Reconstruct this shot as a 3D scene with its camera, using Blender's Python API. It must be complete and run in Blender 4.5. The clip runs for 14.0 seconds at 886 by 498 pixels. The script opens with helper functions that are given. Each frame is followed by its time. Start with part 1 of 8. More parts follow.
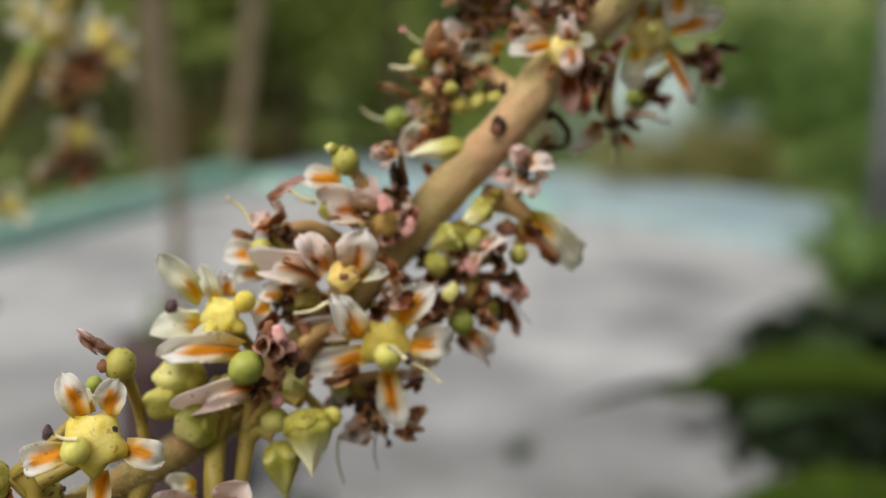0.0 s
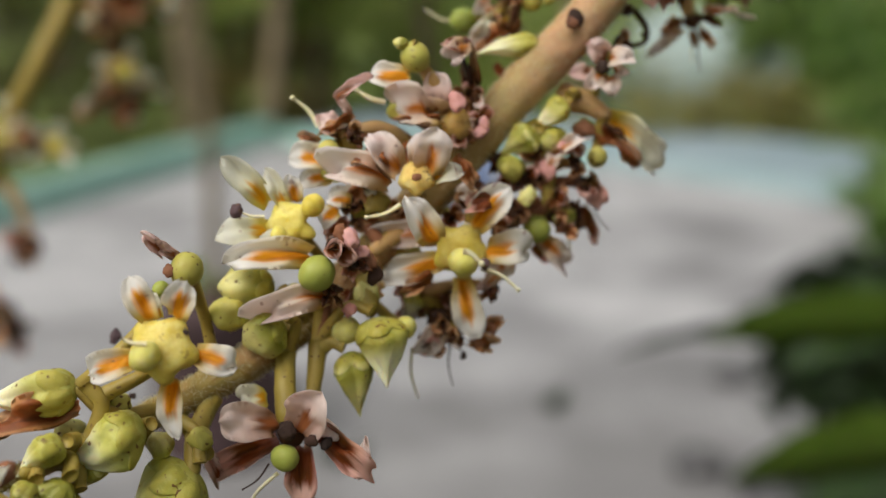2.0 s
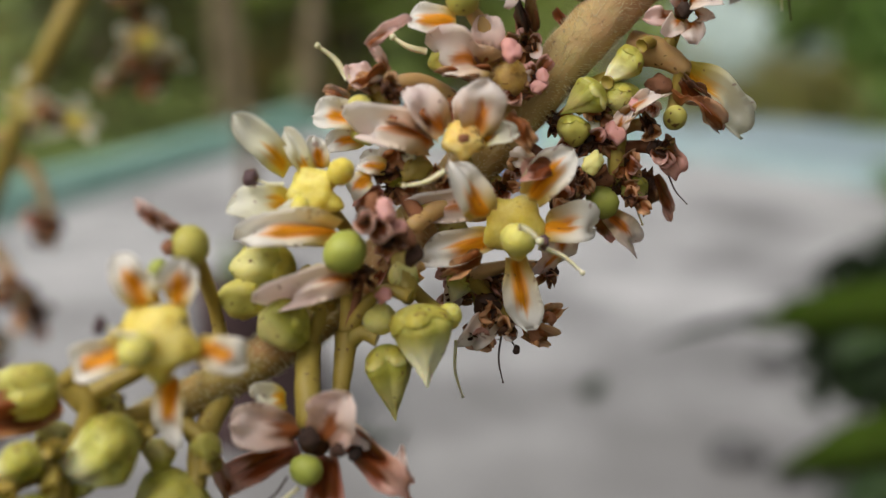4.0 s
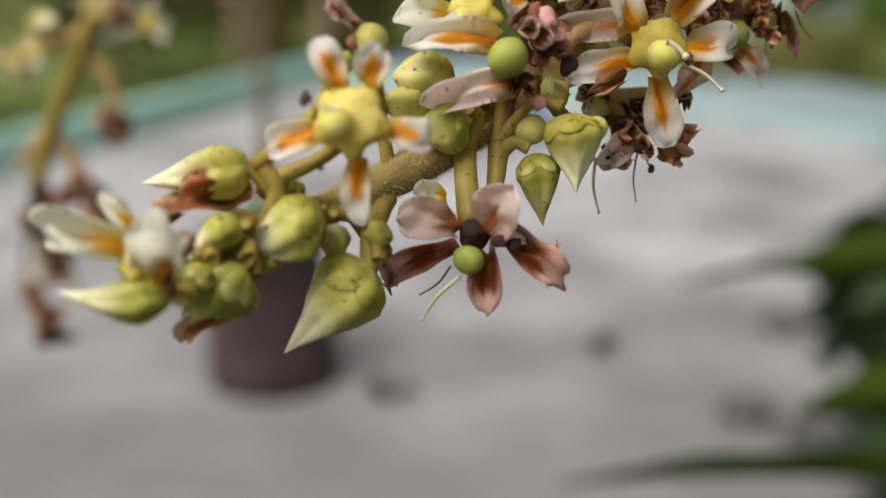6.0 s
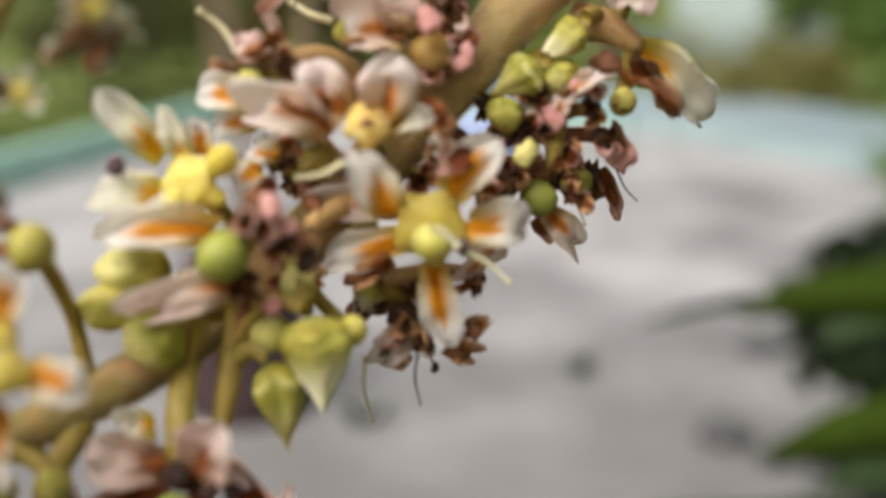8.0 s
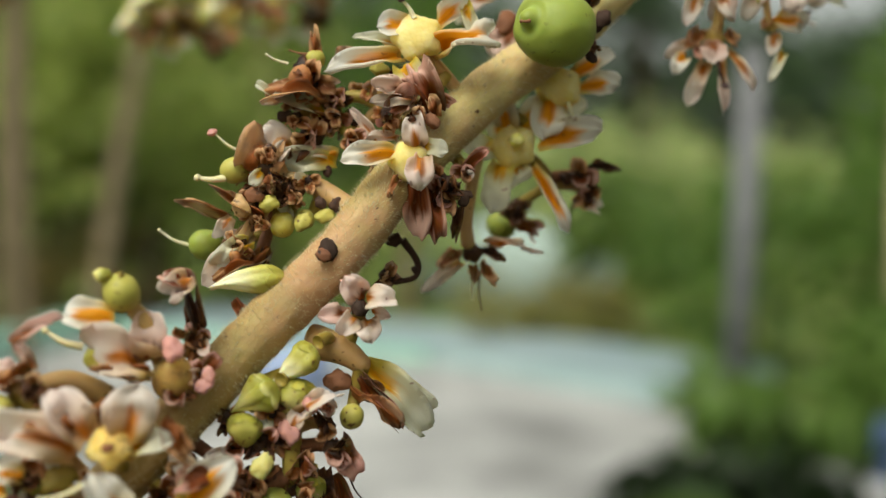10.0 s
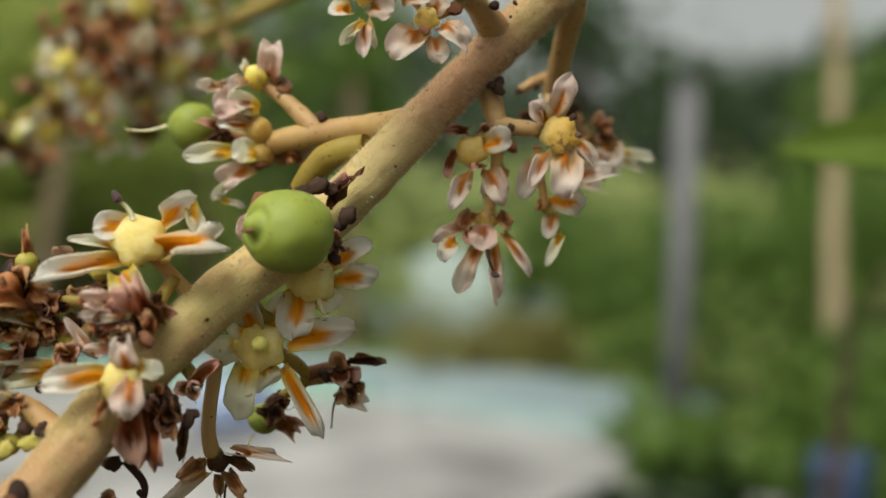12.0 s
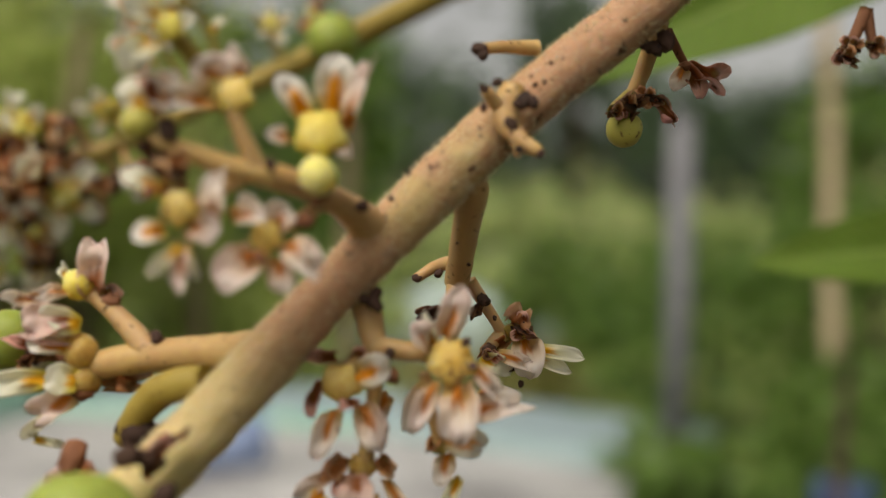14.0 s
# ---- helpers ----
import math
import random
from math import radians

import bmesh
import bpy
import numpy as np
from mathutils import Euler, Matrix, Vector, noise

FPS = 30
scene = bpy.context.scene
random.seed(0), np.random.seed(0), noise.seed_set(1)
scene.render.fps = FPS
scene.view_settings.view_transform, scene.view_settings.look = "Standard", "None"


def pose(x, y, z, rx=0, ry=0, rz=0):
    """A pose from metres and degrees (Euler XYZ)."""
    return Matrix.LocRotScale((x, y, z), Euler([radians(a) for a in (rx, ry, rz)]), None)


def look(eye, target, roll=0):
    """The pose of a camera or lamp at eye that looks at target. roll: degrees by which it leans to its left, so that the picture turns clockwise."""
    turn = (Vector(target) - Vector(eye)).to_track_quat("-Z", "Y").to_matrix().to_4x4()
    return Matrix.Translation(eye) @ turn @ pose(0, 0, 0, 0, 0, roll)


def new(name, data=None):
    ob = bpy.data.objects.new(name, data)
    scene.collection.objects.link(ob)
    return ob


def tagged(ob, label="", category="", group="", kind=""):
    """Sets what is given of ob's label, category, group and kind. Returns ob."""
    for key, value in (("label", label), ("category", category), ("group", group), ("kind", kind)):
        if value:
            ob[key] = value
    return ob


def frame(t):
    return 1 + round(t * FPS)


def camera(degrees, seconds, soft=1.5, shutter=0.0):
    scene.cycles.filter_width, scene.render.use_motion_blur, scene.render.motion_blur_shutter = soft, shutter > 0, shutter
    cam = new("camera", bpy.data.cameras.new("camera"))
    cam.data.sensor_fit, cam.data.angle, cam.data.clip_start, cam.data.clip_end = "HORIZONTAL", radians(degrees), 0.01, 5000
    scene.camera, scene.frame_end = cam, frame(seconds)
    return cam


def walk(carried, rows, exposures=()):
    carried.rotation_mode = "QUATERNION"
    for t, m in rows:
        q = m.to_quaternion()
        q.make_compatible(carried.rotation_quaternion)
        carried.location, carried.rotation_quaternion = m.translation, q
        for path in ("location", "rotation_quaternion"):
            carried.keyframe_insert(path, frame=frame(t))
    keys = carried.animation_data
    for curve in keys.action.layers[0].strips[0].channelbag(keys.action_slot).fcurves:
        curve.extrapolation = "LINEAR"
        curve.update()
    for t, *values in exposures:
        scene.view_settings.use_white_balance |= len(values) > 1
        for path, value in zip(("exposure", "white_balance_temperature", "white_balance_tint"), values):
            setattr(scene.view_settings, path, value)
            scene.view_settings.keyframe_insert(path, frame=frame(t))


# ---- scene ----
cam = camera(44.0, 14.0, soft=1.4)
cam.data.dof.use_dof = True
cam.data.dof.focus_distance = 0.066
cam.data.dof.aperture_fstop = 22.0
cam.data.dof.aperture_blades = 0
# seconds, eye (metres), turn (degrees)
ROWS = [
    (0, 0.02395, 0.03240, 1.32029, 78.651, -0.203, 0.363),
    (0.5, 0.02626, 0.03324, 1.31788, 77.188, 0.197, 1.655),
    (1, 0.02187, 0.03348, 1.31395, 75.991, 0.522, 3.147),
    (1.5, 0.02276, 0.03007, 1.31486, 76.053, 0.976, 3.702),
    (2, 0.02098, 0.03558, 1.31598, 76.287, 0.992, 1.877),
    (2.2, 0.02117, 0.03856, 1.31623, 75.609, 0.877, 1.586),
    (4.3, 0.01890, 0.04616, 1.31252, 75.551, 0.721, 4.523),
    (4.5, 0.01676, 0.04518, 1.31241, 74.389, 0.322, 4.823),
    (5, 0.01426, 0.03949, 1.30964, 74.978, 1.002, 5.115),
    (5.5, 0.01188, 0.03953, 1.30747, 73.985, 0.386, 5.115),
    (6, 0.01198, 0.03917, 1.30579, 73.287, 0.323, 4.611),
    (6.5, 0.01487, 0.04217, 1.30747, 73.127, -0.122, 3.743),
    (7, 0.01896, 0.04632, 1.30747, 74.621, 0.216, 3.447),
    (7.5, 0.02270, 0.05612, 1.30972, 73.955, 0.295, 4.190),
    (9.8, 0.02454, 0.04960, 1.31609, 84.977, -1.244, -5.351),
    (10, 0.02703, 0.04951, 1.31738, 86.567, -1.432, -6.413),
    (10.5, 0.03121, 0.04834, 1.32209, 86.510, -1.011, -6.616),
    (11, 0.03176, 0.04777, 1.32511, 87.395, -1.078, -7.420),
    (11.5, 0.03421, 0.05052, 1.32571, 87.564, -1.294, -8.752),
    (12, 0.03980, 0.05441, 1.32812, 88.369, -1.282, -9.430),
    (12.5, 0.04373, 0.05981, 1.32940, 88.866, -1.422, -10.184),
    (13, 0.05062, 0.06330, 1.33369, 89.064, -1.312, -9.499),
    (13.5, 0.04895, 0.06679, 1.33715, 89.733, -0.800, -9.183),
    (14, 0.04886, 0.06783, 1.33936, 89.934, -0.494, -9.576),
]
walk(cam, [(t, pose(x, y, z, rx, ry, rz)) for t, x, y, z, rx, ry, rz in ROWS],
     [(0.0, -0.31, 6600.0, 9.0), (2.2, -0.33, 6600.0, 10.0), (5.0, -0.3, 6600.0, 11.0), (7.7, 0.0, 6750.0, 13.0), (9.8, -0.13, 7000.0, 0.0), (11.5, -0.28, 7000.0, 2.0), (12.5, -0.33, 7000.0, 5.0), (14.0, -0.33, 7250.0, 9.0)])

# ---- world and sun: bright overcast ----
SUN_UP, SUN_ROUND = 56.0, 222.0
world = bpy.data.worlds.new("overcast_sky")
scene.world = world
world.use_nodes = True
wn = world.node_tree.nodes
wl = world.node_tree.links
wn.clear()
sky = wn.new("ShaderNodeTexSky")
sky.sky_type = "NISHITA"
sky.sun_disc = False
sky.sun_elevation = radians(SUN_UP)
sky.sun_rotation = radians(SUN_ROUND)
sky.dust_density = 4.0
hue = wn.new("ShaderNodeHueSaturation")
hue.inputs["Saturation"].default_value = 0.22
wl.new(sky.outputs[0], hue.inputs["Color"])
bg = wn.new("ShaderNodeBackground")
bg.inputs["Strength"].default_value = 0.145
wl.new(hue.outputs[0], bg.inputs["Color"])
wout = wn.new("ShaderNodeOutputWorld")
wl.new(bg.outputs[0], wout.inputs["Surface"])
sun_data = bpy.data.lights.new("sun", "SUN")
sun_data.energy = 3.0
sun_data.angle = radians(45)
sun_data.color = (1.0, 0.97, 0.94)
sun = new("sun", sun_data)
az = radians(SUN_ROUND)
sun_from = Vector((math.sin(az) * math.cos(radians(SUN_UP)), math.cos(az) * math.cos(radians(SUN_UP)), math.sin(radians(SUN_UP))))
sun.matrix_world = look(sun_from * 50, (0, 0, 0))


# ---- materials ----
class Mat:
    """A short way to write a node material."""

    def __init__(self, name, rough=0.6, metal=0.0, spec=0.4, sss=0.0, sss_r=(1, 0.5, 0.3), sss_s=0.001):
        self.mat = bpy.data.materials.new(name)
        self.mat.use_nodes = True
        self.n, self.l = self.mat.node_tree.nodes, self.mat.node_tree.links
        self.p = self.n["Principled BSDF"]
        self.p.inputs["Roughness"].default_value = rough
        self.p.inputs["Metallic"].default_value = metal
        self.p.inputs["Specular IOR Level"].default_value = spec
        if sss:
            self.p.inputs["Subsurface Weight"].default_value = sss
            self.p.inputs["Subsurface Radius"].default_value = sss_r
            self.p.inputs["Subsurface Scale"].default_value = sss_s

    def node(self, kind, **values):
        nd = self.n.new(kind)
        for key, value in values.items():
            nd.inputs[key.replace("_", " ")].default_value = value
        return nd

    def noise(self, scale, detail=4.0, rough=0.6, coords="Position", stretch=None):
        tc = self.n.new("ShaderNodeNewGeometry") if coords == "Position" else self.n.new("ShaderNodeTexCoord")
        nz = self.node("ShaderNodeTexNoise", Scale=scale, Detail=detail, Roughness=rough)
        src = tc.outputs[coords]
        if stretch:
            mp = self.n.new("ShaderNodeMapping")
            mp.inputs["Scale"].default_value = stretch
            self.l.new(src, mp.inputs["Vector"])
            src = mp.outputs[0]
        self.l.new(src, nz.inputs["Vector"])
        return nz.outputs["Fac"]

    def ramp(self, fac, stops):
        rp = self.n.new("ShaderNodeValToRGB")
        el = rp.color_ramp.elements
        while len(el) < len(stops):
            el.new(0.5)
        for e, (pos, col) in zip(el, stops):
            e.position = pos
            e.color = (*col, 1.0) if len(col) == 3 else col
        self.l.new(fac, rp.inputs["Fac"])
        return rp.outputs["Color"]

    def mix(self, fac, a, b, blend="MIX"):
        mx = self.n.new("ShaderNodeMix")
        mx.data_type = "RGBA"
        mx.blend_type = blend
        for sock, value in ((mx.inputs[0], fac), (mx.inputs[6], a), (mx.inputs[7], b)):
            if isinstance(value, (int, float)):
                sock.default_value = value
            elif isinstance(value, tuple):
                sock.default_value = (*value, 1.0)
            else:
                self.l.new(value, sock)
        return mx.outputs[2]

    def math(self, op, a, b=0.0, c=0.0):
        md = self.n.new("ShaderNodeMath")
        md.operation = op
        for sock, value in zip(md.inputs, (a, b, c)):
            if isinstance(value, (int, float)):
                sock.default_value = value
            else:
                self.l.new(value, sock)
        return md.outputs[0]

    def smooth(self, value, lo, hi):
        mr = self.n.new("ShaderNodeMapRange")
        mr.interpolation_type = "SMOOTHSTEP"
        self.l.new(value, mr.inputs["Value"])
        mr.inputs["From Min"].default_value = lo
        mr.inputs["From Max"].default_value = hi
        return mr.outputs["Result"]

    def uv(self):
        nd = self.n.new("ShaderNodeUVMap")
        sp = self.n.new("ShaderNodeSeparateXYZ")
        self.l.new(nd.outputs[0], sp.inputs[0])
        return nd.outputs[0], sp.outputs[0], sp.outputs[1]

    def chance(self):
        return self.n.new("ShaderNodeObjectInfo").outputs["Random"]

    def island(self):
        return self.n.new("ShaderNodeNewGeometry").outputs["Random Per Island"]

    def color(self, value):
        if isinstance(value, tuple):
            self.p.inputs["Base Color"].default_value = (*value, 1.0)
        else:
            self.l.new(value, self.p.inputs["Base Color"])
        return self

    def glow_through(self, col, share):
        """Thin tissue: part of the light passes through to the other side."""
        tr = self.n.new("ShaderNodeBsdfTranslucent")
        self.l.new(col, tr.inputs["Color"])
        mx = self.n.new("ShaderNodeMixShader")
        mx.inputs[0].default_value = share
        out = self.n["Material Output"]
        self.l.new(self.p.outputs[0], mx.inputs[1])
        self.l.new(tr.outputs[0], mx.inputs[2])
        self.l.new(mx.outputs[0], out.inputs["Surface"])
        return self

    def bump(self, height, strength=0.3, distance=0.0002):
        bp = self.n.new("ShaderNodeBump")
        bp.inputs["Strength"].default_value = strength
        bp.inputs["Distance"].default_value = distance
        self.l.new(height, bp.inputs["Height"])
        self.l.new(bp.outputs[0], self.p.inputs["Normal"])
        return self


def disc_skin(name, tones, speck, amount=0.6):
    """A nectar disc: waxy, granular, paler on top of each grain, with brown specks in the dips."""
    m = Mat(name, rough=0.55, spec=0.3, sss=0.8, sss_r=(1, 0.85, 0.35), sss_s=0.0016)
    geo = m.n.new("ShaderNodeNewGeometry")
    cell = m.node("ShaderNodeTexVoronoi", Scale=3600.0)
    m.l.new(geo.outputs["Position"], cell.inputs["Vector"])
    grain = cell.outputs["Distance"]
    col = m.ramp(m.noise(420.0, 4.0, 0.7), [(0.3, tones[1]), (0.5, tones[0]), (0.72, tones[2])])
    col = m.mix(m.math("MULTIPLY", m.smooth(grain, 0.35, 0.8), 0.22), col, tones[1])
    dots = m.math("MULTIPLY", m.smooth(m.noise(2200.0, 3.0, 0.6), amount, amount + 0.05), m.smooth(m.noise(300.0, 2.0), 0.42, 0.6))
    m.color(m.mix(m.math("MULTIPLY", dots, 0.8), col, speck))
    m.bump(m.math("MULTIPLY_ADD", grain, -1.0, m.math("MULTIPLY", m.noise(700.0, 3.0), 0.8)), 0.22, 0.00012)
    return m.mat


def plant_skin(name, tones, speck=(0.14, 0.075, 0.025), speck_amount=0.66, rough=0.5, sss=0.25, grain=900.0, relief=0.25, tip=None):
    """Living skin: two tones in soft patches, small brown specks, fine grain."""
    m = Mat(name, rough=rough, spec=0.35, sss=sss, sss_r=(1, 0.7, 0.25), sss_s=0.0006)
    patch = m.noise(350.0, 3.0)
    base = m.ramp(patch, [(0.3, tones[0]), (0.7, tones[1])])
    base = m.mix(m.math("MULTIPLY", m.chance(), 0.35), base, tones[2])
    dots = m.math("MULTIPLY", m.smooth(m.noise(2900.0, 1.0, 0.2), speck_amount, speck_amount + 0.09), m.smooth(m.noise(500.0, 1.0), 0.4, 0.6))
    # buds: their whitish tip, extended in the colour to stand for highlights too
    if tip:
        sp = m.n.new("ShaderNodeSeparateXYZ")
        m.l.new(m.n.new("ShaderNodeTexCoord").outputs["Generated"], sp.inputs[0])
        base = m.mix(m.math("MULTIPLY", m.smooth(sp.outputs[2], 0.3, 0.75), 0.9), base, tip)
        stain = m.smooth(m.noise(420.0, 5.0, 0.7), 0.5, 0.8)
        base = m.mix(m.math("MULTIPLY", stain, 0.55), base, (0.3, 0.2, 0.06))
    m.color(m.mix(dots, base, speck))
    m.bump(m.noise(grain, 5.0), relief, 0.0002)
    return m.mat


def petal_skin(name, tip, middle, streak, dark, base, spread=0.28, reach=0.7, blush=None, brown=0.0):
    """A petal, by its length (v) and breadth (u): pale tip, branching streaks from the base."""
    m = Mat(name, rough=0.5, spec=0.25, sss=0.2, sss_r=(1, 0.75, 0.5), sss_s=0.0005)
    uvw, u, v = m.uv()
    side = m.math("ABSOLUTE", m.math("SUBTRACT", u, 0.5))
    mp = m.n.new("ShaderNodeMapping")
    mp.inputs["Scale"].default_value = (9.0, 1.6, 1.0)
    m.l.new(uvw, mp.inputs["Vector"])
    off = m.n.new("ShaderNodeVectorMath")
    off.operation = "ADD"
    comb = m.n.new("ShaderNodeCombineXYZ")
    m.l.new(m.math("MULTIPLY", m.chance(), 40.0), comb.inputs[0])
    m.l.new(comb.outputs[0], off.inputs[1])
    m.l.new(mp.outputs[0], off.inputs[0])
    nz = m.node("ShaderNodeTexNoise", Scale=1.0, Detail=3.0, Roughness=0.55)
    m.l.new(off.outputs[0], nz.inputs["Vector"])
    ragged = nz.outputs["Fac"]
    finger = m.math("SINE", m.math("MULTIPLY_ADD", u, 21.0, m.math("MULTIPLY", m.chance(), 6.0)))
    edge = m.math("MULTIPLY_ADD", finger, 0.045, m.math("MULTIPLY_ADD", ragged, 0.4, m.math("MULTIPLY_ADD", m.chance(), 0.26, reach - 0.33)))
    along = m.math("MULTIPLY", m.smooth(v, 0.0, 0.12), m.math("SUBTRACT", 1.0, m.smooth(m.math("SUBTRACT", v, edge), -0.16, 0.06)))
    across = m.math("SUBTRACT", 1.0, m.smooth(m.math("MULTIPLY_ADD", ragged, 0.3, m.math("MULTIPLY_ADD", v, 0.1, side)), spread + 0.06, spread + 0.3))
    mask = m.math("MULTIPLY", along, across)
    ground = m.ramp(v, [(0.0, base), (0.16, base), (0.4, middle), (0.75, tip), (1.0, tip)])
    if blush:
        ground = m.mix(m.math("MULTIPLY", m.smooth(m.noise(260.0, 2.0), 0.4, 0.7), 0.6), ground, blush)
    veins = m.math("MULTIPLY", m.smooth(m.math("MULTIPLY_ADD", finger, 0.06, ragged), 0.44, 0.66), 0.7)
    heart = m.math("SUBTRACT", 1.0, m.smooth(m.math("ABSOLUTE", m.math("SUBTRACT", v, 0.34)), 0.0, 0.3))
    paint = m.mix(m.math("MULTIPLY", veins, m.math("MULTIPLY_ADD", heart, 0.6, 0.4)), streak, dark)
    col = m.mix(mask, ground, paint)
    dots = m.smooth(m.noise(1900.0, 1.0, 0.3), 0.72, 0.77)
    col = m.mix(m.math("MULTIPLY", dots, 0.55), col, (0.3, 0.12, 0.06))
    if brown:
        col = m.mix(m.math("MULTIPLY", m.smooth(m.noise(500.0, 4.0), 0.52 - 0.2 * brown, 0.66), brown), col, (0.12, 0.045, 0.02))
    m.color(col)
    m.glow_through(col, 0.48 - 0.45 * brown)
    m.bump(ragged, 0.1, 0.0002)
    return m.mat


PETAL_FRESH = petal_skin("petal_white_orange", (0.92, 0.89, 0.83), (0.88, 0.8, 0.62), (0.9, 0.4, 0.015), (0.62, 0.18, 0.006), (0.8, 0.6, 0.17), spread=0.22, reach=0.66)
PETAL_YELLOW = petal_skin("petal_cream_yellow", (0.86, 0.84, 0.72), (0.85, 0.82, 0.6), (0.84, 0.46, 0.02), (0.7, 0.3, 0.012), (0.74, 0.6, 0.1), spread=0.22, reach=0.46)
PETAL_AGED = petal_skin("petal_pink_rust", (0.92, 0.85, 0.79), (0.9, 0.76, 0.6), (0.68, 0.24, 0.028), (0.36, 0.085, 0.012), (0.66, 0.44, 0.15), spread=0.16, reach=0.54, blush=(0.88, 0.67, 0.62))
PETAL_ROSE = petal_skin("petal_pale_rose", (0.92, 0.78, 0.71), (0.86, 0.64, 0.52), (0.4, 0.13, 0.04), (0.14, 0.035, 0.015), (0.4, 0.2, 0.1), spread=0.2, reach=0.5, blush=(0.88, 0.6, 0.56))
PETAL_RUST = petal_skin("petal_pink_brown", (0.86, 0.58, 0.47), (0.56, 0.24, 0.13), (0.26, 0.06, 0.014), (0.07, 0.018, 0.008), (0.2, 0.08, 0.03), spread=0.42, reach=0.76, blush=(0.78, 0.36, 0.33))
PETAL_OLD = petal_skin("petal_dull_brown", (0.74, 0.44, 0.22), (0.58, 0.26, 0.09), (0.32, 0.09, 0.02), (0.06, 0.016, 0.006), (0.28, 0.12, 0.03), spread=0.3, reach=0.85, blush=(0.62, 0.2, 0.09), brown=0.45)
PETAL_DEAD = petal_skin("petal_dark_dry", (0.16, 0.055, 0.02), (0.06, 0.02, 0.009), (0.025, 0.01, 0.006), (0.012, 0.006, 0.004), (0.035, 0.016, 0.008), spread=0.4, reach=0.9, brown=0.7)
DISC = disc_skin("disc_yellow", ((0.66, 0.53, 0.11), (0.52, 0.38, 0.05), (0.74, 0.65, 0.26)), (0.2, 0.09, 0.02))
DISC_FRESH = disc_skin("disc_bright_yellow", ((0.68, 0.57, 0.13), (0.54, 0.42, 0.06), (0.76, 0.69, 0.27)), (0.25, 0.14, 0.02), 0.64)
DISC_PALE = disc_skin("disc_cream", ((0.8, 0.66, 0.26), (0.72, 0.54, 0.16), (0.84, 0.74, 0.42)), (0.3, 0.14, 0.03), 0.66)
DISC_ORANGE = disc_skin("disc_orange_yellow", ((0.74, 0.53, 0.16), (0.62, 0.36, 0.08), (0.78, 0.62, 0.26)), (0.2, 0.08, 0.02), 0.56)
DISC_BROWNISH = disc_skin("disc_ochre", ((0.52, 0.34, 0.1), (0.34, 0.18, 0.05), (0.6, 0.44, 0.16)), (0.1, 0.04, 0.015), 0.54)
DISC_DARK = plant_skin("disc_brown", ((0.07, 0.028, 0.012), (0.03, 0.011, 0.007), (0.1, 0.04, 0.014)), speck=(0.02, 0.01, 0.006))
OVARY = plant_skin("ovary_green", ((0.36, 0.4, 0.08), (0.27, 0.33, 0.05), (0.42, 0.38, 0.09)), speck_amount=0.74)
OVARY_YELLOW = plant_skin("ovary_yellow_green", ((0.52, 0.46, 0.12), (0.4, 0.37, 0.07), (0.42, 0.4, 0.08)), speck_amount=0.63)
OVARY_PALE = disc_skin("ovary_pale_green", ((0.68, 0.62, 0.19), (0.56, 0.52, 0.11), (0.74, 0.7, 0.34)), (0.3, 0.2, 0.05), 0.7)
BUD = plant_skin("bud_pale_green", ((0.58, 0.56, 0.16), (0.34, 0.35, 0.045), (0.5, 0.4, 0.09)), speck_amount=0.69, sss=0.5, relief=0.7, tip=(0.88, 0.85, 0.58))
BUD_GREEN = plant_skin("bud_green", ((0.4, 0.39, 0.065), (0.22, 0.22, 0.025), (0.4, 0.3, 0.055)), speck_amount=0.67, sss=0.5, relief=0.7, tip=(0.62, 0.58, 0.22))
BUD_SEPAL = plant_skin("sepal_olive", ((0.5, 0.47, 0.1), (0.28, 0.28, 0.03), (0.44, 0.33, 0.06)), speck=(0.16, 0.08, 0.02), speck_amount=0.65, sss=0.5, relief=0.8)
FRUIT = plant_skin("fruit_green", ((0.31, 0.38, 0.075), (0.24, 0.31, 0.045), (0.34, 0.35, 0.08)), speck=(0.16, 0.16, 0.03), speck_amount=0.68, rough=0.5, sss=0.6, relief=0.4, grain=500.0)
STALK = plant_skin("stalk_ochre", ((0.54, 0.37, 0.14), (0.42, 0.25, 0.1), (0.55, 0.34, 0.2)), speck_amount=0.67, sss=0.45, relief=0.4)
STALK_GREEN = plant_skin("stalk_green", ((0.36, 0.28, 0.06), (0.25, 0.19, 0.03), (0.38, 0.24, 0.06)), speck_amount=0.66, relief=0.5)
SCAR = plant_skin("scar_dark", ((0.055, 0.028, 0.016), (0.02, 0.011, 0.008), (0.09, 0.035, 0.02)), speck=(0.02, 0.01, 0.01), rough=0.8, sss=0.0)
DRY = plant_skin("dry_rust", ((0.26, 0.1, 0.04), (0.13, 0.05, 0.025), (0.36, 0.17, 0.1)), speck=(0.03, 0.014, 0.01), rough=0.75, sss=0.05)
PINK = plant_skin("dry_pink", ((0.62, 0.3, 0.28), (0.48, 0.18, 0.15), (0.66, 0.42, 0.36)), speck=(0.14, 0.05, 0.03), sss=0.2)
STYLE = plant_skin("style_cream", ((0.72, 0.66, 0.42), (0.66, 0.58, 0.34), (0.74, 0.7, 0.5)), speck_amount=0.9)
ANTHER = plant_skin("anther_purple", ((0.1, 0.06, 0.06), (0.05, 0.03, 0.035), (0.12, 0.06, 0.06)), rough=0.7, sss=0.0)


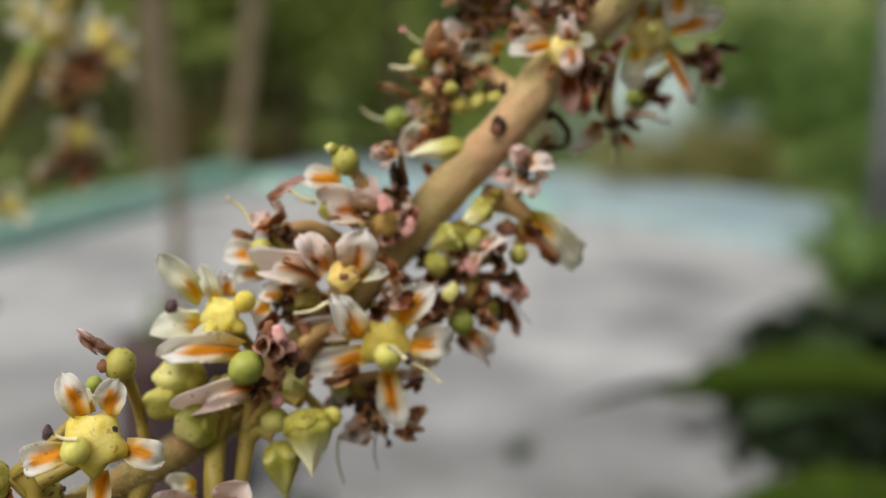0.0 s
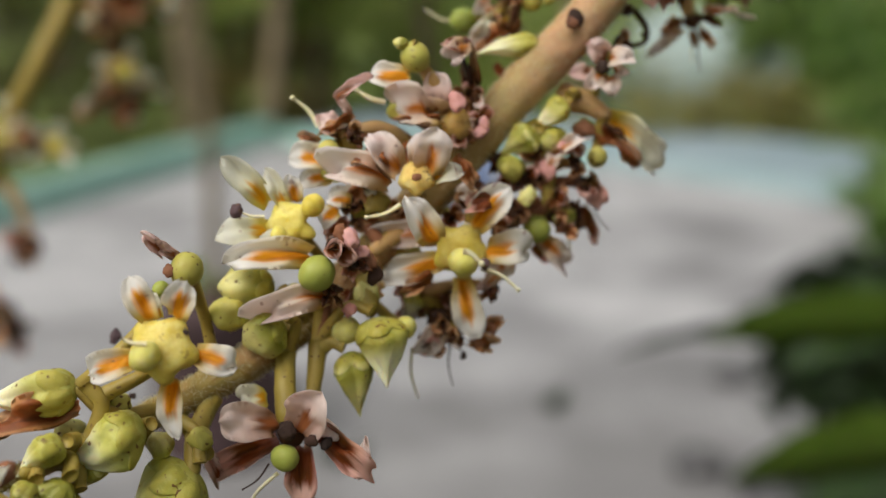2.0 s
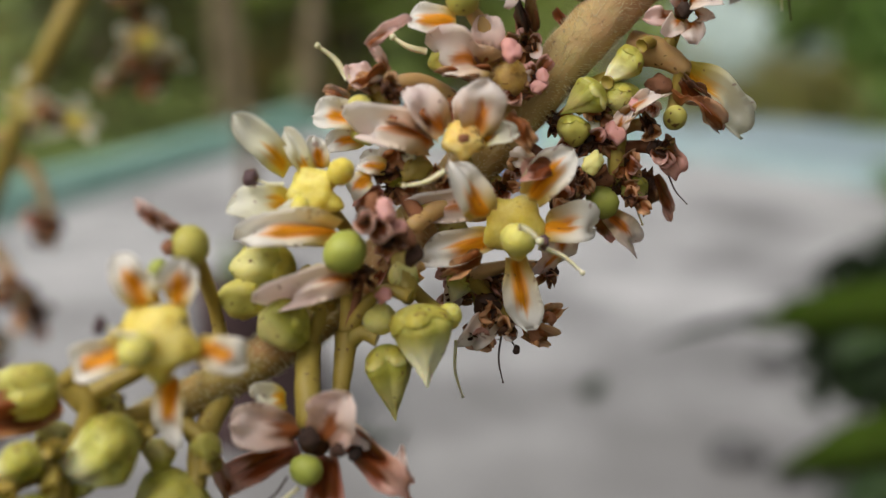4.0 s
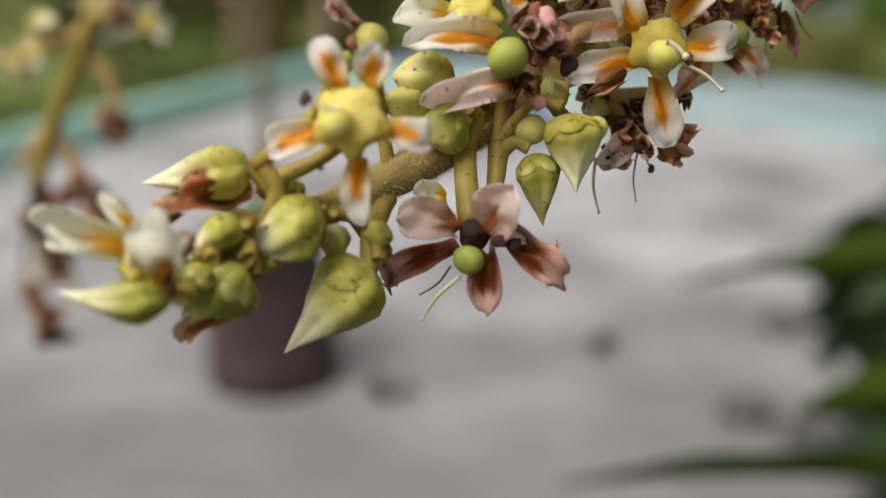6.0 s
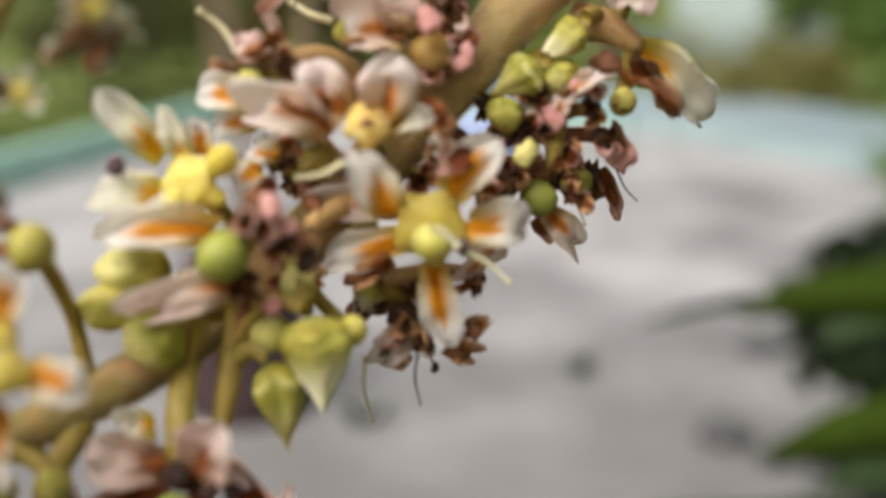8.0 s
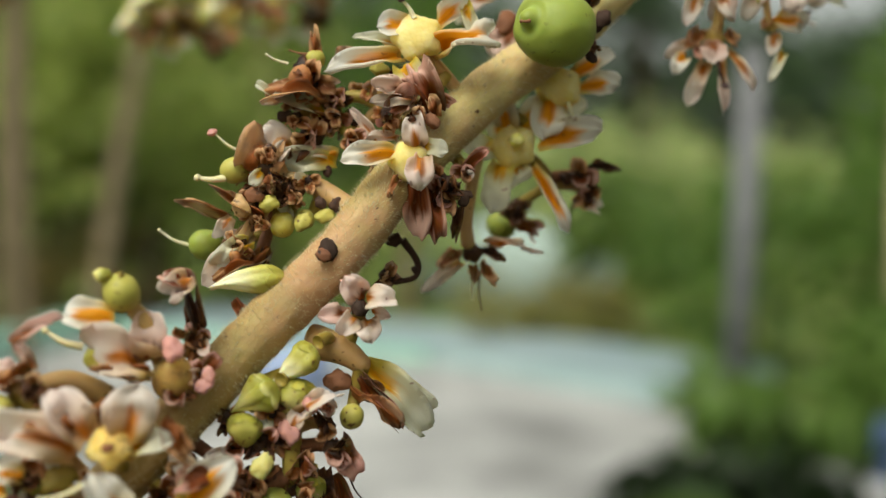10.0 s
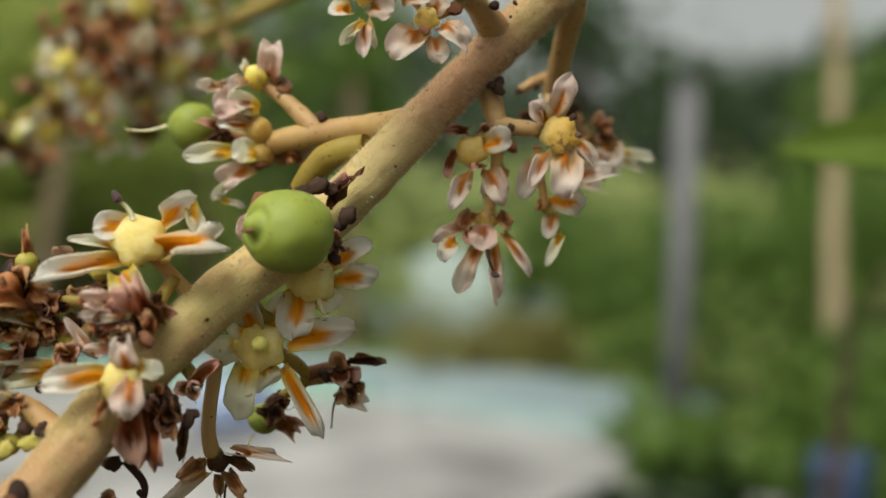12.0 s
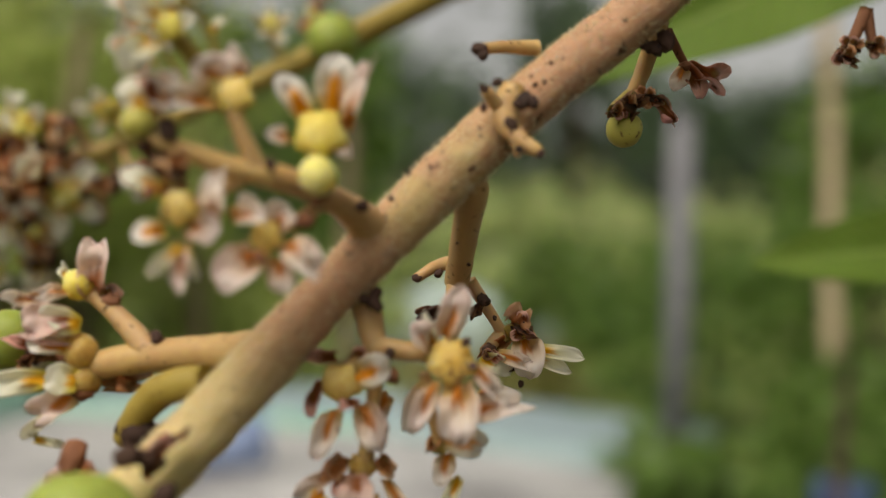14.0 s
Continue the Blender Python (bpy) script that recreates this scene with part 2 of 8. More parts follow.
def rachis_skin():
    """The main stalk: ochre with rosy and greenish lengths, dark specks and fine ridges along it."""
    m = Mat("rachis_ochre", rough=0.62, spec=0.3, sss=0.4, sss_r=(1, 0.6, 0.25), sss_s=0.0012)
    uvw, u, v = m.uv()
    col = m.ramp(v, [(0.0, (0.27, 0.22, 0.05)), (0.25, (0.36, 0.24, 0.075)), (0.4, (0.4, 0.28, 0.12)), (0.48, (0.47, 0.37, 0.155)), (0.54, (0.6, 0.52, 0.22)), (0.59, (0.58, 0.48, 0.22)), (0.66, (0.47, 0.28, 0.155)), (1.0, (0.43, 0.245, 0.145))])
    tone = m.noise(160.0, 3.0)
    col = m.mix(m.math("MULTIPLY", m.smooth(tone, 0.45, 0.7), 0.5), col, (0.58, 0.3, 0.18))
    col = m.mix(m.math("MULTIPLY", m.math("SUBTRACT", 1.0, m.smooth(tone, 0.3, 0.48)), 0.45), col, (0.46, 0.42, 0.14))
    fine = m.noise(1400.0, 4.0)
    col = m.mix(m.math("MULTIPLY", m.smooth(fine, 0.55, 0.8), 0.4), col, (0.32, 0.2, 0.08))
    dots = m.smooth(m.noise(1350.0, 4.0, 0.7), 0.65, 0.7)
    col = m.mix(dots, col, (0.08, 0.035, 0.018))
    ms = m.n.new("ShaderNodeMapping")
    ms.inputs["Scale"].default_value = (12.0, 150.0, 1.0)
    m.l.new(uvw, ms.inputs["Vector"])
    ns = m.node("ShaderNodeTexNoise", Scale=1.0, Detail=3.0, Roughness=0.6)
    m.l.new(ms.outputs[0], ns.inputs["Vector"])
    mr = m.n.new("ShaderNodeMapping")
    mr.inputs["Scale"].default_value = (14.0, 30.0, 1.0)
    m.l.new(uvw, mr.inputs["Vector"])
    nr = m.node("ShaderNodeTexNoise", Scale=1.0, Detail=5.0, Roughness=0.65)
    m.l.new(mr.outputs[0], nr.inputs["Vector"])
    col = m.mix(m.math("MULTIPLY", m.smooth(nr.outputs["Fac"], 0.46, 0.72), 0.24), col, (0.34, 0.18, 0.085))
    col = m.mix(m.math("MULTIPLY", m.math("SUBTRACT", 1.0, m.smooth(nr.outputs["Fac"], 0.28, 0.44)), 0.5), col, (0.66, 0.52, 0.3))
    marks = m.math("MULTIPLY", m.smooth(ns.outputs["Fac"], 0.61, 0.65), m.smooth(v, 0.6, 0.8))
    m.color(m.mix(marks, col, (0.1, 0.045, 0.02)))
    mp = m.n.new("ShaderNodeMapping")
    mp.inputs["Scale"].default_value = (22.0, 30.0, 1.0)
    m.l.new(uvw, mp.inputs["Vector"])
    nz = m.node("ShaderNodeTexNoise", Scale=1.0, Detail=5.0, Roughness=0.6)
    m.l.new(mp.outputs[0], nz.inputs["Vector"])
    m.bump(m.math("ADD", nz.outputs["Fac"], m.math("MULTIPLY", fine, 0.8)), 0.4, 0.0003)
    return m.mat


RACHIS = rachis_skin()


# ---- mesh helpers ----
def finish(bm, name, *mats, smooth=True):
    me = bpy.data.meshes.new(name)
    for f in bm.faces:
        f.smooth = smooth
    bm.to_mesh(me)
    bm.free()
    for mt in mats:
        me.materials.append(mt)
    return me


def part(name, data, parent, label="", m=None, mat=None):
    """A mesh (or bmesh with its material) as one object under a thing or a part."""
    if isinstance(data, bmesh.types.BMesh):
        data = finish(data, name, mat)
    ob = new(name, data)
    ob.parent = parent
    if m is not None:
        ob.matrix_basis = m
    return tagged(ob, label=label)


def smooth_line(points, n):
    """n places along a smooth curve through the points (each x, y, z, radius)."""
    p = np.array(points, float)
    if len(p) == 2:
        p = np.array([p[0], p.mean(0), p[1]])
    p = np.vstack([2 * p[0] - p[1], p, 2 * p[-1] - p[-2]])
    out = []
    for s in np.linspace(0, len(p) - 3 - 1e-6, n):
        i, t = int(s), s - int(s)
        a, b, c, d = p[i : i + 4]
        out.append(0.5 * (2 * b + (c - a) * t + (2 * a - 5 * b + 4 * c - d) * t * t + (3 * b - a - 3 * c + d) * t**3))
    return np.array(out)


def tube(bm, line, sides=10, knob=0.0, seed=0, mat_index=0):
    """A round, slightly uneven tube along a line of (x, y, z, radius), closed at both ends, with a UV map."""
    uvl = bm.loops.layers.uv.verify()
    rings = []
    up = Vector((0.31, -0.2, 0.93)).normalized()
    n = len(line)
    for i, q in enumerate(line):
        here = Vector(q[:3])
        way = Vector(line[min(i + 1, n - 1)][:3]) - Vector(line[max(i - 1, 0)][:3])
        way = way.normalized() if way.length > 1e-9 else Vector((0, 0, 1))
        a = way.cross(up)
        a = a.normalized() if a.length > 1e-3 else way.orthogonal().normalized()
        b = way.cross(a)
        ring = []
        for k in range(sides):
            ang = 2 * math.pi * k / sides
            r = q[3]
            if knob:
                r *= 1 + knob * noise.noise(Vector((math.cos(ang) * 1.5 + seed, math.sin(ang) * 1.5, i * 0.35)))
            ring.append(bm.verts.new(here + (a * math.cos(ang) + b * math.sin(ang)) * r))
        rings.append(ring)
    for i in range(n - 1):
        for k in range(sides):
            f = bm.faces.new((rings[i][k], rings[i][(k + 1) % sides], rings[i + 1][(k + 1) % sides], rings[i + 1][k]))
            f.material_index = mat_index
            for lp, (du, dv) in zip(f.loops, ((0, 0), (1, 0), (1, 1), (0, 1))):
                lp[uvl].uv = ((k + du) / sides, (i + dv) / (n - 1))
    for ring in (rings[0], rings[-1][::-1]):
        f = bm.faces.new(ring)
        f.material_index = mat_index
    return bm


def ball(bm, centre, radii, fine=2, lump=0.0, seed=0.0, shape=None, mat_index=0):
    made = bmesh.ops.create_icosphere(bm, subdivisions=fine, radius=1.0)["verts"]
    for v in made:
        c = v.co.copy()
        if lump:
            c *= 1 + lump * noise.noise(c * 1.7 + Vector((seed, seed * 0.7, 3.1)))
        if shape:
            c = shape(c)
        v.co = Vector(centre) + Vector((c.x * radii[0], c.y * radii[1], c.z * radii[2]))
    for v in made:
        for f in v.link_faces:
            f.material_index = mat_index
    return made


def facing(place, out, spin=0.0, size=1.0):
    """A pose at place whose +z points along out, turned by spin degrees about it."""
    q = Vector(out).normalized().to_track_quat("Z", "Y")
    return Matrix.Translation(place) @ q.to_matrix().to_4x4() @ pose(0, 0, 0, 0, 0, spin) @ Matrix.Diagonal((size, size, size, 1))


# ---- flower parts (a flower of radius 1 looks along +z) ----
def petal_mesh(name, mat, seed, width=0.27, rise=0.1, bend=0.25, curl=0.0, crumple=0.0, point=0.5, nu=7, nv=12, foot=0.34):
    """A petal along +y: narrow foot, broad blade, cupped across, bent back and curled at the tip; with two faces and a rim."""
    rnd = random.Random(seed)
    bm = bmesh.new()
    uvl = bm.loops.layers.uv.verify()
    twist = rnd.uniform(-0.6, 0.6)
    thick = 0.03
    path, ang, pos = [], math.atan2(rise, 0.4), np.array([0.14, 0.0])
    step = 0.9 / (nv - 1)
    for j in range(nv):
        path.append((pos.copy(), ang))
        v = j / (nv - 1)
        ang -= (bend * (0.4 + v) + curl * max(0.0, v - 0.45) * 5.0) * step * 1.5
        pos = pos + step * np.array([math.cos(ang), math.sin(ang)])
    grid = []
    for side in (1, -1):
        rows_ = []
        for j in range(nv):
            v = j / (nv - 1)
            (py, pz), a = path[j]
            w = width * (foot + (1 - foot) * math.sin(min(1.0, v / 0.62) * math.pi / 2)) if v < 0.62 else width * max(0.0, 1 - ((v - 0.62) / 0.38) ** (1.4 + point)) ** (0.5 + 0.3 * point)
            w *= 1 + 0.1 * noise.noise(Vector((v * 4.0, seed * 1.7, 0.3)))
            row = []
            for i in range(nu):
                u = 2 * i / (nu - 1) - 1
                x = u * w + 0.05 * v * v * math.sin(seed * 2.1)
                lift = 0.55 * w * u * u - 0.3 * w * max(0.0, abs(u) - 0.6) * (0.6 + v) + 0.025 * math.cos(u * 5 + seed)
                lift += twist * u * w * v
                if crumple:
                    lift += crumple * noise.noise(Vector((u * 1.4 + seed, v * 3.3, seed * 0.37)))
                    x *= 1 - 0.5 * crumple * v + 0.8 * crumple * noise.noise(Vector((v * 3 + seed, 1.7, u)))
                lift += side * thick * 0.5 * (1 - 0.8 * abs(u)) * (1 - 0.7 * v)
                row.append(bm.verts.new((x, py - math.sin(a) * lift, pz + math.cos(a) * lift)))
            rows_.append(row)
        grid.append(rows_)
    for s, rows_ in enumerate(grid):
        for j in range(nv - 1):
            for i in range(nu - 1):
                vs = [rows_[j][i], rows_[j][i + 1], rows_[j + 1][i + 1], rows_[j + 1][i]]
                uvs = [(i, j), (i + 1, j), (i + 1, j + 1), (i, j + 1)]
                if s:
                    vs, uvs = vs[::-1], uvs[::-1]
                f = bm.faces.new(vs)
                for lp, (a, b) in zip(f.loops, uvs):
                    lp[uvl].uv = (a / (nu - 1), b / (nv - 1))
    top, low = grid
    for j in range(nv - 1):
        for i, flip in ((0, False), (nu - 1, True)):
            vs = [top[j][i], top[j + 1][i], low[j + 1][i], low[j][i]]
            f = bm.faces.new(vs[::-1] if flip else vs)
            for lp in f.loops:
                lp[uvl].uv = (i / (nu - 1), j / (nv - 1))
    return finish(bm, name, mat)


PETALS = {
    "fresh": [petal_mesh("petal", PETAL_FRESH, s, width=w, rise=0.22, bend=b, curl=c, point=p, crumple=0.05) for s, b, c, w, p in ((1, 0.8, 0.6, 0.27, 0.1), (2, 1.1, 0.9, 0.24, 0.5), (3, 0.6, 0.4, 0.29, 0.0), (4, 1.2, 1.2, 0.26, 0.3), (5, 0.9, 1.7, 0.27, 0.1))],
    "star": [petal_mesh("petal", PETAL_FRESH, s, width=w, rise=0.25, bend=b, curl=c, point=1.3, crumple=0.07) for s, b, c, w in ((71, 0.9, 0.3, 0.17), (72, 1.3, 0.7, 0.15), (73, 0.6, 1.2, 0.18), (74, 1.1, 1.6, 0.16))],
    "yellow": [petal_mesh("petal", PETAL_YELLOW, s, width=0.23, bend=b, curl=c, point=1.0) for s, b, c in ((6, 0.2, 0.0), (7, 0.4, 0.1), (8, 0.1, 0.2), (9, 0.5, 0.0))],
    "aged": [petal_mesh("petal", PETAL_AGED, s, width=0.25, rise=0.2, bend=b, curl=c, crumple=0.14, point=p) for s, b, c, p in ((11, 1.0, 0.9, 0.4), (12, 1.2, 0.5, 1.0), (13, 0.8, 1.9, 0.3), (14, 1.4, 0.2, 1.2), (15, 0.9, 0.8, 0.5), (16, 0.6, 2.4, 0.4))],
    "old": [petal_mesh("petal", PETAL_OLD, s, width=0.24, rise=0.2, bend=b, curl=c, crumple=0.3) for s, b, c in ((21, 1.2, 1.8), (22, 0.7, 2.4), (23, 1.5, 1.0), (24, 0.2, 2.9))],
    "rust": [petal_mesh("petal", PETAL_RUST, s, width=0.27, rise=0.2, bend=b, curl=c, crumple=0.14) for s, b, c in ((41, 0.9, 1.5), (42, 1.2, 0.9), (43, 0.8, 2.2), (44, 1.0, 0.7))],
    "drop": [petal_mesh("petal", PETAL_AGED, s, width=0.23, rise=0.3, bend=b, curl=c, crumple=0.12, point=1.0) for s, b, c in ((51, 0.5, 0.3), (52, 0.8, 0.0), (53, 0.3, 0.8), (54, 0.6, 1.6))],
    "blush": [petal_mesh("petal", PETAL_AGED, s, width=w, rise=0.22, bend=b, curl=c, point=q, crumple=0.08) for s, b, c, w, q in ((61, 0.7, 0.5, 0.25, 0.3), (62, 1.0, 0.8, 0.23, 0.5), (63, 0.5, 0.3, 0.27, 0.2), (64, 0.9, 1.5, 0.24, 0.4))],
    "dead": [petal_mesh("petal", PETAL_DEAD, s, width=0.2, rise=0.3, bend=b, curl=c, crumple=0.45) for s, b, c in ((31, 1.6, 2.0), (32, -1.2, -1.0), (33, 1.0, 3.0), (34, -0.6, 2.4))],
}


def blade_mesh(mat, seed, bend, curl, crumple, point, rise=0.12):
    """A petal laid straight: foot at the origin, tip at y = 1, half as wide as 0.27 on each side."""
    me = petal_mesh("petal", mat, seed, width=0.27, rise=rise, bend=bend, curl=curl, crumple=crumple, point=point, nu=9, nv=14, foot=0.58)
    foot = sum((me.vertices[k].co for k in range(9)), Vector()) / 9
    tip = sum((me.vertices[13 * 9 + k].co for k in range(9)), Vector()) / 9
    way = tip - foot
    turn = Matrix.Rotation(-math.atan2(way.z, way.y), 4, "X")
    me.transform(Matrix.Scale(1 / way.length, 4) @ turn @ Matrix.Translation(-foot))
    return me


# forms: 0 broad and rounded, 1 gently bowed, 2 curled and crumpled, 3 long and pointed; three makes of each
BLADE_FORMS = ((0.6, 0.3, 0.13, 0.12), (1.0, 0.8, 0.18, 0.45), (1.1, 1.6, 0.28, 0.3), (0.6, 0.5, 0.13, 1.3))
BLADES = {kind: [[blade_mesh(mat, 200 + 31 * k + 7 * n + j, bend * (0.7 + 0.3 * n), curl * (0.5 + 0.5 * n), crumple + rag, point) for n in range(3)] for j, (bend, curl, crumple, point) in enumerate(BLADE_FORMS)]
          for k, (kind, mat, rag) in enumerate((("white", PETAL_FRESH, 0.0), ("cream", PETAL_YELLOW, 0.0), ("pink", PETAL_AGED, 0.05), ("rose", PETAL_ROSE, 0.05), ("rust", PETAL_RUST, 0.08), ("brown", PETAL_OLD, 0.18), ("dark", PETAL_DEAD, 0.25)))}
ALL = (0, 1, 2, 3, 4)


def disc_mesh(mat, seed, g=1.0, lobed=1.0):
    bm = bmesh.new()

    def lobes(c):
        a = math.atan2(c.y, c.x)
        ring = math.sqrt(max(0.0, 1 - c.z * c.z))
        skirt = max(0.0, 0.45 - c.z) * ring
        return c * (1 + lobed * (0.03 * ring + 0.12 * skirt) * math.cos(5 * a + seed) + 0.08 * lobed * noise.noise(c * 1.9 + Vector((seed, 0, 0))) + 0.05 * noise.noise(c * 5.5 + Vector((seed, 0, 0))) - 0.1 * max(0.0, c.z - 0.6))

    ball(bm, (0, 0, 0.02), (0.38 * g, 0.37 * g, 0.23 * g), 4, shape=lobes)
    return finish(bm, "flower", mat)


DISCS = {"star": disc_mesh(DISC_PALE, 9.0, 1.04, 1.1), "blush": disc_mesh(DISC_ORANGE, 8.0, 1.0, 1.2), "drop": disc_mesh(DISC_BROWNISH, 7.0, 0.62), "rust": disc_mesh(DISC_DARK, 6.0, 0.74), "fresh": disc_mesh(DISC, 1.0, 1.0, 1.4), "yellow": disc_mesh(DISC_FRESH, 2.0, 1.0, 2.2), "aged": disc_mesh(DISC_ORANGE, 3.0, 0.85), "old": disc_mesh(DISC_DARK, 4.0), "dead": disc_mesh(DISC_DARK, 5.0)}


def ovary_mesh(mat):
    bm = bmesh.new()
    ball(bm, (0, 0, 0), (1, 0.93, 0.95), 3, lump=0.06, seed=4.2)
    return finish(bm, "ovary", mat)


OVARIES = [ovary_mesh(OVARY), ovary_mesh(OVARY_PALE)]


def thread_mesh(name, seed, tip, mat, length=1.0, thick=0.03, bow=0.2):
    """A style or a filament along +z, bowed, with a small knob of its own colour."""
    bm = bmesh.new()
    pts = [(bow * 4 * t * (1 - t) * 0.5, bow * 0.6 * t * t, length * t, thick * (1.15 - 0.5 * t)) for t in (0, 0.3, 0.6, 1.0)]
    tube(bm, smooth_line(pts, 8), 6, 0.1, seed)
    if tip:
        ball(bm, pts[-1][:3], (tip * 0.8, tip * 0.8, tip * 1.3), 2, 0.2, seed, mat_index=1)
    return finish(bm, name, mat, ANTHER)


STYLES = [thread_mesh("style", 1, 0.0, STYLE, 0.6, 0.02, 0.25), thread_mesh("style", 2, 0.0, STYLE, 0.45, 0.018, -0.2)]
STAMENS = [thread_mesh("stamen", 3, 0.036, STYLE, 0.5, 0.02, 0.2), thread_mesh("stamen", 4, 0.034, STYLE, 0.42, 0.018, -0.3)]
DRY_STAMENS = [thread_mesh("stamen", 5, 0.03, DRY, 0.5, 0.013, 0.3), thread_mesh("stamen", 6, 0.03, SCAR, 0.42, 0.012, -0.4)]


def calyx_mesh(name, mat, seed, g=0.38):
    """Five pointed sepals grown together, bent back."""
    bm = bmesh.new()

    def star(c):
        a = math.atan2(c.y, c.x)
        ring = math.sqrt(max(0.0, 1 - c.z * c.z))
        lobe = 0.5 + 0.5 * math.cos(5 * a + 0.6)
        r = 0.36 + 0.64 * lobe ** 1.5 + 0.1 * noise.noise(c * 2 + Vector((seed, 0, 0)))
        return Vector((c.x * r, c.y * r, c.z * 0.16 - 0.35 * (ring * r) ** 2 + (0.3 * c.z if c.z < 0 else 0.0) * (1 - ring)))

    ball(bm, (0, 0, -0.02), (g, g, g), 3, shape=star)
    return finish(bm, name, mat)


CALYXES = {"star": calyx_mesh("calyx", DISC_PALE, 9), "blush": calyx_mesh("calyx", DISC_ORANGE, 8), "drop": calyx_mesh("calyx", DISC_BROWNISH, 7, 0.26), "rust": calyx_mesh("calyx", DRY, 6, 0.28), "fresh": calyx_mesh("calyx", BUD_GREEN, 1), "yellow": calyx_mesh("calyx", BUD, 2), "aged": calyx_mesh("calyx", DISC_ORANGE, 3), "old": calyx_mesh("calyx", DRY, 4), "dead": calyx_mesh("calyx", SCAR, 5)}


def bud_radius(t, beak):
    """A bud's radius at the part t of its length: full belly, then a hollow taper into the beak."""
    belly = 0.3 if beak > 0.5 else 0.46
    if t < belly:
        return math.sqrt(max(0.0, 1 - (1 - t / belly) ** 2))
    q = (t - belly) / (1 - belly)
    if beak > 0.5:
        s = 0.45 * q * q * (3 - 2 * q) + 0.55 * q
        return (1 - s) * 0.84 + 0.16 * math.sqrt(max(0.0, 1 - q * q)) * (1 - 0.3 * q)
    return math.cos(q * math.pi / 2) ** (0.5 + 0.75 * beak)


def bud_mesh(name, mat, seed, long=1.0, beak=1.0):
    """A closed bud, base at the origin, beak along +z; radius 1 at its belly; five seams, uneven."""
    bm = bmesh.new()

    def shape(c):
        t = (c.z + 1) / 2
        a = math.atan2(c.y, c.x)
        r = bud_radius(t, beak)
        r *= 1 + 0.2 * abs(math.cos(2.5 * a + seed)) - 0.11 + (0.22 if beak > 0.5 else 0.3) * noise.noise(c * 1.3 + Vector((seed, 0, 0))) + 0.08 * noise.noise(c * 4.0 + Vector((seed, 2, 0))) + 0.04 * noise.noise(c * 9.0 + Vector((seed, 5, 0)))
        ring = math.sqrt(max(1e-9, c.x * c.x + c.y * c.y))
        return Vector((c.x / ring * r, c.y / ring * r, t * 2.9 * long))

    ball(bm, (0, 0, 0), (1, 1, 1), 4 if beak > 0.5 else 3, shape=shape)
    for v in bm.verts:
        v.co.x += (0.1 + 0.05 * v.co.z) * math.sin(v.co.z * 1.1 + seed)
    return finish(bm, name, mat)


def cup_mesh(mat, seed, long, beak):
    """Five sepals that still hold the lower half of a bud; each ends in a blunt lobe, its edge stands off."""
    bm = bmesh.new()
    rings, n = [], 40
    for k in range(9):
        ring = []
        for i in range(n):
            a = 2 * math.pi * i / n
            lobe = abs(math.cos(2.5 * a + seed)) ** 0.7
            end = 0.17 + 0.11 * lobe + 0.04 * math.sin(a * 2 + seed)
            s = min(k / 7, 1.0)
            t = 0.03 + (end - 0.03) * s
            ring_r = math.sqrt(max(0.0, 1 - (2 * t - 1) ** 2))
            q = Vector((math.cos(a) * ring_r, math.sin(a) * ring_r, 2 * t - 1))
            swell = 1 + 0.2 * abs(math.cos(2.5 * a + seed)) - 0.11 + (0.22 if beak > 0.5 else 0.3) * noise.noise(q * 1.3 + Vector((seed, 0, 0))) + 0.08 * noise.noise(q * 4.0 + Vector((seed, 2, 0))) + 0.04 * noise.noise(q * 9.0 + Vector((seed, 5, 0)))
            r = bud_radius(t, beak) * (swell + 0.02 + 0.012 * s * lobe)
            if k == 8:
                r *= 0.94
            z = t * 2.9 * long
            ring.append(bm.verts.new((math.cos(a) * r + (0.1 + 0.05 * z) * math.sin(z * 1.1 + seed), math.sin(a) * r, z)))
        rings.append(ring)
    for k in range(8):
        for i in range(n):
            bm.faces.new((rings[k][i], rings[k][(i + 1) % n], rings[k + 1][(i + 1) % n], rings[k + 1][i]))
    bm.faces.new(rings[0][::-1])
    return finish(bm, "calyx", mat)


BUD_FORMS = ((0.3, 1.2, 1.0, BUD), (1.2, 1.08, 0.9, BUD_GREEN), (2.2, 1.45, 1.2, BUD))
BUDS = [bud_mesh("bud", mt, s, long, beak) for s, long, beak, mt in BUD_FORMS]
BUD_CUPS = [cup_mesh(BUD_GREEN if k == 1 else BUD_SEPAL, s, long, beak) for k, (s, long, beak, mt) in enumerate(BUD_FORMS)]
ROUND_FORMS = ((0.8, 0.72, 0.3, BUD_GREEN), (1.9, 0.68, 0.1, OVARY_YELLOW))
ROUND_BUDS = [bud_mesh("bud", mt, s, long, beak) for s, long, beak, mt in ROUND_FORMS]
ROUND_CUPS = [cup_mesh(BUD_SEPAL, s, long, beak) for s, long, beak, mt in ROUND_FORMS]


# ---- background materials ----
def ground_mat(name, tones, scale, rough=0.9, relief=0.5, distance=0.01):
    m = Mat(name, rough=rough, spec=0.5 if rough < 0.5 else 0.2)
    a = m.ramp(m.noise(scale, 6.0), [(0.3, tones[0]), (0.5, tones[1]), (0.7, tones[2])])
    b = m.noise(scale * 9, 4.0)
    m.color(m.mix(m.math("MULTIPLY", m.smooth(b, 0.4, 0.75), 0.5), a, tones[0]))
    m.bump(b, relief, distance)
    return m.mat


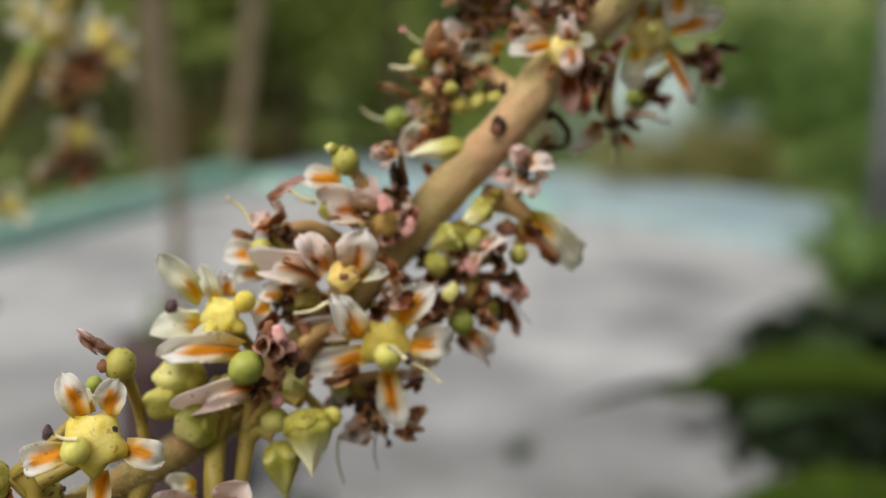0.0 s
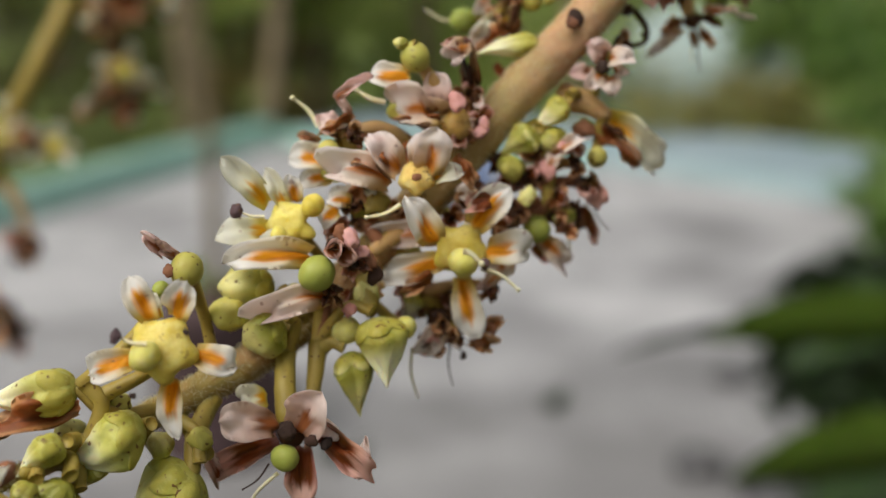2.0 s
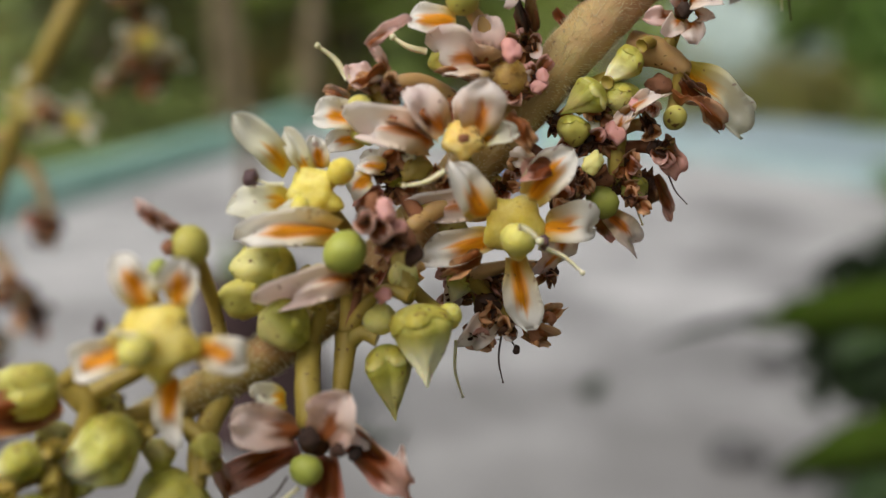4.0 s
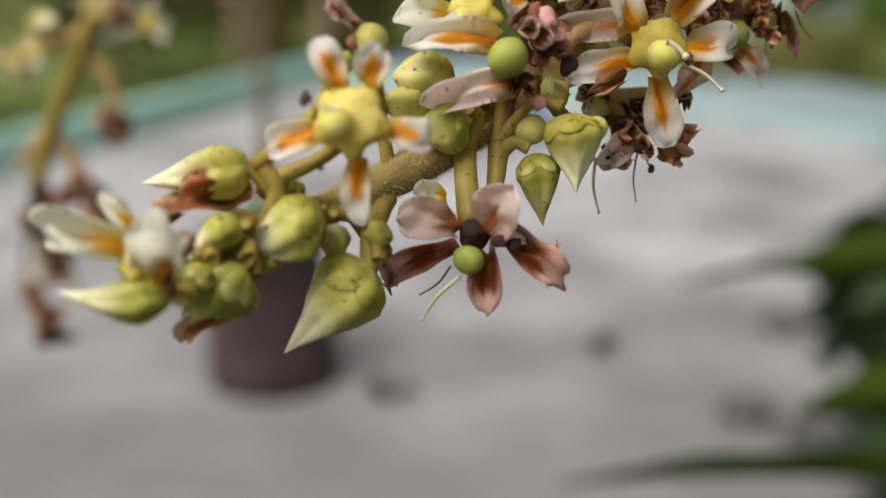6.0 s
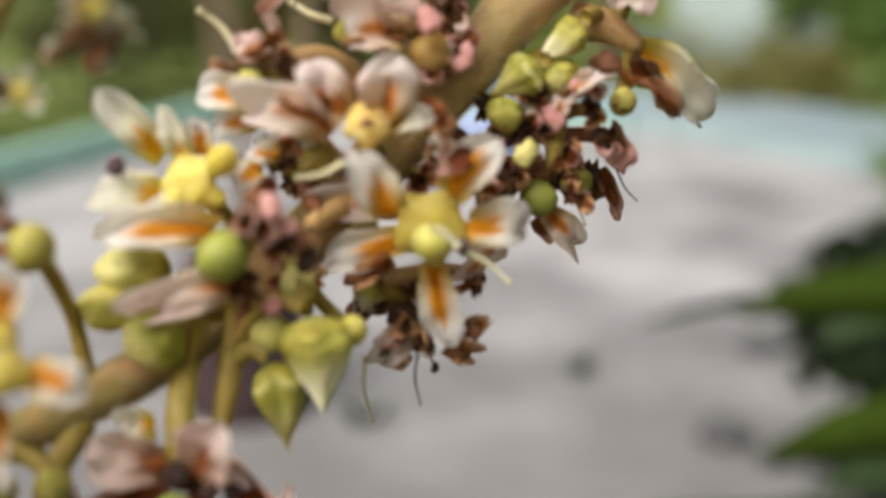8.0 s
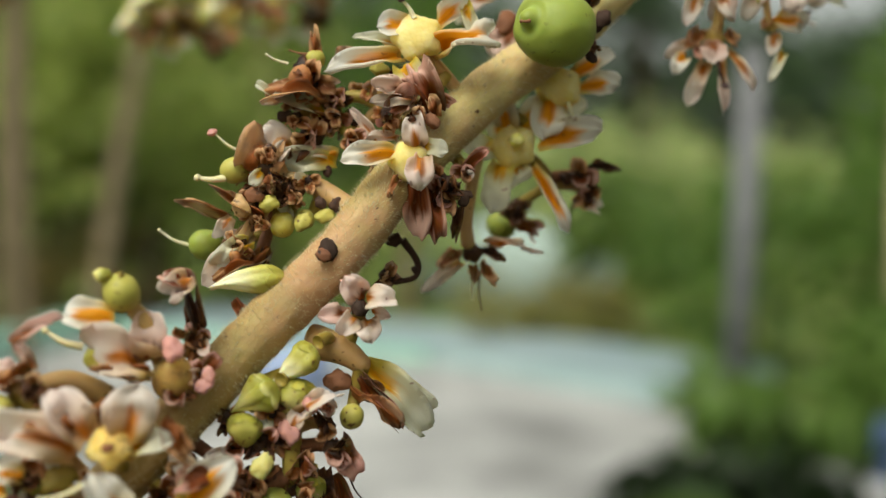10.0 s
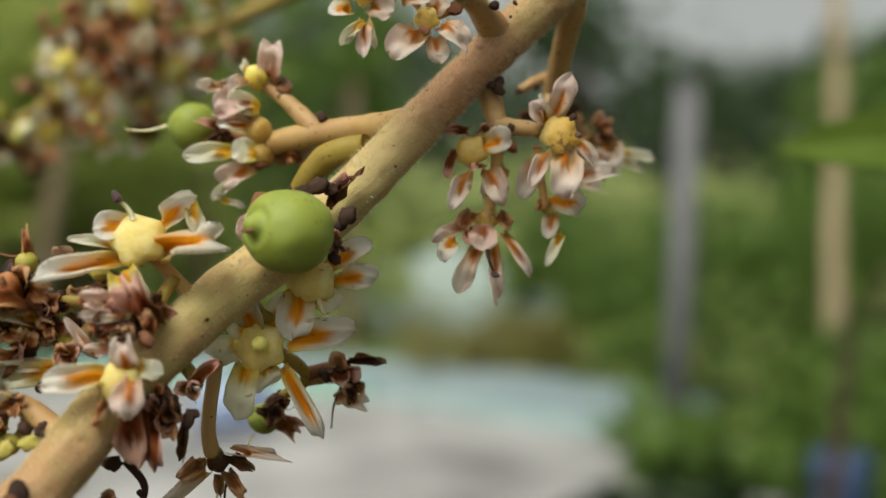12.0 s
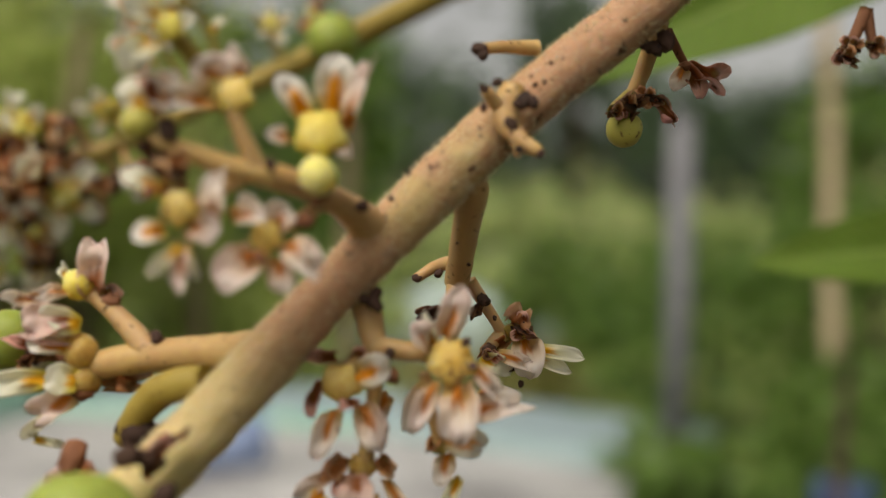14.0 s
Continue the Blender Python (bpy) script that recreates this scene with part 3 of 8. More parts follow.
def leaf_mat(name, a, b, rough=0.45):
    m = Mat(name, rough=rough, spec=0.4, sss=0.12, sss_r=(0.4, 1.0, 0.1), sss_s=0.004)
    col = m.mix(m.island(), a, b)
    col = m.mix(m.math("MULTIPLY", m.chance(), 0.3), col, b)
    col = m.mix(m.math("MULTIPLY", m.smooth(m.noise(14.0, 3.0), 0.4, 0.7), 0.4), col, a)
    m.color(col)
    m.glow_through(col, 0.48)
    return m.mat


GRASS = ground_mat("rough_grass", ((0.085, 0.115, 0.027), (0.14, 0.19, 0.046), (0.22, 0.24, 0.085)), 0.6, distance=0.05)


def concrete_mat():
    """Pale floor: blotches, streaks, and a near end whose colour holds the mango tree's shade."""
    m = Mat("pale_concrete", rough=0.6, spec=0.3)
    blot = m.noise(1.3, 6.0)
    col = m.ramp(blot, [(0.32, (0.17, 0.167, 0.165)), (0.5, (0.35, 0.346, 0.345)), (0.66, (0.5, 0.495, 0.49))])
    col = m.mix(m.math("MULTIPLY", m.smooth(m.noise(3.2, 3.0, 0.5, stretch=(0.5, 1.6, 1.0)), 0.52, 0.7), 0.55), col, (0.2, 0.196, 0.2))
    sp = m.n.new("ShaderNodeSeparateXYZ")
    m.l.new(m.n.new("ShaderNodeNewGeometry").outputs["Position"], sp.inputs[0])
    # colour darkens towards the near end, in place of shade from the tree
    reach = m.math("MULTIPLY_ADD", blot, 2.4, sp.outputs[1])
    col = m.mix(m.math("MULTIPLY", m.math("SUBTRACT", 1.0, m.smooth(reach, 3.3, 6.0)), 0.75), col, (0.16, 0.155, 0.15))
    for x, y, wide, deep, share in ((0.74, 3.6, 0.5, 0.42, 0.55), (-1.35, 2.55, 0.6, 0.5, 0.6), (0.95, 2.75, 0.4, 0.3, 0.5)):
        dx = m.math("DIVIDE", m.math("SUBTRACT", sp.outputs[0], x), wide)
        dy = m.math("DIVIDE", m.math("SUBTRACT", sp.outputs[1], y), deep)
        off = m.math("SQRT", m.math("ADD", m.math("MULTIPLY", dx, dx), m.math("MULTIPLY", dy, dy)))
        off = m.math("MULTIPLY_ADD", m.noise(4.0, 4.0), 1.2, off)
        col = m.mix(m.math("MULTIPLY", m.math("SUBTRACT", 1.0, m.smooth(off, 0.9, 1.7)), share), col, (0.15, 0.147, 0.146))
    m.color(col)
    m.bump(m.noise(12.0, 4.0), 0.3, 0.004)
    return m.mat


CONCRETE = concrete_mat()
TEAL = ground_mat("teal_paint", ((0.27, 0.48, 0.39), (0.35, 0.58, 0.48), (0.43, 0.64, 0.55)), 3.0, rough=0.6, relief=0.2, distance=0.002)
TEAL_PALE = ground_mat("washed_teal_paint", ((0.28, 0.385, 0.385), (0.35, 0.46, 0.46), (0.42, 0.52, 0.52)), 3.0, rough=0.6, relief=0.2, distance=0.002)
PALE_BLUE = ground_mat("faded_blue_paint", ((0.23, 0.31, 0.345), (0.28, 0.36, 0.395), (0.34, 0.41, 0.435)), 3.0, rough=0.45, relief=0.2, distance=0.002)
POT = ground_mat("dark_clay", ((0.05, 0.03, 0.032), (0.08, 0.05, 0.05), (0.11, 0.07, 0.065)), 9.0, rough=0.7, relief=0.2, distance=0.002)
SOIL = ground_mat("dark_soil", ((0.02, 0.014, 0.01), (0.04, 0.028, 0.02), (0.06, 0.045, 0.03)), 30.0)
BARK = ground_mat("brown_bark", ((0.05, 0.035, 0.025), (0.1, 0.07, 0.05), (0.16, 0.12, 0.09)), 20.0)
GREY_POST = ground_mat("grey_concrete_post", ((0.15, 0.15, 0.165), (0.2, 0.2, 0.215), (0.25, 0.25, 0.265)), 12.0, rough=0.8)
BAMBOO = ground_mat("dry_bamboo", ((0.42, 0.32, 0.2), (0.5, 0.4, 0.26), (0.58, 0.47, 0.32)), 25.0, rough=0.6)
OLD_CANE = ground_mat("weathered_cane", ((0.15, 0.115, 0.065), (0.21, 0.16, 0.095), (0.26, 0.2, 0.13)), 25.0, rough=0.7)
ROCK = ground_mat("grey_stone", ((0.06, 0.06, 0.06), (0.13, 0.13, 0.13), (0.2, 0.19, 0.18)), 14.0)
BLUE = ground_mat("blue_plastic", ((0.24, 0.31, 0.5), (0.28, 0.36, 0.56), (0.34, 0.42, 0.6)), 6.0, rough=0.4, relief=0.1)
BLACK = ground_mat("black_plastic", ((0.012, 0.01, 0.01), (0.02, 0.017, 0.017), (0.03, 0.026, 0.025)), 9.0, rough=0.5, relief=0.2)
DARK_BLUE = ground_mat("dark_blue_plastic", ((0.02, 0.04, 0.12), (0.03, 0.06, 0.16), (0.05, 0.08, 0.2)), 6.0, rough=0.4, relief=0.1)
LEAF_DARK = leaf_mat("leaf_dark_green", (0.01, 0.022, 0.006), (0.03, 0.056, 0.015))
LEAF_MID = leaf_mat("leaf_mid_green", (0.09, 0.175, 0.03), (0.21, 0.32, 0.075))
LEAF_LIGHT = leaf_mat("leaf_light_green", (0.25, 0.33, 0.07), (0.5, 0.56, 0.17))
LEAF_DRY = leaf_mat("leaf_dry_yellow", (0.2, 0.15, 0.05), (0.36, 0.28, 0.1))
LEAF_STRAW = leaf_mat("leaf_straw_green", (0.2, 0.19, 0.055), (0.34, 0.31, 0.11))
LEAF_OLIVE = leaf_mat("leaf_olive", (0.04, 0.046, 0.012), (0.11, 0.108, 0.027))
LEAF_DEEP = leaf_mat("leaf_deep_green", (0.1, 0.17, 0.035), (0.22, 0.32, 0.08))
LEAF_PALE = leaf_mat("leaf_pale_green", (0.42, 0.5, 0.2), (0.6, 0.66, 0.32))
LEAF_FAR = leaf_mat("leaf_far_green", (0.045, 0.08, 0.04), (0.11, 0.17, 0.08))


def box(bm, lo, hi, bevel=0.0):
    made = bmesh.ops.create_cube(bm, size=1.0)["verts"]
    for v in made:
        v.co = Vector([(lo[k] + hi[k]) / 2 + v.co[k] * (hi[k] - lo[k]) for k in range(3)])
    if bevel:
        edges = list({e for v in made for e in v.link_edges})
        bmesh.ops.bevel(bm, geom=edges, offset=bevel, segments=2, affect="EDGES")
    return made


def prism(bm, outline, z0, z1):
    low = [bm.verts.new((x, y, z0)) for x, y in outline]
    top = [bm.verts.new((x, y, z1)) for x, y in outline]
    n = len(outline)
    bm.faces.new(low[::-1])
    bm.faces.new(top)
    for i in range(n):
        bm.faces.new((low[i], low[(i + 1) % n], top[(i + 1) % n], top[i]))


# ---- ground, yard and its painted rim ----
bm = bmesh.new()
bmesh.ops.create_grid(bm, x_segments=60, y_segments=60, size=300.0)
for v in bm.verts:
    far = max(0.0, math.hypot(v.co.x, v.co.y) - 25.0)
    v.co.z = -0.06 + min(1.0, far / 60.0) * 0.8 * noise.noise(v.co * 0.02)
ground = tagged(new("ground", finish(bm, "ground", GRASS)), "rough green and brown grass around a paved yard", "ground", kind="structure")

YARD = [(-1.7, 9.3), (0.85, 7.95), (2.2, 6.35), (3.3, 2.0), (-3.9, 2.0)]
bm = bmesh.new()
prism(bm, YARD, -0.12, 0.0)
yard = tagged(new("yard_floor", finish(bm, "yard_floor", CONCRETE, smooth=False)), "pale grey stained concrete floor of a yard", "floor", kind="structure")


def rim(name, a, b, height, thick, mat, label):
    """A low painted wall along one side of the yard."""
    a, b = Vector((*a, 0)), Vector((*b, 0))
    way = (b - a).normalized()
    bm = bmesh.new()
    box(bm, (0, -thick / 2, -0.06), ((b - a).length, thick / 2, height), 0.015)
    ob = tagged(new(name, finish(bm, name, mat, smooth=False)), label, "low wall", kind="structure")
    ob.matrix_world = Matrix.Translation(a) @ way.to_track_quat("X", "Z").to_matrix().to_4x4()
    return ob


rim("wall_low_1", (-3.98, 2.0), (-1.78, 9.3), 0.2, 0.14, TEAL, "low wall painted faded teal at the yard's edge")
rim("wall_low_2", (-1.72, 9.34), (0.84, 7.99), 0.1, 0.08, TEAL, "narrow kerb painted faded teal at the yard's far edge")
rim("wall_low_3", (0.88, 7.97), (2.24, 6.36), 0.1, 0.08, TEAL_PALE, "narrow kerb painted pale washed-out teal at the yard's far edge")
bm = bmesh.new()
prism(bm, [(-1.64, 9.36), (0.88, 8.03), (2.28, 6.4), (3.3, 7.4), (1.7, 9.3), (-1.1, 10.7)], -0.1, 0.092)
tagged(new("pavement", finish(bm, "pavement", PALE_BLUE, smooth=False)), "strip of pale blue painted paving behind a teal kerb", "paving", kind="structure")


# a sheet of pale plastic spread on the grass beyond the yard
SHEET = ground_mat("pale_plastic_sheet", ((0.25, 0.31, 0.28), (0.31, 0.38, 0.35), (0.38, 0.45, 0.43)), 2.0, rough=0.6, relief=0.4, distance=0.02)
bm = bmesh.new()
ball(bm, (0, 0, 0), (1.45, 1.5, 1.05), 4, 0.22, 2.4)
sheet = tagged(new("plastic_sheet", finish(bm, "plastic_sheet", SHEET)), "pale plastic sheet spread over a heap in the green field", "sheet")
sheet.location = (2.35, 13.4, -0.12)


# unseen dark soil this side of the yard, added to weaken light from below
bm = bmesh.new()
prism(bm, [(-6.0, 1.97), (5.0, 1.97), (5.0, -5.0), (-6.0, -5.0)], -0.2, -0.03)
tagged(new("ground_soil", finish(bm, "ground_soil", SOIL, smooth=False)), "unseen dark soil slab added to cut bounced light", "soil", kind="structure")


# ---- plants of the distance ----
def leaf_card(bm, place, way, side, length, width, mat_index=0):
    """One bent leaf of six points."""
    up = way.cross(side).normalized()
    a = place
    m1 = place + way * length * 0.45 + up * length * 0.06
    tip = place + way * length - up * length * 0.1
    v = [bm.verts.new(p) for p in (a, m1 + side * width / 2, tip, m1 - side * width / 2, m1 + up * 0.0)]
    for tri in ((0, 1, 4), (1, 2, 4), (2, 3, 4), (3, 0, 4)):
        f = bm.faces.new([v[k] for k in tri])
        f.material_index = mat_index


def crown(bm, rnd, centre, radii, leaves, length, width, droop=0.2):
    """A cloud of leaves gathered in clumps, with gaps and an uneven outline."""
    clumps = []
    for _ in range(max(6, leaves // 40)):
        d = Vector((rnd.gauss(0, 1), rnd.gauss(0, 1), rnd.gauss(0, 1))).normalized() * rnd.uniform(0.35, 1.05) ** 0.6
        clumps.append((Vector((centre[0] + d.x * radii[0], centre[1] + d.y * radii[1], centre[2] + d.z * radii[2])), rnd.uniform(0.16, 0.36)))
    mean = sum(radii) / 3
    for _ in range(leaves):
        c, r = rnd.choice(clumps)
        p = c + Vector((rnd.gauss(0, 1), rnd.gauss(0, 1), rnd.gauss(0, 1))) * r * mean * 0.55
        way = Vector((rnd.gauss(0, 1), rnd.gauss(0, 1), rnd.gauss(0, 0.6) - droop)).normalized()
        side = way.orthogonal().normalized()
        side.rotate(Matrix.Rotation(rnd.uniform(0, 6.28), 3, way))
        g = rnd.uniform(0.7, 1.3)
        leaf_card(bm, p, way, side, length * g, width * g)


def limbs(bm, rnd, foot, height, thick, spread, count=5):
    tube(bm, smooth_line([(foot[0], foot[1], foot[2] - 0.05, thick), (foot[0] + spread * 0.05, foot[1], foot[2] + height * 0.5, thick * 0.75), (foot[0], foot[1] + spread * 0.05, foot[2] + height, thick * 0.3)], 9), 8, 0.15, 3)
    for k in range(count):
        a = 2 * math.pi * k / count + rnd.uniform(-0.4, 0.4)
        h = height * rnd.uniform(0.3, 0.75)
        tube(bm, smooth_line([(foot[0], foot[1], foot[2] + h, thick * 0.5), (foot[0] + math.cos(a) * spread * 0.5, foot[1] + math.sin(a) * spread * 0.5, foot[2] + h + height * 0.16, thick * 0.3), (foot[0] + math.cos(a) * spread, foot[1] + math.sin(a) * spread, foot[2] + h + height * 0.25, thick * 0.12)], 7), 6, 0.1, k)


def tree(name, x, y, height, radius, mat, leaves, label, category="tree", leaf=0.16, low=0.35, seed=1, group="", trunk=0.06):
    rnd = random.Random(seed)
    root = new(name)
    root.location = (x, y, -0.06)
    tagged(root, label, category, group)
    bm = bmesh.new()
    limbs(bm, rnd, (0, 0, 0), height * 0.8, trunk * height / 3, radius * 0.7)
    part("trunk", bm, root, mat=BARK)
    bm = bmesh.new()
    mid = height * (1 + low) / 2
    crown(bm, rnd, (0, 0, mid), (radius, radius, height * (1 - low) / 2), leaves, leaf, leaf * 0.42)
    tagged(part("crown", bm, root, mat=mat), kind="stuff")
    return root


def pole(name, x, y, height, radius, mat, label, category, lean=0.0, joints=0, group="", square=False):
    root = new(name)
    root.location = (x, y, -0.06)
    root.rotation_euler = (0, radians(lean), 0)
    tagged(root, label, category, group)
    bm = bmesh.new()
    if square:
        box(bm, (-radius, -radius, 0), (radius, radius, height), radius * 0.15)
    else:
        pts = []
        n = max(2, joints + 1)
        for k in range(n * 4 + 1):
            swell = 1.12 if k % 4 == 0 else 1.0
            pts.append((0.01 * math.sin(k * 0.4), 0, height * k / (n * 4), radius * swell * (1 - 0.25 * k / (n * 4))))
        tube(bm, pts, 10)
    part("shaft", bm, root, mat=mat)
    if not square and joints:
        for k in range(1, joints + 1):
            bm = bmesh.new()
            z = height * k / (joints + 1)
            tube(bm, [(0, 0, z - 0.012, radius * 0.95), (0, 0, z - 0.004, radius * 1.1), (0, 0, z + 0.004, radius * 1.1), (0, 0, z + 0.012, radius * 0.9)], 10)
            part("joint", bm, root, mat=BAMBOO)
    if square:
        bm = bmesh.new()
        box(bm, (-radius * 1.12, -radius * 1.12, height), (radius * 1.12, radius * 1.12, height + 0.03), 0.006)
        part("cap", bm, root, mat=mat)
    return root


# grey post and bamboo canes behind the yard
pole("fence_post", 2.52, 6.3, 2.2, 0.062, GREY_POST, "upright grey concrete post among green bushes", "post", 0.6, square=True)
pole("bamboo_cane", 3.72, 6.6, 3.1, 0.064, BAMBOO, "pale dry bamboo cane standing in the green", "cane", -1.5, 6, "bamboo canes")
pole("bamboo_cane", -1.86, 9.45, 3.3, 0.085, OLD_CANE, "pale dry bamboo cane leaning before green bushes", "cane", 9.0, 6, "bamboo canes")
pole("bamboo_cane", -0.55, 11.6, 3.0, 0.1, OLD_CANE, "pale dry bamboo cane standing behind a teal wall", "cane", -0.8, 6, "bamboo canes")
pole("bamboo_cane", -2.5, 9.3, 3.2, 0.09, OLD_CANE, "pale dry bamboo cane standing behind a teal wall", "cane", 1.0, 6, "bamboo canes")
pole("bamboo_cane", 0.95, 11.4, 2.8, 0.09, OLD_CANE, "pale dry bamboo cane standing behind a teal wall", "cane", 0.6, 6, "bamboo canes")

# bushes behind the walls
BUSHES = "bushes behind the yard"
tree("bush", -3.6, 9.5, 1.6, 1.0, LEAF_OLIVE, 1500, "loose olive green bush behind a low teal wall", "bush", 0.14, 0.05, 11, BUSHES)
tree("bush", -2.6, 11.8, 2.0, 1.2, LEAF_OLIVE, 1700, "tall loose green bush behind a low teal wall", "bush", 0.16, 0.05, 12, BUSHES)
tree("bush", -1.0, 12.6, 1.8, 1.1, LEAF_LIGHT, 1500, "light green bush behind a low teal wall", "bush", 0.16, 0.05, 13, BUSHES)
tree("bush", 0.5, 12.2, 1.2, 1.1, LEAF_LIGHT, 1300, "light green bush behind the yard", "bush", 0.16, 0.05, 14, BUSHES)
tree("bush", -4.6, 7.6, 1.5, 1.0, LEAF_DRY, 1200, "dry yellow-green bush beside a low teal wall", "bush", 0.14, 0.05, 15, BUSHES)
tree("bush", -2.0, 10.9, 0.9, 0.8, LEAF_DRY, 1000, "low dry yellow-green bush behind a teal wall", "bush", 0.12, 0.05, 16, BUSHES)
tree("bush", 3.4, 5.6, 0.7, 0.6, LEAF_MID, 1900, "dark green broad-leaved bush beside the low wall", "bush", 0.16, 0.02, 17, BUSHES)
tree("bush", 2.25, 5.5, 0.42, 0.3, LEAF_MID, 420, "low green bush leaning over the yard", "bush", 0.19, 0.0, 18, BUSHES)
tree("bush", 2.9, 5.15, 0.45, 0.46, LEAF_MID, 750, "low dark green bush beside the pale wall", "bush", 0.13, 0.0, 23, BUSHES)
tree("bush", 3.4, 7.9, 1.7, 1.0, LEAF_MID, 1900, "fresh green bush behind a grey post", "bush", 0.14, 0.05, 19, BUSHES)
tree("bush", 4.6, 7.6, 1.9, 1.0, LEAF_MID, 1900, "fresh green bush beside a bamboo cane", "bush", 0.14, 0.05, 20, BUSHES)
tree("bush", 2.0, 9.4, 0.55, 0.9, LEAF_STRAW, 1000, "low yellow-green growth behind the pale wall", "bush", 0.13, 0.0, 21, BUSHES)
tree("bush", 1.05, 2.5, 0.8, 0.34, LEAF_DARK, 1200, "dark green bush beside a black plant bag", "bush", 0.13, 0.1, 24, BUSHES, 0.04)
tree("tree", -2.6, 11.0, 3.6, 0.95, LEAF_LIGHT, 2400, "light green young tree with drooping leaves behind the yard", "tree", 0.24, 0.28, 25, BUSHES)
tree("tree", -1.6, 10.9, 3.4, 1.0, LEAF_LIGHT, 2400, "light green young tree before bamboo canes", "tree", 0.2, 0.28, 27, BUSHES)
tree("bush", 3.05, 10.4, 1.5, 0.6, LEAF_DEEP, 1500, "loose green shrub standing at the edge of the field", "bush", 0.2, 0.15, 28, BUSHES)
tree("bush", 4.9, 16.5, 1.5, 1.6, LEAF_PALE, 1700, "light green shrub in the field", "bush", 0.2, 0.0, 22, BUSHES)

# far trees
FAR = "far trees"
rnd_far = random.Random(5)
for k in range(22):
    a = radians(-34 + 68 * k / 21 + rnd_far.uniform(-1, 1))
    d = rnd_far.uniform(34, 46)
    tree("tree", d * math.sin(a) + 3, d * math.cos(a), rnd_far.uniform(8.0, 10.5), rnd_far.uniform(3.0, 4.4), LEAF_FAR, 1100, "dark green leafy tree in the distance", "tree", 0.7, 0.08, 100 + k, FAR)
for k, (x, y, h) in enumerate(((6.5, 26, 3.6), (11.0, 27, 3.2), (2.5, 29, 3.4), (15.5, 24, 3.6))):
    tree("tree", x, y, h, 2.2, LEAF_PALE, 1000, "light green rounded tree in the field", "tree", 0.4, 0.02, 200 + k, FAR)


for k, (x, y, h, r, mt) in enumerate(((-5.0, 15, 5.8, 2.2, LEAF_LIGHT), (-2.2, 17, 6.0, 2.2, LEAF_LIGHT), (0.6, 18, 5.6, 1.8, LEAF_MID), (-9.0, 17, 6.5, 2.6, LEAF_MID), (9.0, 15, 4.2, 1.8, LEAF_MID), (-4.0, 20, 6.5, 2.5, LEAF_FAR))):
    tree("tree", x, y, h, r, mt, 1900, "leafy green tree standing beyond the yard", "tree", 0.3, 0.12, 300 + k, FAR)


# ---- things in the yard ----
def flower_pot():
    root = new("flower_pot")
    root.location = (-0.74, 3.02, 0)
    tagged(root, "dark brown clay pot holding a slim young tree", "pot")
    bm = bmesh.new()
    tube(bm, [(0, 0, 0.0, 0.185), (0, 0, 0.01, 0.195), (0, 0, 0.12, 0.195), (0, 0, 0.4, 0.165), (0, 0, 0.41, 0.175), (0, 0, 0.45, 0.175), (0, 0, 0.46, 0.165), (0, 0, 0.44, 0.15)], 28)
    part("body", bm, root, mat=POT)
    bm = bmesh.new()
    tube(bm, [(0, 0, 0.4, 0.148), (0, 0, 0.445, 0.148)], 24)
    part("soil", bm, root, mat=SOIL)
    bm = bmesh.new()
    tube(bm, smooth_line([(0, 0, 0.4, 0.02), (0.01, 0, 0.9, 0.018), (-0.005, 0, 1.5, 0.015), (0.01, 0.01, 2.1, 0.01)], 14), 8, 0.1)
    part("stem", bm, root, mat=OLD_CANE)
    rnd = random.Random(4)
    bm = bmesh.new()
    crown(bm, rnd, (0, 0, 0.5), (0.1, 0.1, 0.05), 40, 0.06, 0.03)
    crown(bm, rnd, (0, 0, 2.2), (0.3, 0.3, 0.25), 160, 0.16, 0.05)
    part("leaves", bm, root, mat=LEAF_MID)
    return root


flower_pot()


def stone(x, y, size, mat, label, seed):
    bm = bmesh.new()
    ball(bm, (0, 0, size * 0.42), (size, size * 0.75, size * 0.5), 3, 0.4, seed)
    ob = tagged(new("stone", finish(bm, "stone", mat)), label, "stone", "loose stones")
    ob.location = (x, y, 0)
    return ob


stone(0.6, 2.82, 0.075, ROCK, "dark grey stone on the pale floor", 1.0)
stone(0.72, 2.7, 0.05, ROCK, "dark grey stone on the pale floor", 2.0)
stone(0.85, 3.5, 0.07, ROCK, "flat grey stone on the pale floor", 3.0)


def weed(x, y, r, seed):
    rnd = random.Random(seed)
    root = new("weed")
    root.location = (x, y, 0)
    tagged(root, "small green weed growing from the floor", "weed", "weeds")
    for k in range(12):
        a = rnd.uniform(0, 6.28)
        way = Vector((math.cos(a), math.sin(a), rnd.uniform(0.1, 0.7))).normalized()
        bm = bmesh.new()
        leaf_card(bm, Vector((0, 0, 0.002)), way, way.cross(Vector((0, 0, 1))).normalized(), r * rnd.uniform(0.6, 1.1), r * 0.4)
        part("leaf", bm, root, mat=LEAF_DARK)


weed(0.24, 3.3, 0.09, 1)
weed(-0.38, 2.9, 0.11, 2)


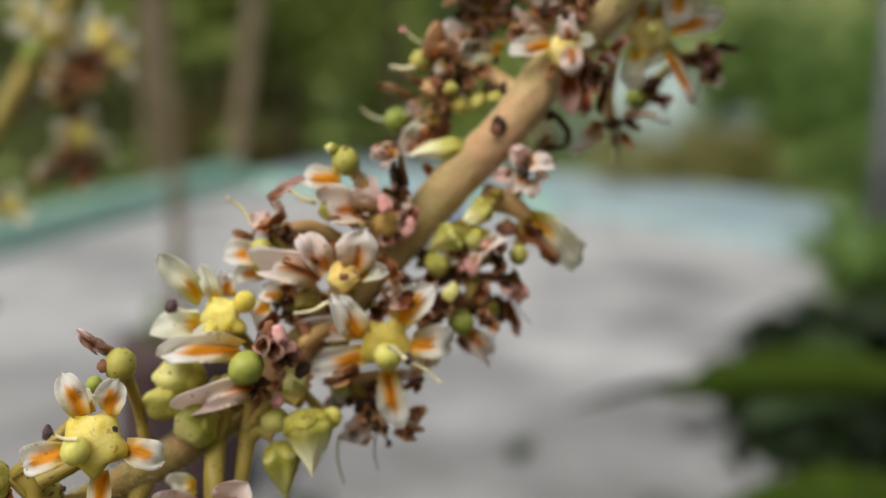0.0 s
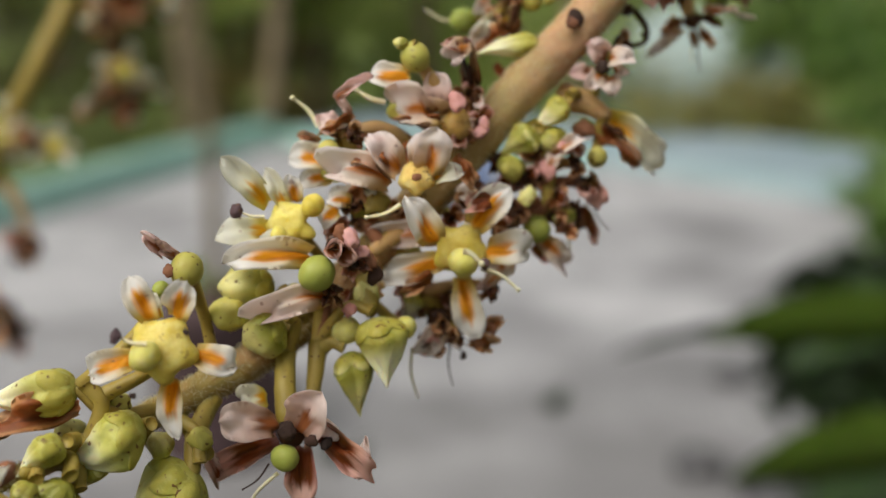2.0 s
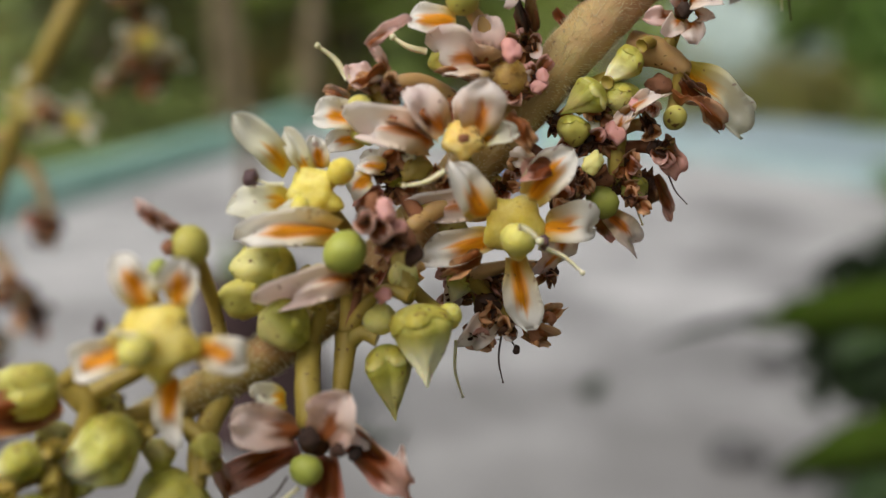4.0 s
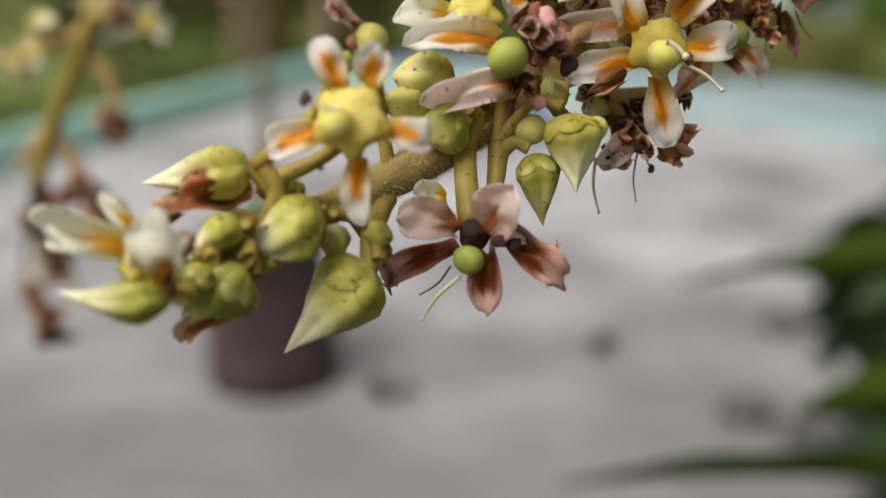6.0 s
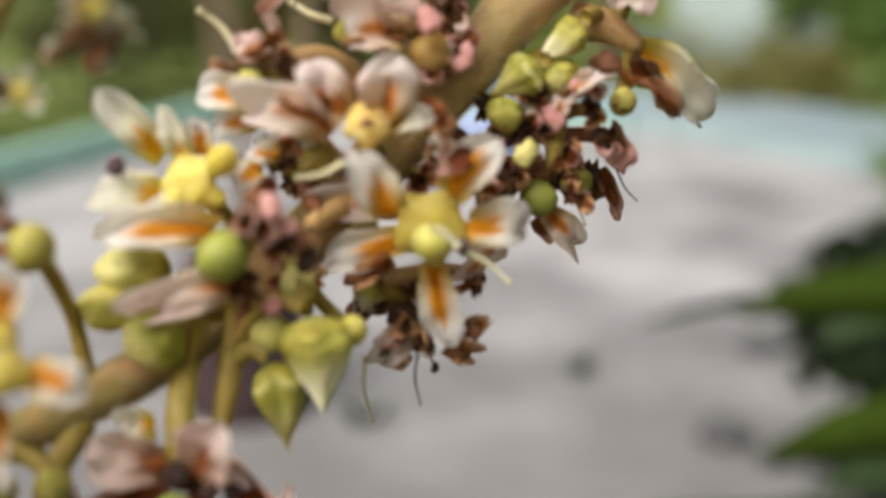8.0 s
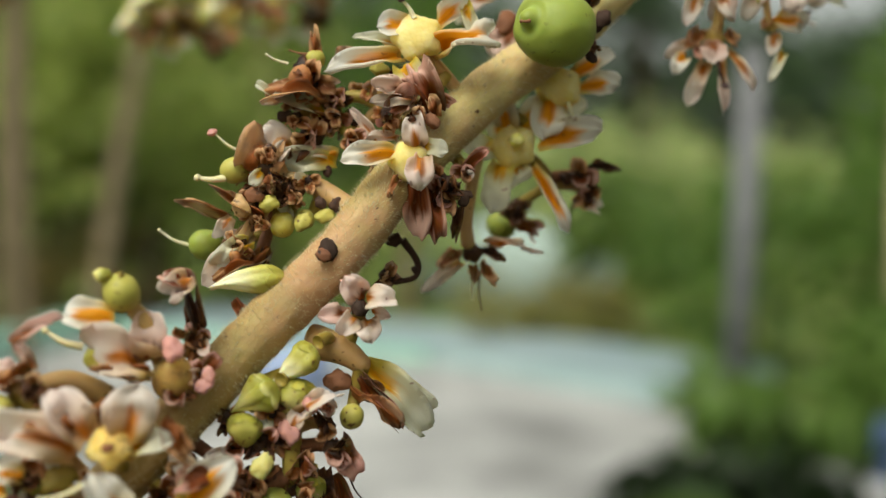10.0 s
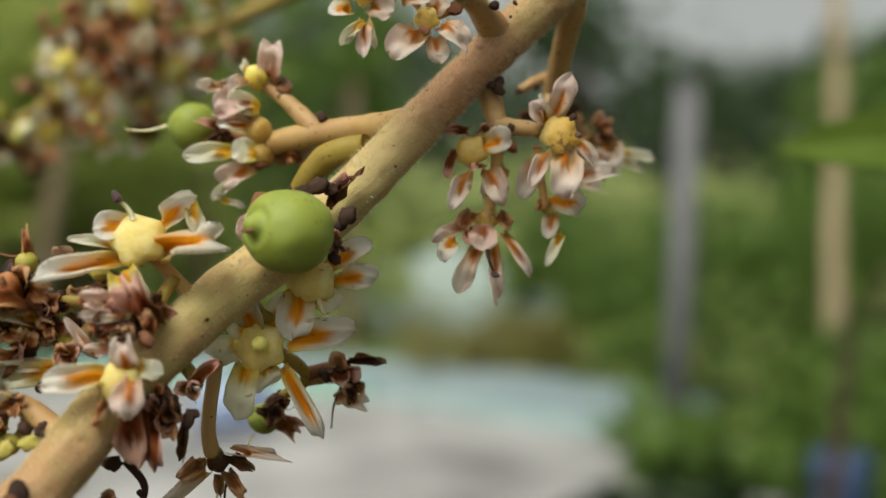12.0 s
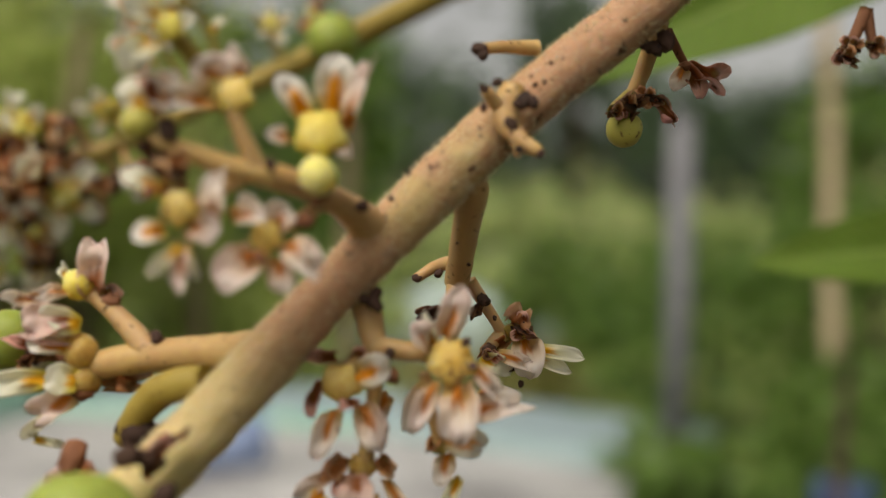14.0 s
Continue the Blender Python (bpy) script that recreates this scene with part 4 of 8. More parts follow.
def crate():
    root = new("crate")
    root.location = (-0.12, 6.9, 0)
    root.rotation_euler = (0, 0, radians(12))
    tagged(root, "blue plastic crate on the pale floor", "crate")
    bm = bmesh.new()
    box(bm, (-0.21, -0.15, 0), (0.21, 0.15, 0.02), 0.004)
    part("bottom", bm, root, mat=BLUE)
    for lo, hi in (((-0.22, -0.16, 0.0), (0.22, -0.145, 0.28)), ((-0.22, 0.145, 0.0), (0.22, 0.16, 0.28)), ((-0.22, -0.143, 0.0), (-0.205, 0.143, 0.28)), ((0.205, -0.143, 0.0), (0.22, 0.143, 0.28))):
        bm = bmesh.new()
        box(bm, lo, hi, 0.004)
        part("side", bm, root, mat=BLUE)


crate()


def grow_bag(x, y, radius, height, mat, name, label, category):
    """A soft black nursery bag, or a bucket, with its filling."""
    root = new(name)
    root.location = (x, y, 0)
    tagged(root, label, category)
    bm = bmesh.new()
    tube(bm, [(0, 0, 0, radius * 0.9), (0, 0, height * 0.1, radius), (0.005, 0, height * 0.6, radius * 1.03), (0, 0, height, radius), (0, 0, height, radius * 0.93), (0, 0, height * 0.9, radius * 0.92)], 22, 0.05, x)
    part("body", bm, root, mat=mat)
    bm = bmesh.new()
    tube(bm, [(0, 0, height * 0.8, radius * 0.9), (0, 0, height * 0.92, radius * 0.9)], 20)
    part("filling", bm, root, mat=SOIL)


grow_bag(1.02, 2.2, 0.19, 0.26, BLACK, "grow_bag", "black-brown nursery bag of soil on the floor", "plant bag")
grow_bag(2.72, 4.75, 0.13, 0.28, DARK_BLUE, "bucket", "dark blue bucket half hidden by dark bushes", "bucket")


# ---- mango leaves near the camera ----
def big_leaf_mat(name, a, b, vein):
    m = Mat(name, rough=0.6, spec=0.2, sss=0.15, sss_r=(0.4, 1.0, 0.1), sss_s=0.002)
    _, u, v = m.uv()
    side = m.math("ABSOLUTE", m.math("SUBTRACT", u, 0.5))
    col = m.ramp(m.noise(60.0, 3.0), [(0.3, a), (0.7, b)])
    ribs = m.math("ABSOLUTE", m.math("SINE", m.math("MULTIPLY", m.math("SUBTRACT", v, m.math("MULTIPLY", side, 0.25)), 60.0)))
    col = m.mix(m.math("MULTIPLY", m.math("SUBTRACT", 1.0, m.smooth(ribs, 0.0, 0.2)), 0.4), col, vein)
    m.color(m.mix(m.math("SUBTRACT", 1.0, m.smooth(side, 0.012, 0.03)), col, vein))
    m.bump(ribs, 0.2, 0.0006)
    return m.mat


BIG_LEAF = big_leaf_mat("mango_leaf_green", (0.065, 0.11, 0.012), (0.1, 0.16, 0.02), (0.16, 0.22, 0.055))
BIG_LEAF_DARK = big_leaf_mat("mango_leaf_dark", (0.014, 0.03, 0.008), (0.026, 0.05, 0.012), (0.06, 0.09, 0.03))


def mango_leaf(parent, foot, tip, width, mat, sag=0.12, roll=0.0, label=""):
    """A long leaf with a raised midrib, folded along it and sagging, with two faces."""
    foot, tip = Vector(foot), Vector(tip)
    way = tip - foot
    length = way.length
    way.normalize()
    side = way.cross(Vector((0, 0, 1)))
    side = side.normalized() if side.length > 1e-3 else Vector((1, 0, 0))
    side.rotate(Matrix.Rotation(radians(roll), 3, way))
    up = side.cross(way)
    bm = bmesh.new()
    uvl = bm.loops.layers.uv.verify()
    nu, nv = 8, 18
    faces = []
    for s in (1, -1):
        grid = []
        for j in range(nv + 1):
            v = j / nv
            w = width / 2 * max(0.02, math.sin(math.pi * v ** 0.85)) ** 0.75
            row = []
            for i in range(nu + 1):
                u = 2 * i / nu - 1
                lift = 0.3 * w * abs(u) + sag * length * 4 * v * (1 - v) * 0.5 + 0.05 * w * math.sin(v * 22 + 2 * u) * abs(u)
                lift += s * 0.00025
                row.append(bm.verts.new(foot + way * length * v + side * (u * w) + up * lift))
            grid.append(row)
        for j in range(nv):
            for i in range(nu):
                q = [(i, j), (i + 1, j), (i + 1, j + 1), (i, j + 1)]
                f = bm.faces.new([grid[b][a] for a, b in (q if s > 0 else q[::-1])])
                for lp, (a, b) in zip(f.loops, q if s > 0 else q[::-1]):
                    lp[uvl].uv = (a / nu, b / nv)
    return part("leaf", bm, parent, label, mat=mat)


# ---- panicles ----
def mm(x, y, z):
    """Millimetres from the first eye's foot point at 1.3 m height, as metres."""
    return Vector((x, y, 1300.0 + z)) * 0.001


class Panicle:
    """One flower spike: a rachis, side branches, and what grows on them. Places in millimetres."""

    def __init__(self, name, base, label):
        self.root = new(name)
        self.base = mm(*base)
        self.root.location = self.base
        self.root.empty_display_size = 0.01
        tagged(self.root, label=label, category="flower cluster", group="flower spikes")
        self.nodes = []
        self.count = 0
        self.rnd = random.Random(len(label))

    def at(self, x, y, z):
        return mm(x, y, z) - self.base

    def stalk(self, points, name="branch", mat=None, sides=12, steps=8, knob=0.08, label="", joins=True):
        line = smooth_line([(*self.at(x, y, z), r * 0.001) for x, y, z, r in points], steps * (len(points) - 1) + 1)
        bm = bmesh.new()
        ends = []
        way = line[-1] - line[-2]
        way = way[:3] / (np.linalg.norm(way[:3]) + 1e-12)
        for k, g in ((0.45, 0.85), (0.75, 0.55), (0.9, 0.15)):
            ends.append((*(line[-1][:3] + way * line[-1][3] * k), line[-1][3] * g))
        tube(bm, np.vstack([line, ends]), sides, knob, len(self.nodes))
        ob = part(name, bm, self.root, label, mat=mat or STALK)
        if joins:
            self.nodes += [(Vector(q[:3]), q[3]) for q in line]
        return ob, line

    def nearest(self, place, reach=99.0):
        return min(self.nodes, key=lambda nd: (nd[0] - place).length)

    def pedicel(self, ob, place, back, root=None, thick=0.45, mat=None):
        """The little stalk from the nearest branch to the back of a flower, bud or fruit."""
        foot, r = self.nearest(place) if root is None else (self.at(*root), 0.0005)
        end = place + back
        gap = (end - foot).length
        mid = foot.lerp(end, 0.6) + back.normalized() * gap * 0.25
        t = thick * 0.001
        inv = ob.matrix_basis.inverted()
        s = ob.matrix_basis.to_scale().x
        pts = [(*(inv @ q), w / s) for q, w in ((foot, t * 1.25), (mid, t * 0.95), (end, t * 1.05))]
        bm = bmesh.new()
        tube(bm, smooth_line(pts, 9), 8, 0.1, self.count)
        part("pedicel", bm, ob, mat=mat or STALK_GREEN)

    def flower(self, kind, x, y, z, out, size, spin=0.0, skip=(), ovary=1, style=True, fold=0.0, root=None, stem=True, names="flower", label="", stamens=1, spread=1.0, petals=None, seat=(0.07, -0.04), swell=0.2):
        self.count += 1
        rnd = random.Random(self.count * 7 + int(abs(x * 10)))
        place = self.at(x, y, z)
        s = size * 0.001
        out = Vector(out).normalized()
        ob = part(names, DISCS[kind], self.root, label, facing(place, out, spin, s))
        forms = PETALS[kind]
        first = rnd.randrange(len(forms))
        turns = petals or [(72 * k + rnd.uniform(-13, 13), 1.0) for k in range(5) if k not in skip]
        for k, (turn, long, *other) in enumerate(turns):
            tilt = fold + rnd.uniform(-1, 1) * (20 if kind in ("fresh", "yellow", "star", "drop") else 34)
            m = pose(0, 0, 0, 0, 0, turn) @ pose(0, 0.04, 0, tilt, rnd.uniform(-12, 12), 0)
            g = rnd.uniform(0.95, 1.05) if petals else rnd.uniform(0.86, 1.12)
            part("petal", (PETALS[other[0]] if other else forms)[(first + k) % (4 if other else len(forms))], ob, m=m @ Matrix.Diagonal((g * spread, g * long, g, 1)))
        part("calyx", CALYXES[kind], ob)
        if kind in ("aged", "blush", "drop") and self.count % 4:
            ovary, style = 0, self.count % 3 == 0
        if ovary:
            part("ovary", OVARIES[0 if kind in ("aged", "rust") else 1], ob, m=pose(*seat, 0.24) @ Matrix.Diagonal((swell, swell, swell * 0.85, 1)))
        if style:
            part("style", STYLES[self.count % 2], ob, m=pose(*seat, 0.3, 25, 20, rnd.uniform(0, 360)))
        for k in range(stamens):
            fresh = STAMENS if kind in ("fresh", "yellow") else DRY_STAMENS
            part("stamen", fresh[(self.count + k) % len(fresh)], ob, m=pose(0, 0, 0.05, 0, 0, rnd.uniform(0, 360)) @ pose(0, 0.22, 0.05, -38, 0, 0))
        if stem:
            self.pedicel(ob, place, -out * s * 0.2, root, 0.42, STALK if kind in ("aged", "old") else DRY if kind == "dead" else STALK_GREEN)
        return ob

    def bud(self, x, y, z, way, size, form=0, rounded=False, root=None, stem=True, label=""):
        """Base at the place, beak along way; size is the belly's radius in millimetres."""
        self.count += 1
        place = self.at(x, y, z)
        mesh = (ROUND_BUDS if rounded else BUDS)[form % (2 if rounded else 3)]
        ob = part("bud", mesh, self.root, label, facing(place, way, self.count * 67, size * (0.00082 if rounded else 0.00088)))
        part("calyx", (ROUND_CUPS if rounded else BUD_CUPS)[form % (2 if rounded else 3)], ob)
        if stem:
            self.pedicel(ob, place, -Vector(way).normalized() * size * 0.0003, root, 0.42)
        return ob

    def petal(self, ob, kind, form, base, tip, width, face):
        """A petal from base to tip, its upper side towards face; under the flower ob, or left alone on the spike."""
        self.count += 1
        a, b = self.at(*base), self.at(*tip)
        way = b - a
        y = way.normalized()
        z = Vector(face)
        z = (z - y * z.dot(y)).normalized()
        m = Matrix((y.cross(z), y, z)).transposed().to_4x4()
        m = Matrix.Translation(a) @ m @ Matrix.Diagonal((width * 0.00084 / 0.54, way.length, way.length, 1))
        return part("petal", BLADES[kind][form][self.count % 3], ob or self.root, m=ob.matrix_basis.inverted() @ m if ob else m)

    def bud_to(self, base, tip, belly, form=0, rounded=False, stem=True):
        """A bud from its base to its beak, belly is its largest radius in millimetres."""
        self.count += 1
        a, b = self.at(*base), self.at(*tip)
        k = form % (2 if rounded else 3)
        long = (ROUND_FORMS if rounded else BUD_FORMS)[k][1]
        r = belly * 0.001
        m = facing(a, b - a, self.count * 67) @ Matrix.Diagonal((r, r, (b - a).length / (2.9 * long), 1))
        ob = part("bud", (ROUND_BUDS if rounded else BUDS)[k], self.root, m=m)
        part("calyx", (ROUND_CUPS if rounded else BUD_CUPS)[k], ob)
        if stem:
            self.pedicel(ob, a, -(b - a).normalized() * r * 0.3, None, 0.42)
        return ob

    def fruitlet(self, x, y, z, out, size, mat=0, style=True, dry=True, root=None, stem=True, squash=0.92, label="", name="fruitlet", beak=None):
        """A set ovary: a ball with the dry remains of its flower behind it and the style on its side."""
        self.count += 1
        place = self.at(x, y, z)
        out = Vector(out).normalized()
        s = size * 0.001
        bm = bmesh.new()
        ball(bm, (0, 0, 0), (1, squash, 1.02), 5 if beak else 4 if size > 2 else 3, lump=0.05, seed=self.count * 1.3)
        if beak:
            d = (facing(place, out, self.count * 41, s).inverted().to_3x3() @ Vector(beak)).normalized()
            for v in bm.verts:
                a = v.co.normalized().dot(d)
                v.co += d * 0.16 * max(0.0, (a - 0.965) / 0.035) ** 0.7 - v.co * 0.07 * math.exp(-(((a - 0.93) / 0.045) ** 2))
        ob = part(name, finish(bm, name, (OVARY, OVARY_YELLOW, FRUIT, OVARY_PALE, DISC_FRESH, DISC_BROWNISH)[mat]), self.root, label, facing(place, out, self.count * 41, s))
        if style:
            part("style", STYLES[self.count % 2], ob, m=pose(0.55, 0.1, 0.7, 20, 40, 0) @ Matrix.Diagonal((1.6, 1.6, 1.9, 1)))
        if dry:
            part("calyx", CALYXES["old"], ob, m=pose(0, 0, -0.85) @ Matrix.Diagonal((2.0, 2.0, 2.0, 1)))
        if stem:
            self.pedicel(ob, place, -out * s, root, 0.42)
        return ob

    def husk(self, x, y, z, out, size, kind="old", root=None, stem=True, extra=0):
        """A withered flower, shrunk and curled."""
        self.count += 1
        if kind == "old" and self.count % 3 == 0:
            kind = "rust"
        rnd = random.Random(self.count * 13)
        mix = {"old": ("old", "rust", "old", "old", "dead"), "rust": ("rust", "rust", "blush", "old", "dead"), "dead": ("dead", "dead", "old", "dead", "rust"), "aged": ("aged", "rust", "rust", "old", "aged"), "dark": ("dead", "old", "dead", "rust", "dead"), "tan": ("old", "old", "dead", "yellow", "old"), "pink": ("blush", "rust", "rust", "aged", "blush")}[kind]
        turns = [(72 * k + rnd.uniform(-26, 26), rnd.uniform(0.7, 1.25), rnd.choice(mix)) for k in range(5)]
        return self.flower({"pink": "rust", "tan": "old", "dark": "dead"}.get(kind, kind), x, y, z, out, size, spin=self.count * 31, ovary=0, style=False, fold=50 + 24 * math.sin(self.count), root=root, stem=stem, names="withered_flower", stamens=2, spread=1.35, petals=turns)

    def thread(self, x, y, z, way, length, mat=None, thick=0.09):
        """A lone style or filament that is left hanging."""
        self.count += 1
        place = self.at(x, y, z)
        d = Vector(way).normalized() * length * 0.001
        sag = d.orthogonal().normalized() * length * 0.0001
        bm = bmesh.new()
        t = thick * 0.001
        tube(bm, smooth_line([(*place, t * 1.2), (*(place + d * 0.5 + sag), t), (*(place + d), t * 0.6)], 8), 6, 0.1, self.count)
        ball(bm, place + d, (t * 1.3, t * 1.3, t * 1.3), 1)
        part("style", bm, self.root, mat=mat or STYLE)

    def scar(self, x, y, z, out, size, mat=None):
        """A dark, rough nub where a flower has dropped."""
        self.count += 1
        bm = bmesh.new()
        shift = Vector((self.count * 0.9, self.count * 0.4, 0))

        def crumpled(c):
            return c * (1 + 0.35 * noise.noise(c * 1.4 + shift) + 0.22 * noise.noise(c * 4.0 + shift))

        ball(bm, (0, 0, 0.0), (1, 0.75, 0.5), 3, shape=crumpled)
        part("scar", bm, self.root, m=facing(self.at(x, y, z), out, self.count * 50, size * 0.00062), mat=mat or SCAR)


main = Panicle("mango_panicle", (69.5, 126.7, 53.1), "ochre mango flower spike with white-orange flowers, buds and green fruitlets")
rachis, rachis_line = main.stalk([
    (-8.9, 92.0, -12.3, 0.46),
    (-3.3, 96.4, -11.0, 0.75),
    (1.5, 100.4, -9.7, 1.01),
    (5.8, 103.8, -8.0, 1.22),
    (9.9, 106.9, -5.4, 1.39),
    (14.5, 109.7, -1.3, 1.51),
    (19.5, 112.2, 3.9, 1.57),
    (24.2, 114.2, 8.9, 1.60),
    (28.5, 115.6, 13.2, 1.62),
    (32.2, 118.0, 17.9, 1.64),
    (37.3, 120.4, 22.9, 1.62),
    (43.8, 122.3, 28.0, 1.56),
    (48.4, 123.4, 32.7, 1.51),
    (52.1, 124.3, 36.6, 1.37),
    (55.8, 125.0, 40.3, 1.48),
    (59.9, 125.6, 44.3, 1.53),
    (64.6, 126.2, 48.5, 1.51),
    (69.7, 126.7, 52.6, 1.48),
    (80.3, 127.9, 61.8, 1.50),
    (95.4, 129.5, 72.6, 1.67),
], name="rachis", mat=RACHIS, sides=28, steps=16, knob=0.1, label="thick ochre main stalk with dark specks and fine hairs")


# fine hairs along the main stalk
def hairs(panicle, line, count, length, seed):
    rnd = random.Random(seed)
    verts, faces = [], []
    for _ in range(count):
        i = rnd.randrange(1, len(line) - 1)
        q = line[i] + (line[i + 1] - line[i]) * rnd.random()
        way = Vector(line[i + 1][:3] - line[i - 1][:3]).normalized()
        a = way.orthogonal().normalized()
        a.rotate(Matrix.Rotation(rnd.uniform(0, 6.2832), 3, way))
        foot = Vector(q[:3]) + a * q[3] * 0.97
        tip = foot + (a + way * rnd.uniform(-0.5, 0.7)).normalized() * length * rnd.uniform(0.5, 1.2)
        b = way.cross(a) * 0.000025
        n = len(verts)
        verts += [foot + b, foot - b, foot + way * 0.000026, tip]
        faces += [(n, n + 1, n + 3), (n + 1, n + 2, n + 3), (n + 2, n, n + 3)]
    me = bpy.data.meshes.new("hair")
    me.from_pydata(verts, [], faces)
    me.materials.append(STYLE)
    tagged(part("hair", me, panicle.root), kind="stuff")


hairs(main, rachis_line, 26000, 0.00036, 3)


# ---- what grows along the main spike, from its tip upward ----
# lower end: opening flower and buds at the tip
head = main.flower("yellow", -7.14, 88.60, -10.21, (0.08, -0.92, 0.38), 2.07, skip=ALL, ovary=0, style=False, stamens=0)
main.petal(head, "cream", 1, (-7.28, 88.90, -9.58), (-11.45, 89.00, -9.11), 1.58, (0.07, -0.86, 0.51))
main.petal(head, "cream", 0, (-7.04, 88.90, -8.44), (-8.83, 89.00, -6.80), 1.07, (0.07, -0.86, 0.51))
main.petal(head, "cream", 2, (-5.49, 88.10, -10.59), (-5.79, 87.40, -7.09), 2.55, (0.07, -0.86, 0.51))
main.petal(head, "cream", 1, (-5.58, 88.90, -11.29), (-4.58, 89.00, -8.85), 1.02, (0.07, -0.86, 0.51))
main.petal(head, "cream", 3, (-7.22, 89.90, -9.74), (-10.94, 90.10, -8.55), 1.12, (0.07, -0.86, 0.51))
main.bud_to((-5.49, 88.90, -11.96), (-11.18, 88.50, -11.77), 1.13, 2)
main.scar(-4.91, 89.20, -9.34, (0.07, -0.88, 0.47), 1.25, DRY)
main.scar(-5.38, 88.20, -10.91, (0.07, -0.88, 0.47), 0.98, DRY)
main.bud_to((-2.83, 92.40, -11.32), (-6.28, 92.10, -15.38), 1.21, 1)
main.bud_to((-2.65, 93.20, -12.51), (-4.98, 92.90, -15.33), 0.95, 1)
main.bud_to((-2.95, 92.80, -9.16), (-5.89, 92.50, -10.95), 0.99, 0)
main.bud_to((-4.37, 91.60, -11.10), (-6.03, 91.30, -13.80), 0.86, 1)
main.bud_to((-1.63, 95.00, -11.16), (-3.52, 94.70, -13.03), 0.81, 1)
main.petal(None, "brown", 1, (-3.59, 92.50, -13.55), (-6.11, 92.80, -15.65), 1.20, (0.07, -0.86, 0.51))
main.stalk([(-1.23, 97.60, -10.61, 0.60), (-3.29, 94.40, -10.38, 0.48), (-5.05, 92.00, -10.63, 0.35)], mat=STALK_GREEN)
main.bud_to((-2.99, 95.80, -6.80), (-8.98, 95.20, -7.81), 1.36, 0)
main.petal(None, "brown", 1, (-3.04, 95.70, -7.97), (-7.50, 96.00, -9.59), 1.90, (0.09, -0.87, 0.49))
main.bud_to((0.95, 95.20, -9.22), (-3.91, 94.60, -11.26), 1.67, 2)
main.bud_to((3.23, 96.80, -12.68), (-1.65, 96.00, -17.57), 1.95, 0)
main.bud_to((-2.09, 97.60, -9.10), (-2.55, 97.30, -7.45), 0.78, 0, True)
main.bud_to((-0.97, 97.60, -9.56), (-1.45, 97.30, -7.90), 0.78, 1, True)
main.bud_to((-4.24, 97.40, -11.58), (-4.65, 97.10, -9.40), 1.01, 0, True)
main.bud_to((1.32, 97.40, -12.13), (0.82, 97.10, -10.38), 0.81, 0, True)
main.bud_to((3.84, 97.80, -11.84), (3.30, 97.50, -10.21), 0.75, 1, True)
main.stalk([(3.47, 101.50, -9.88, 0.70), (2.97, 98.60, -11.37, 0.61), (3.12, 97.00, -12.83, 0.50)], mat=STALK_GREEN)
main.stalk([(1.03, 100.00, -9.95, 0.62), (-1.12, 96.60, -9.05, 0.50), (-3.00, 95.80, -7.03, 0.38)], mat=STALK_GREEN)
# open white-orange flower with a yellow disc
head = main.flower("fresh", 2.79, 94.20, -4.05, (-0.03, -0.91, 0.41), 4.88, skip=ALL, ovary=0, style=False, stamens=0, label="open white flower with orange streaks and a yellow disc")
main.petal(head, "white", 0, (2.15, 94.50, -2.46), (1.02, 94.80, 0.11), 1.86, (0.09, -0.87, 0.49))
main.petal(head, "white", 1, (3.64, 94.50, -2.31), (4.18, 94.80, -0.25), 2.03, (0.09, -0.87, 0.49))
main.petal(head, "white", 1, (4.51, 94.50, -4.42), (6.63, 94.80, -5.35), 1.97, (0.09, -0.87, 0.49))
main.petal(head, "white", 0, (1.03, 94.50, -4.75), (-1.79, 94.80, -5.78), 2.09, (0.09, -0.87, 0.49))
main.petal(head, "white", 0, (3.09, 94.50, -5.97), (2.66, 94.80, -9.64), 1.97, (0.09, -0.87, 0.49))
main.petal(head, "cream", 0, (2.19, 96.00, -2.79), (1.81, 96.40, -1.33), 0.79, (0.09, -0.87, 0.49))
main.fruitlet(2.24, 92.60, -3.89, (0.09, -0.89, 0.44), 0.90, 3, dry=False, style=False, stem=False)
main.thread(2.51, 92.20, -3.06, (-0.96, 0.00, 0.28), 1.57, STYLE, 0.12)
main.scar(0.91, 92.00, -2.55, (0.09, -0.89, 0.44), 0.65, ANTHER)
main.scar(4.74, 92.25, -2.42, (0.09, -0.89, 0.44), 0.31, SCAR)
main.scar(1.47, 92.25, -6.10, (0.09, -0.89, 0.44), 0.35, SCAR)
# olive ball with a dry pink petal behind the open flower
main.fruitlet(3.18, 98.80, -0.59, (0.09, -0.89, 0.44), 1.10, 1, dry=False, style=False)
main.scar(2.36, 98.00, -0.45, (0.09, -0.89, 0.44), 0.68, DRY)
main.petal(None, "rose", 2, (2.69, 98.90, 0.15), (0.91, 98.30, 1.28), 0.91, (0.09, -0.87, 0.49))
main.petal(None, "rose", 2, (1.88, 98.30, 0.66), (1.07, 97.70, 1.83), 0.66, (0.09, -0.87, 0.49))
main.fruitlet(2.01, 97.20, -1.36, (0.09, -0.89, 0.44), 0.54, 0, dry=False, style=False)
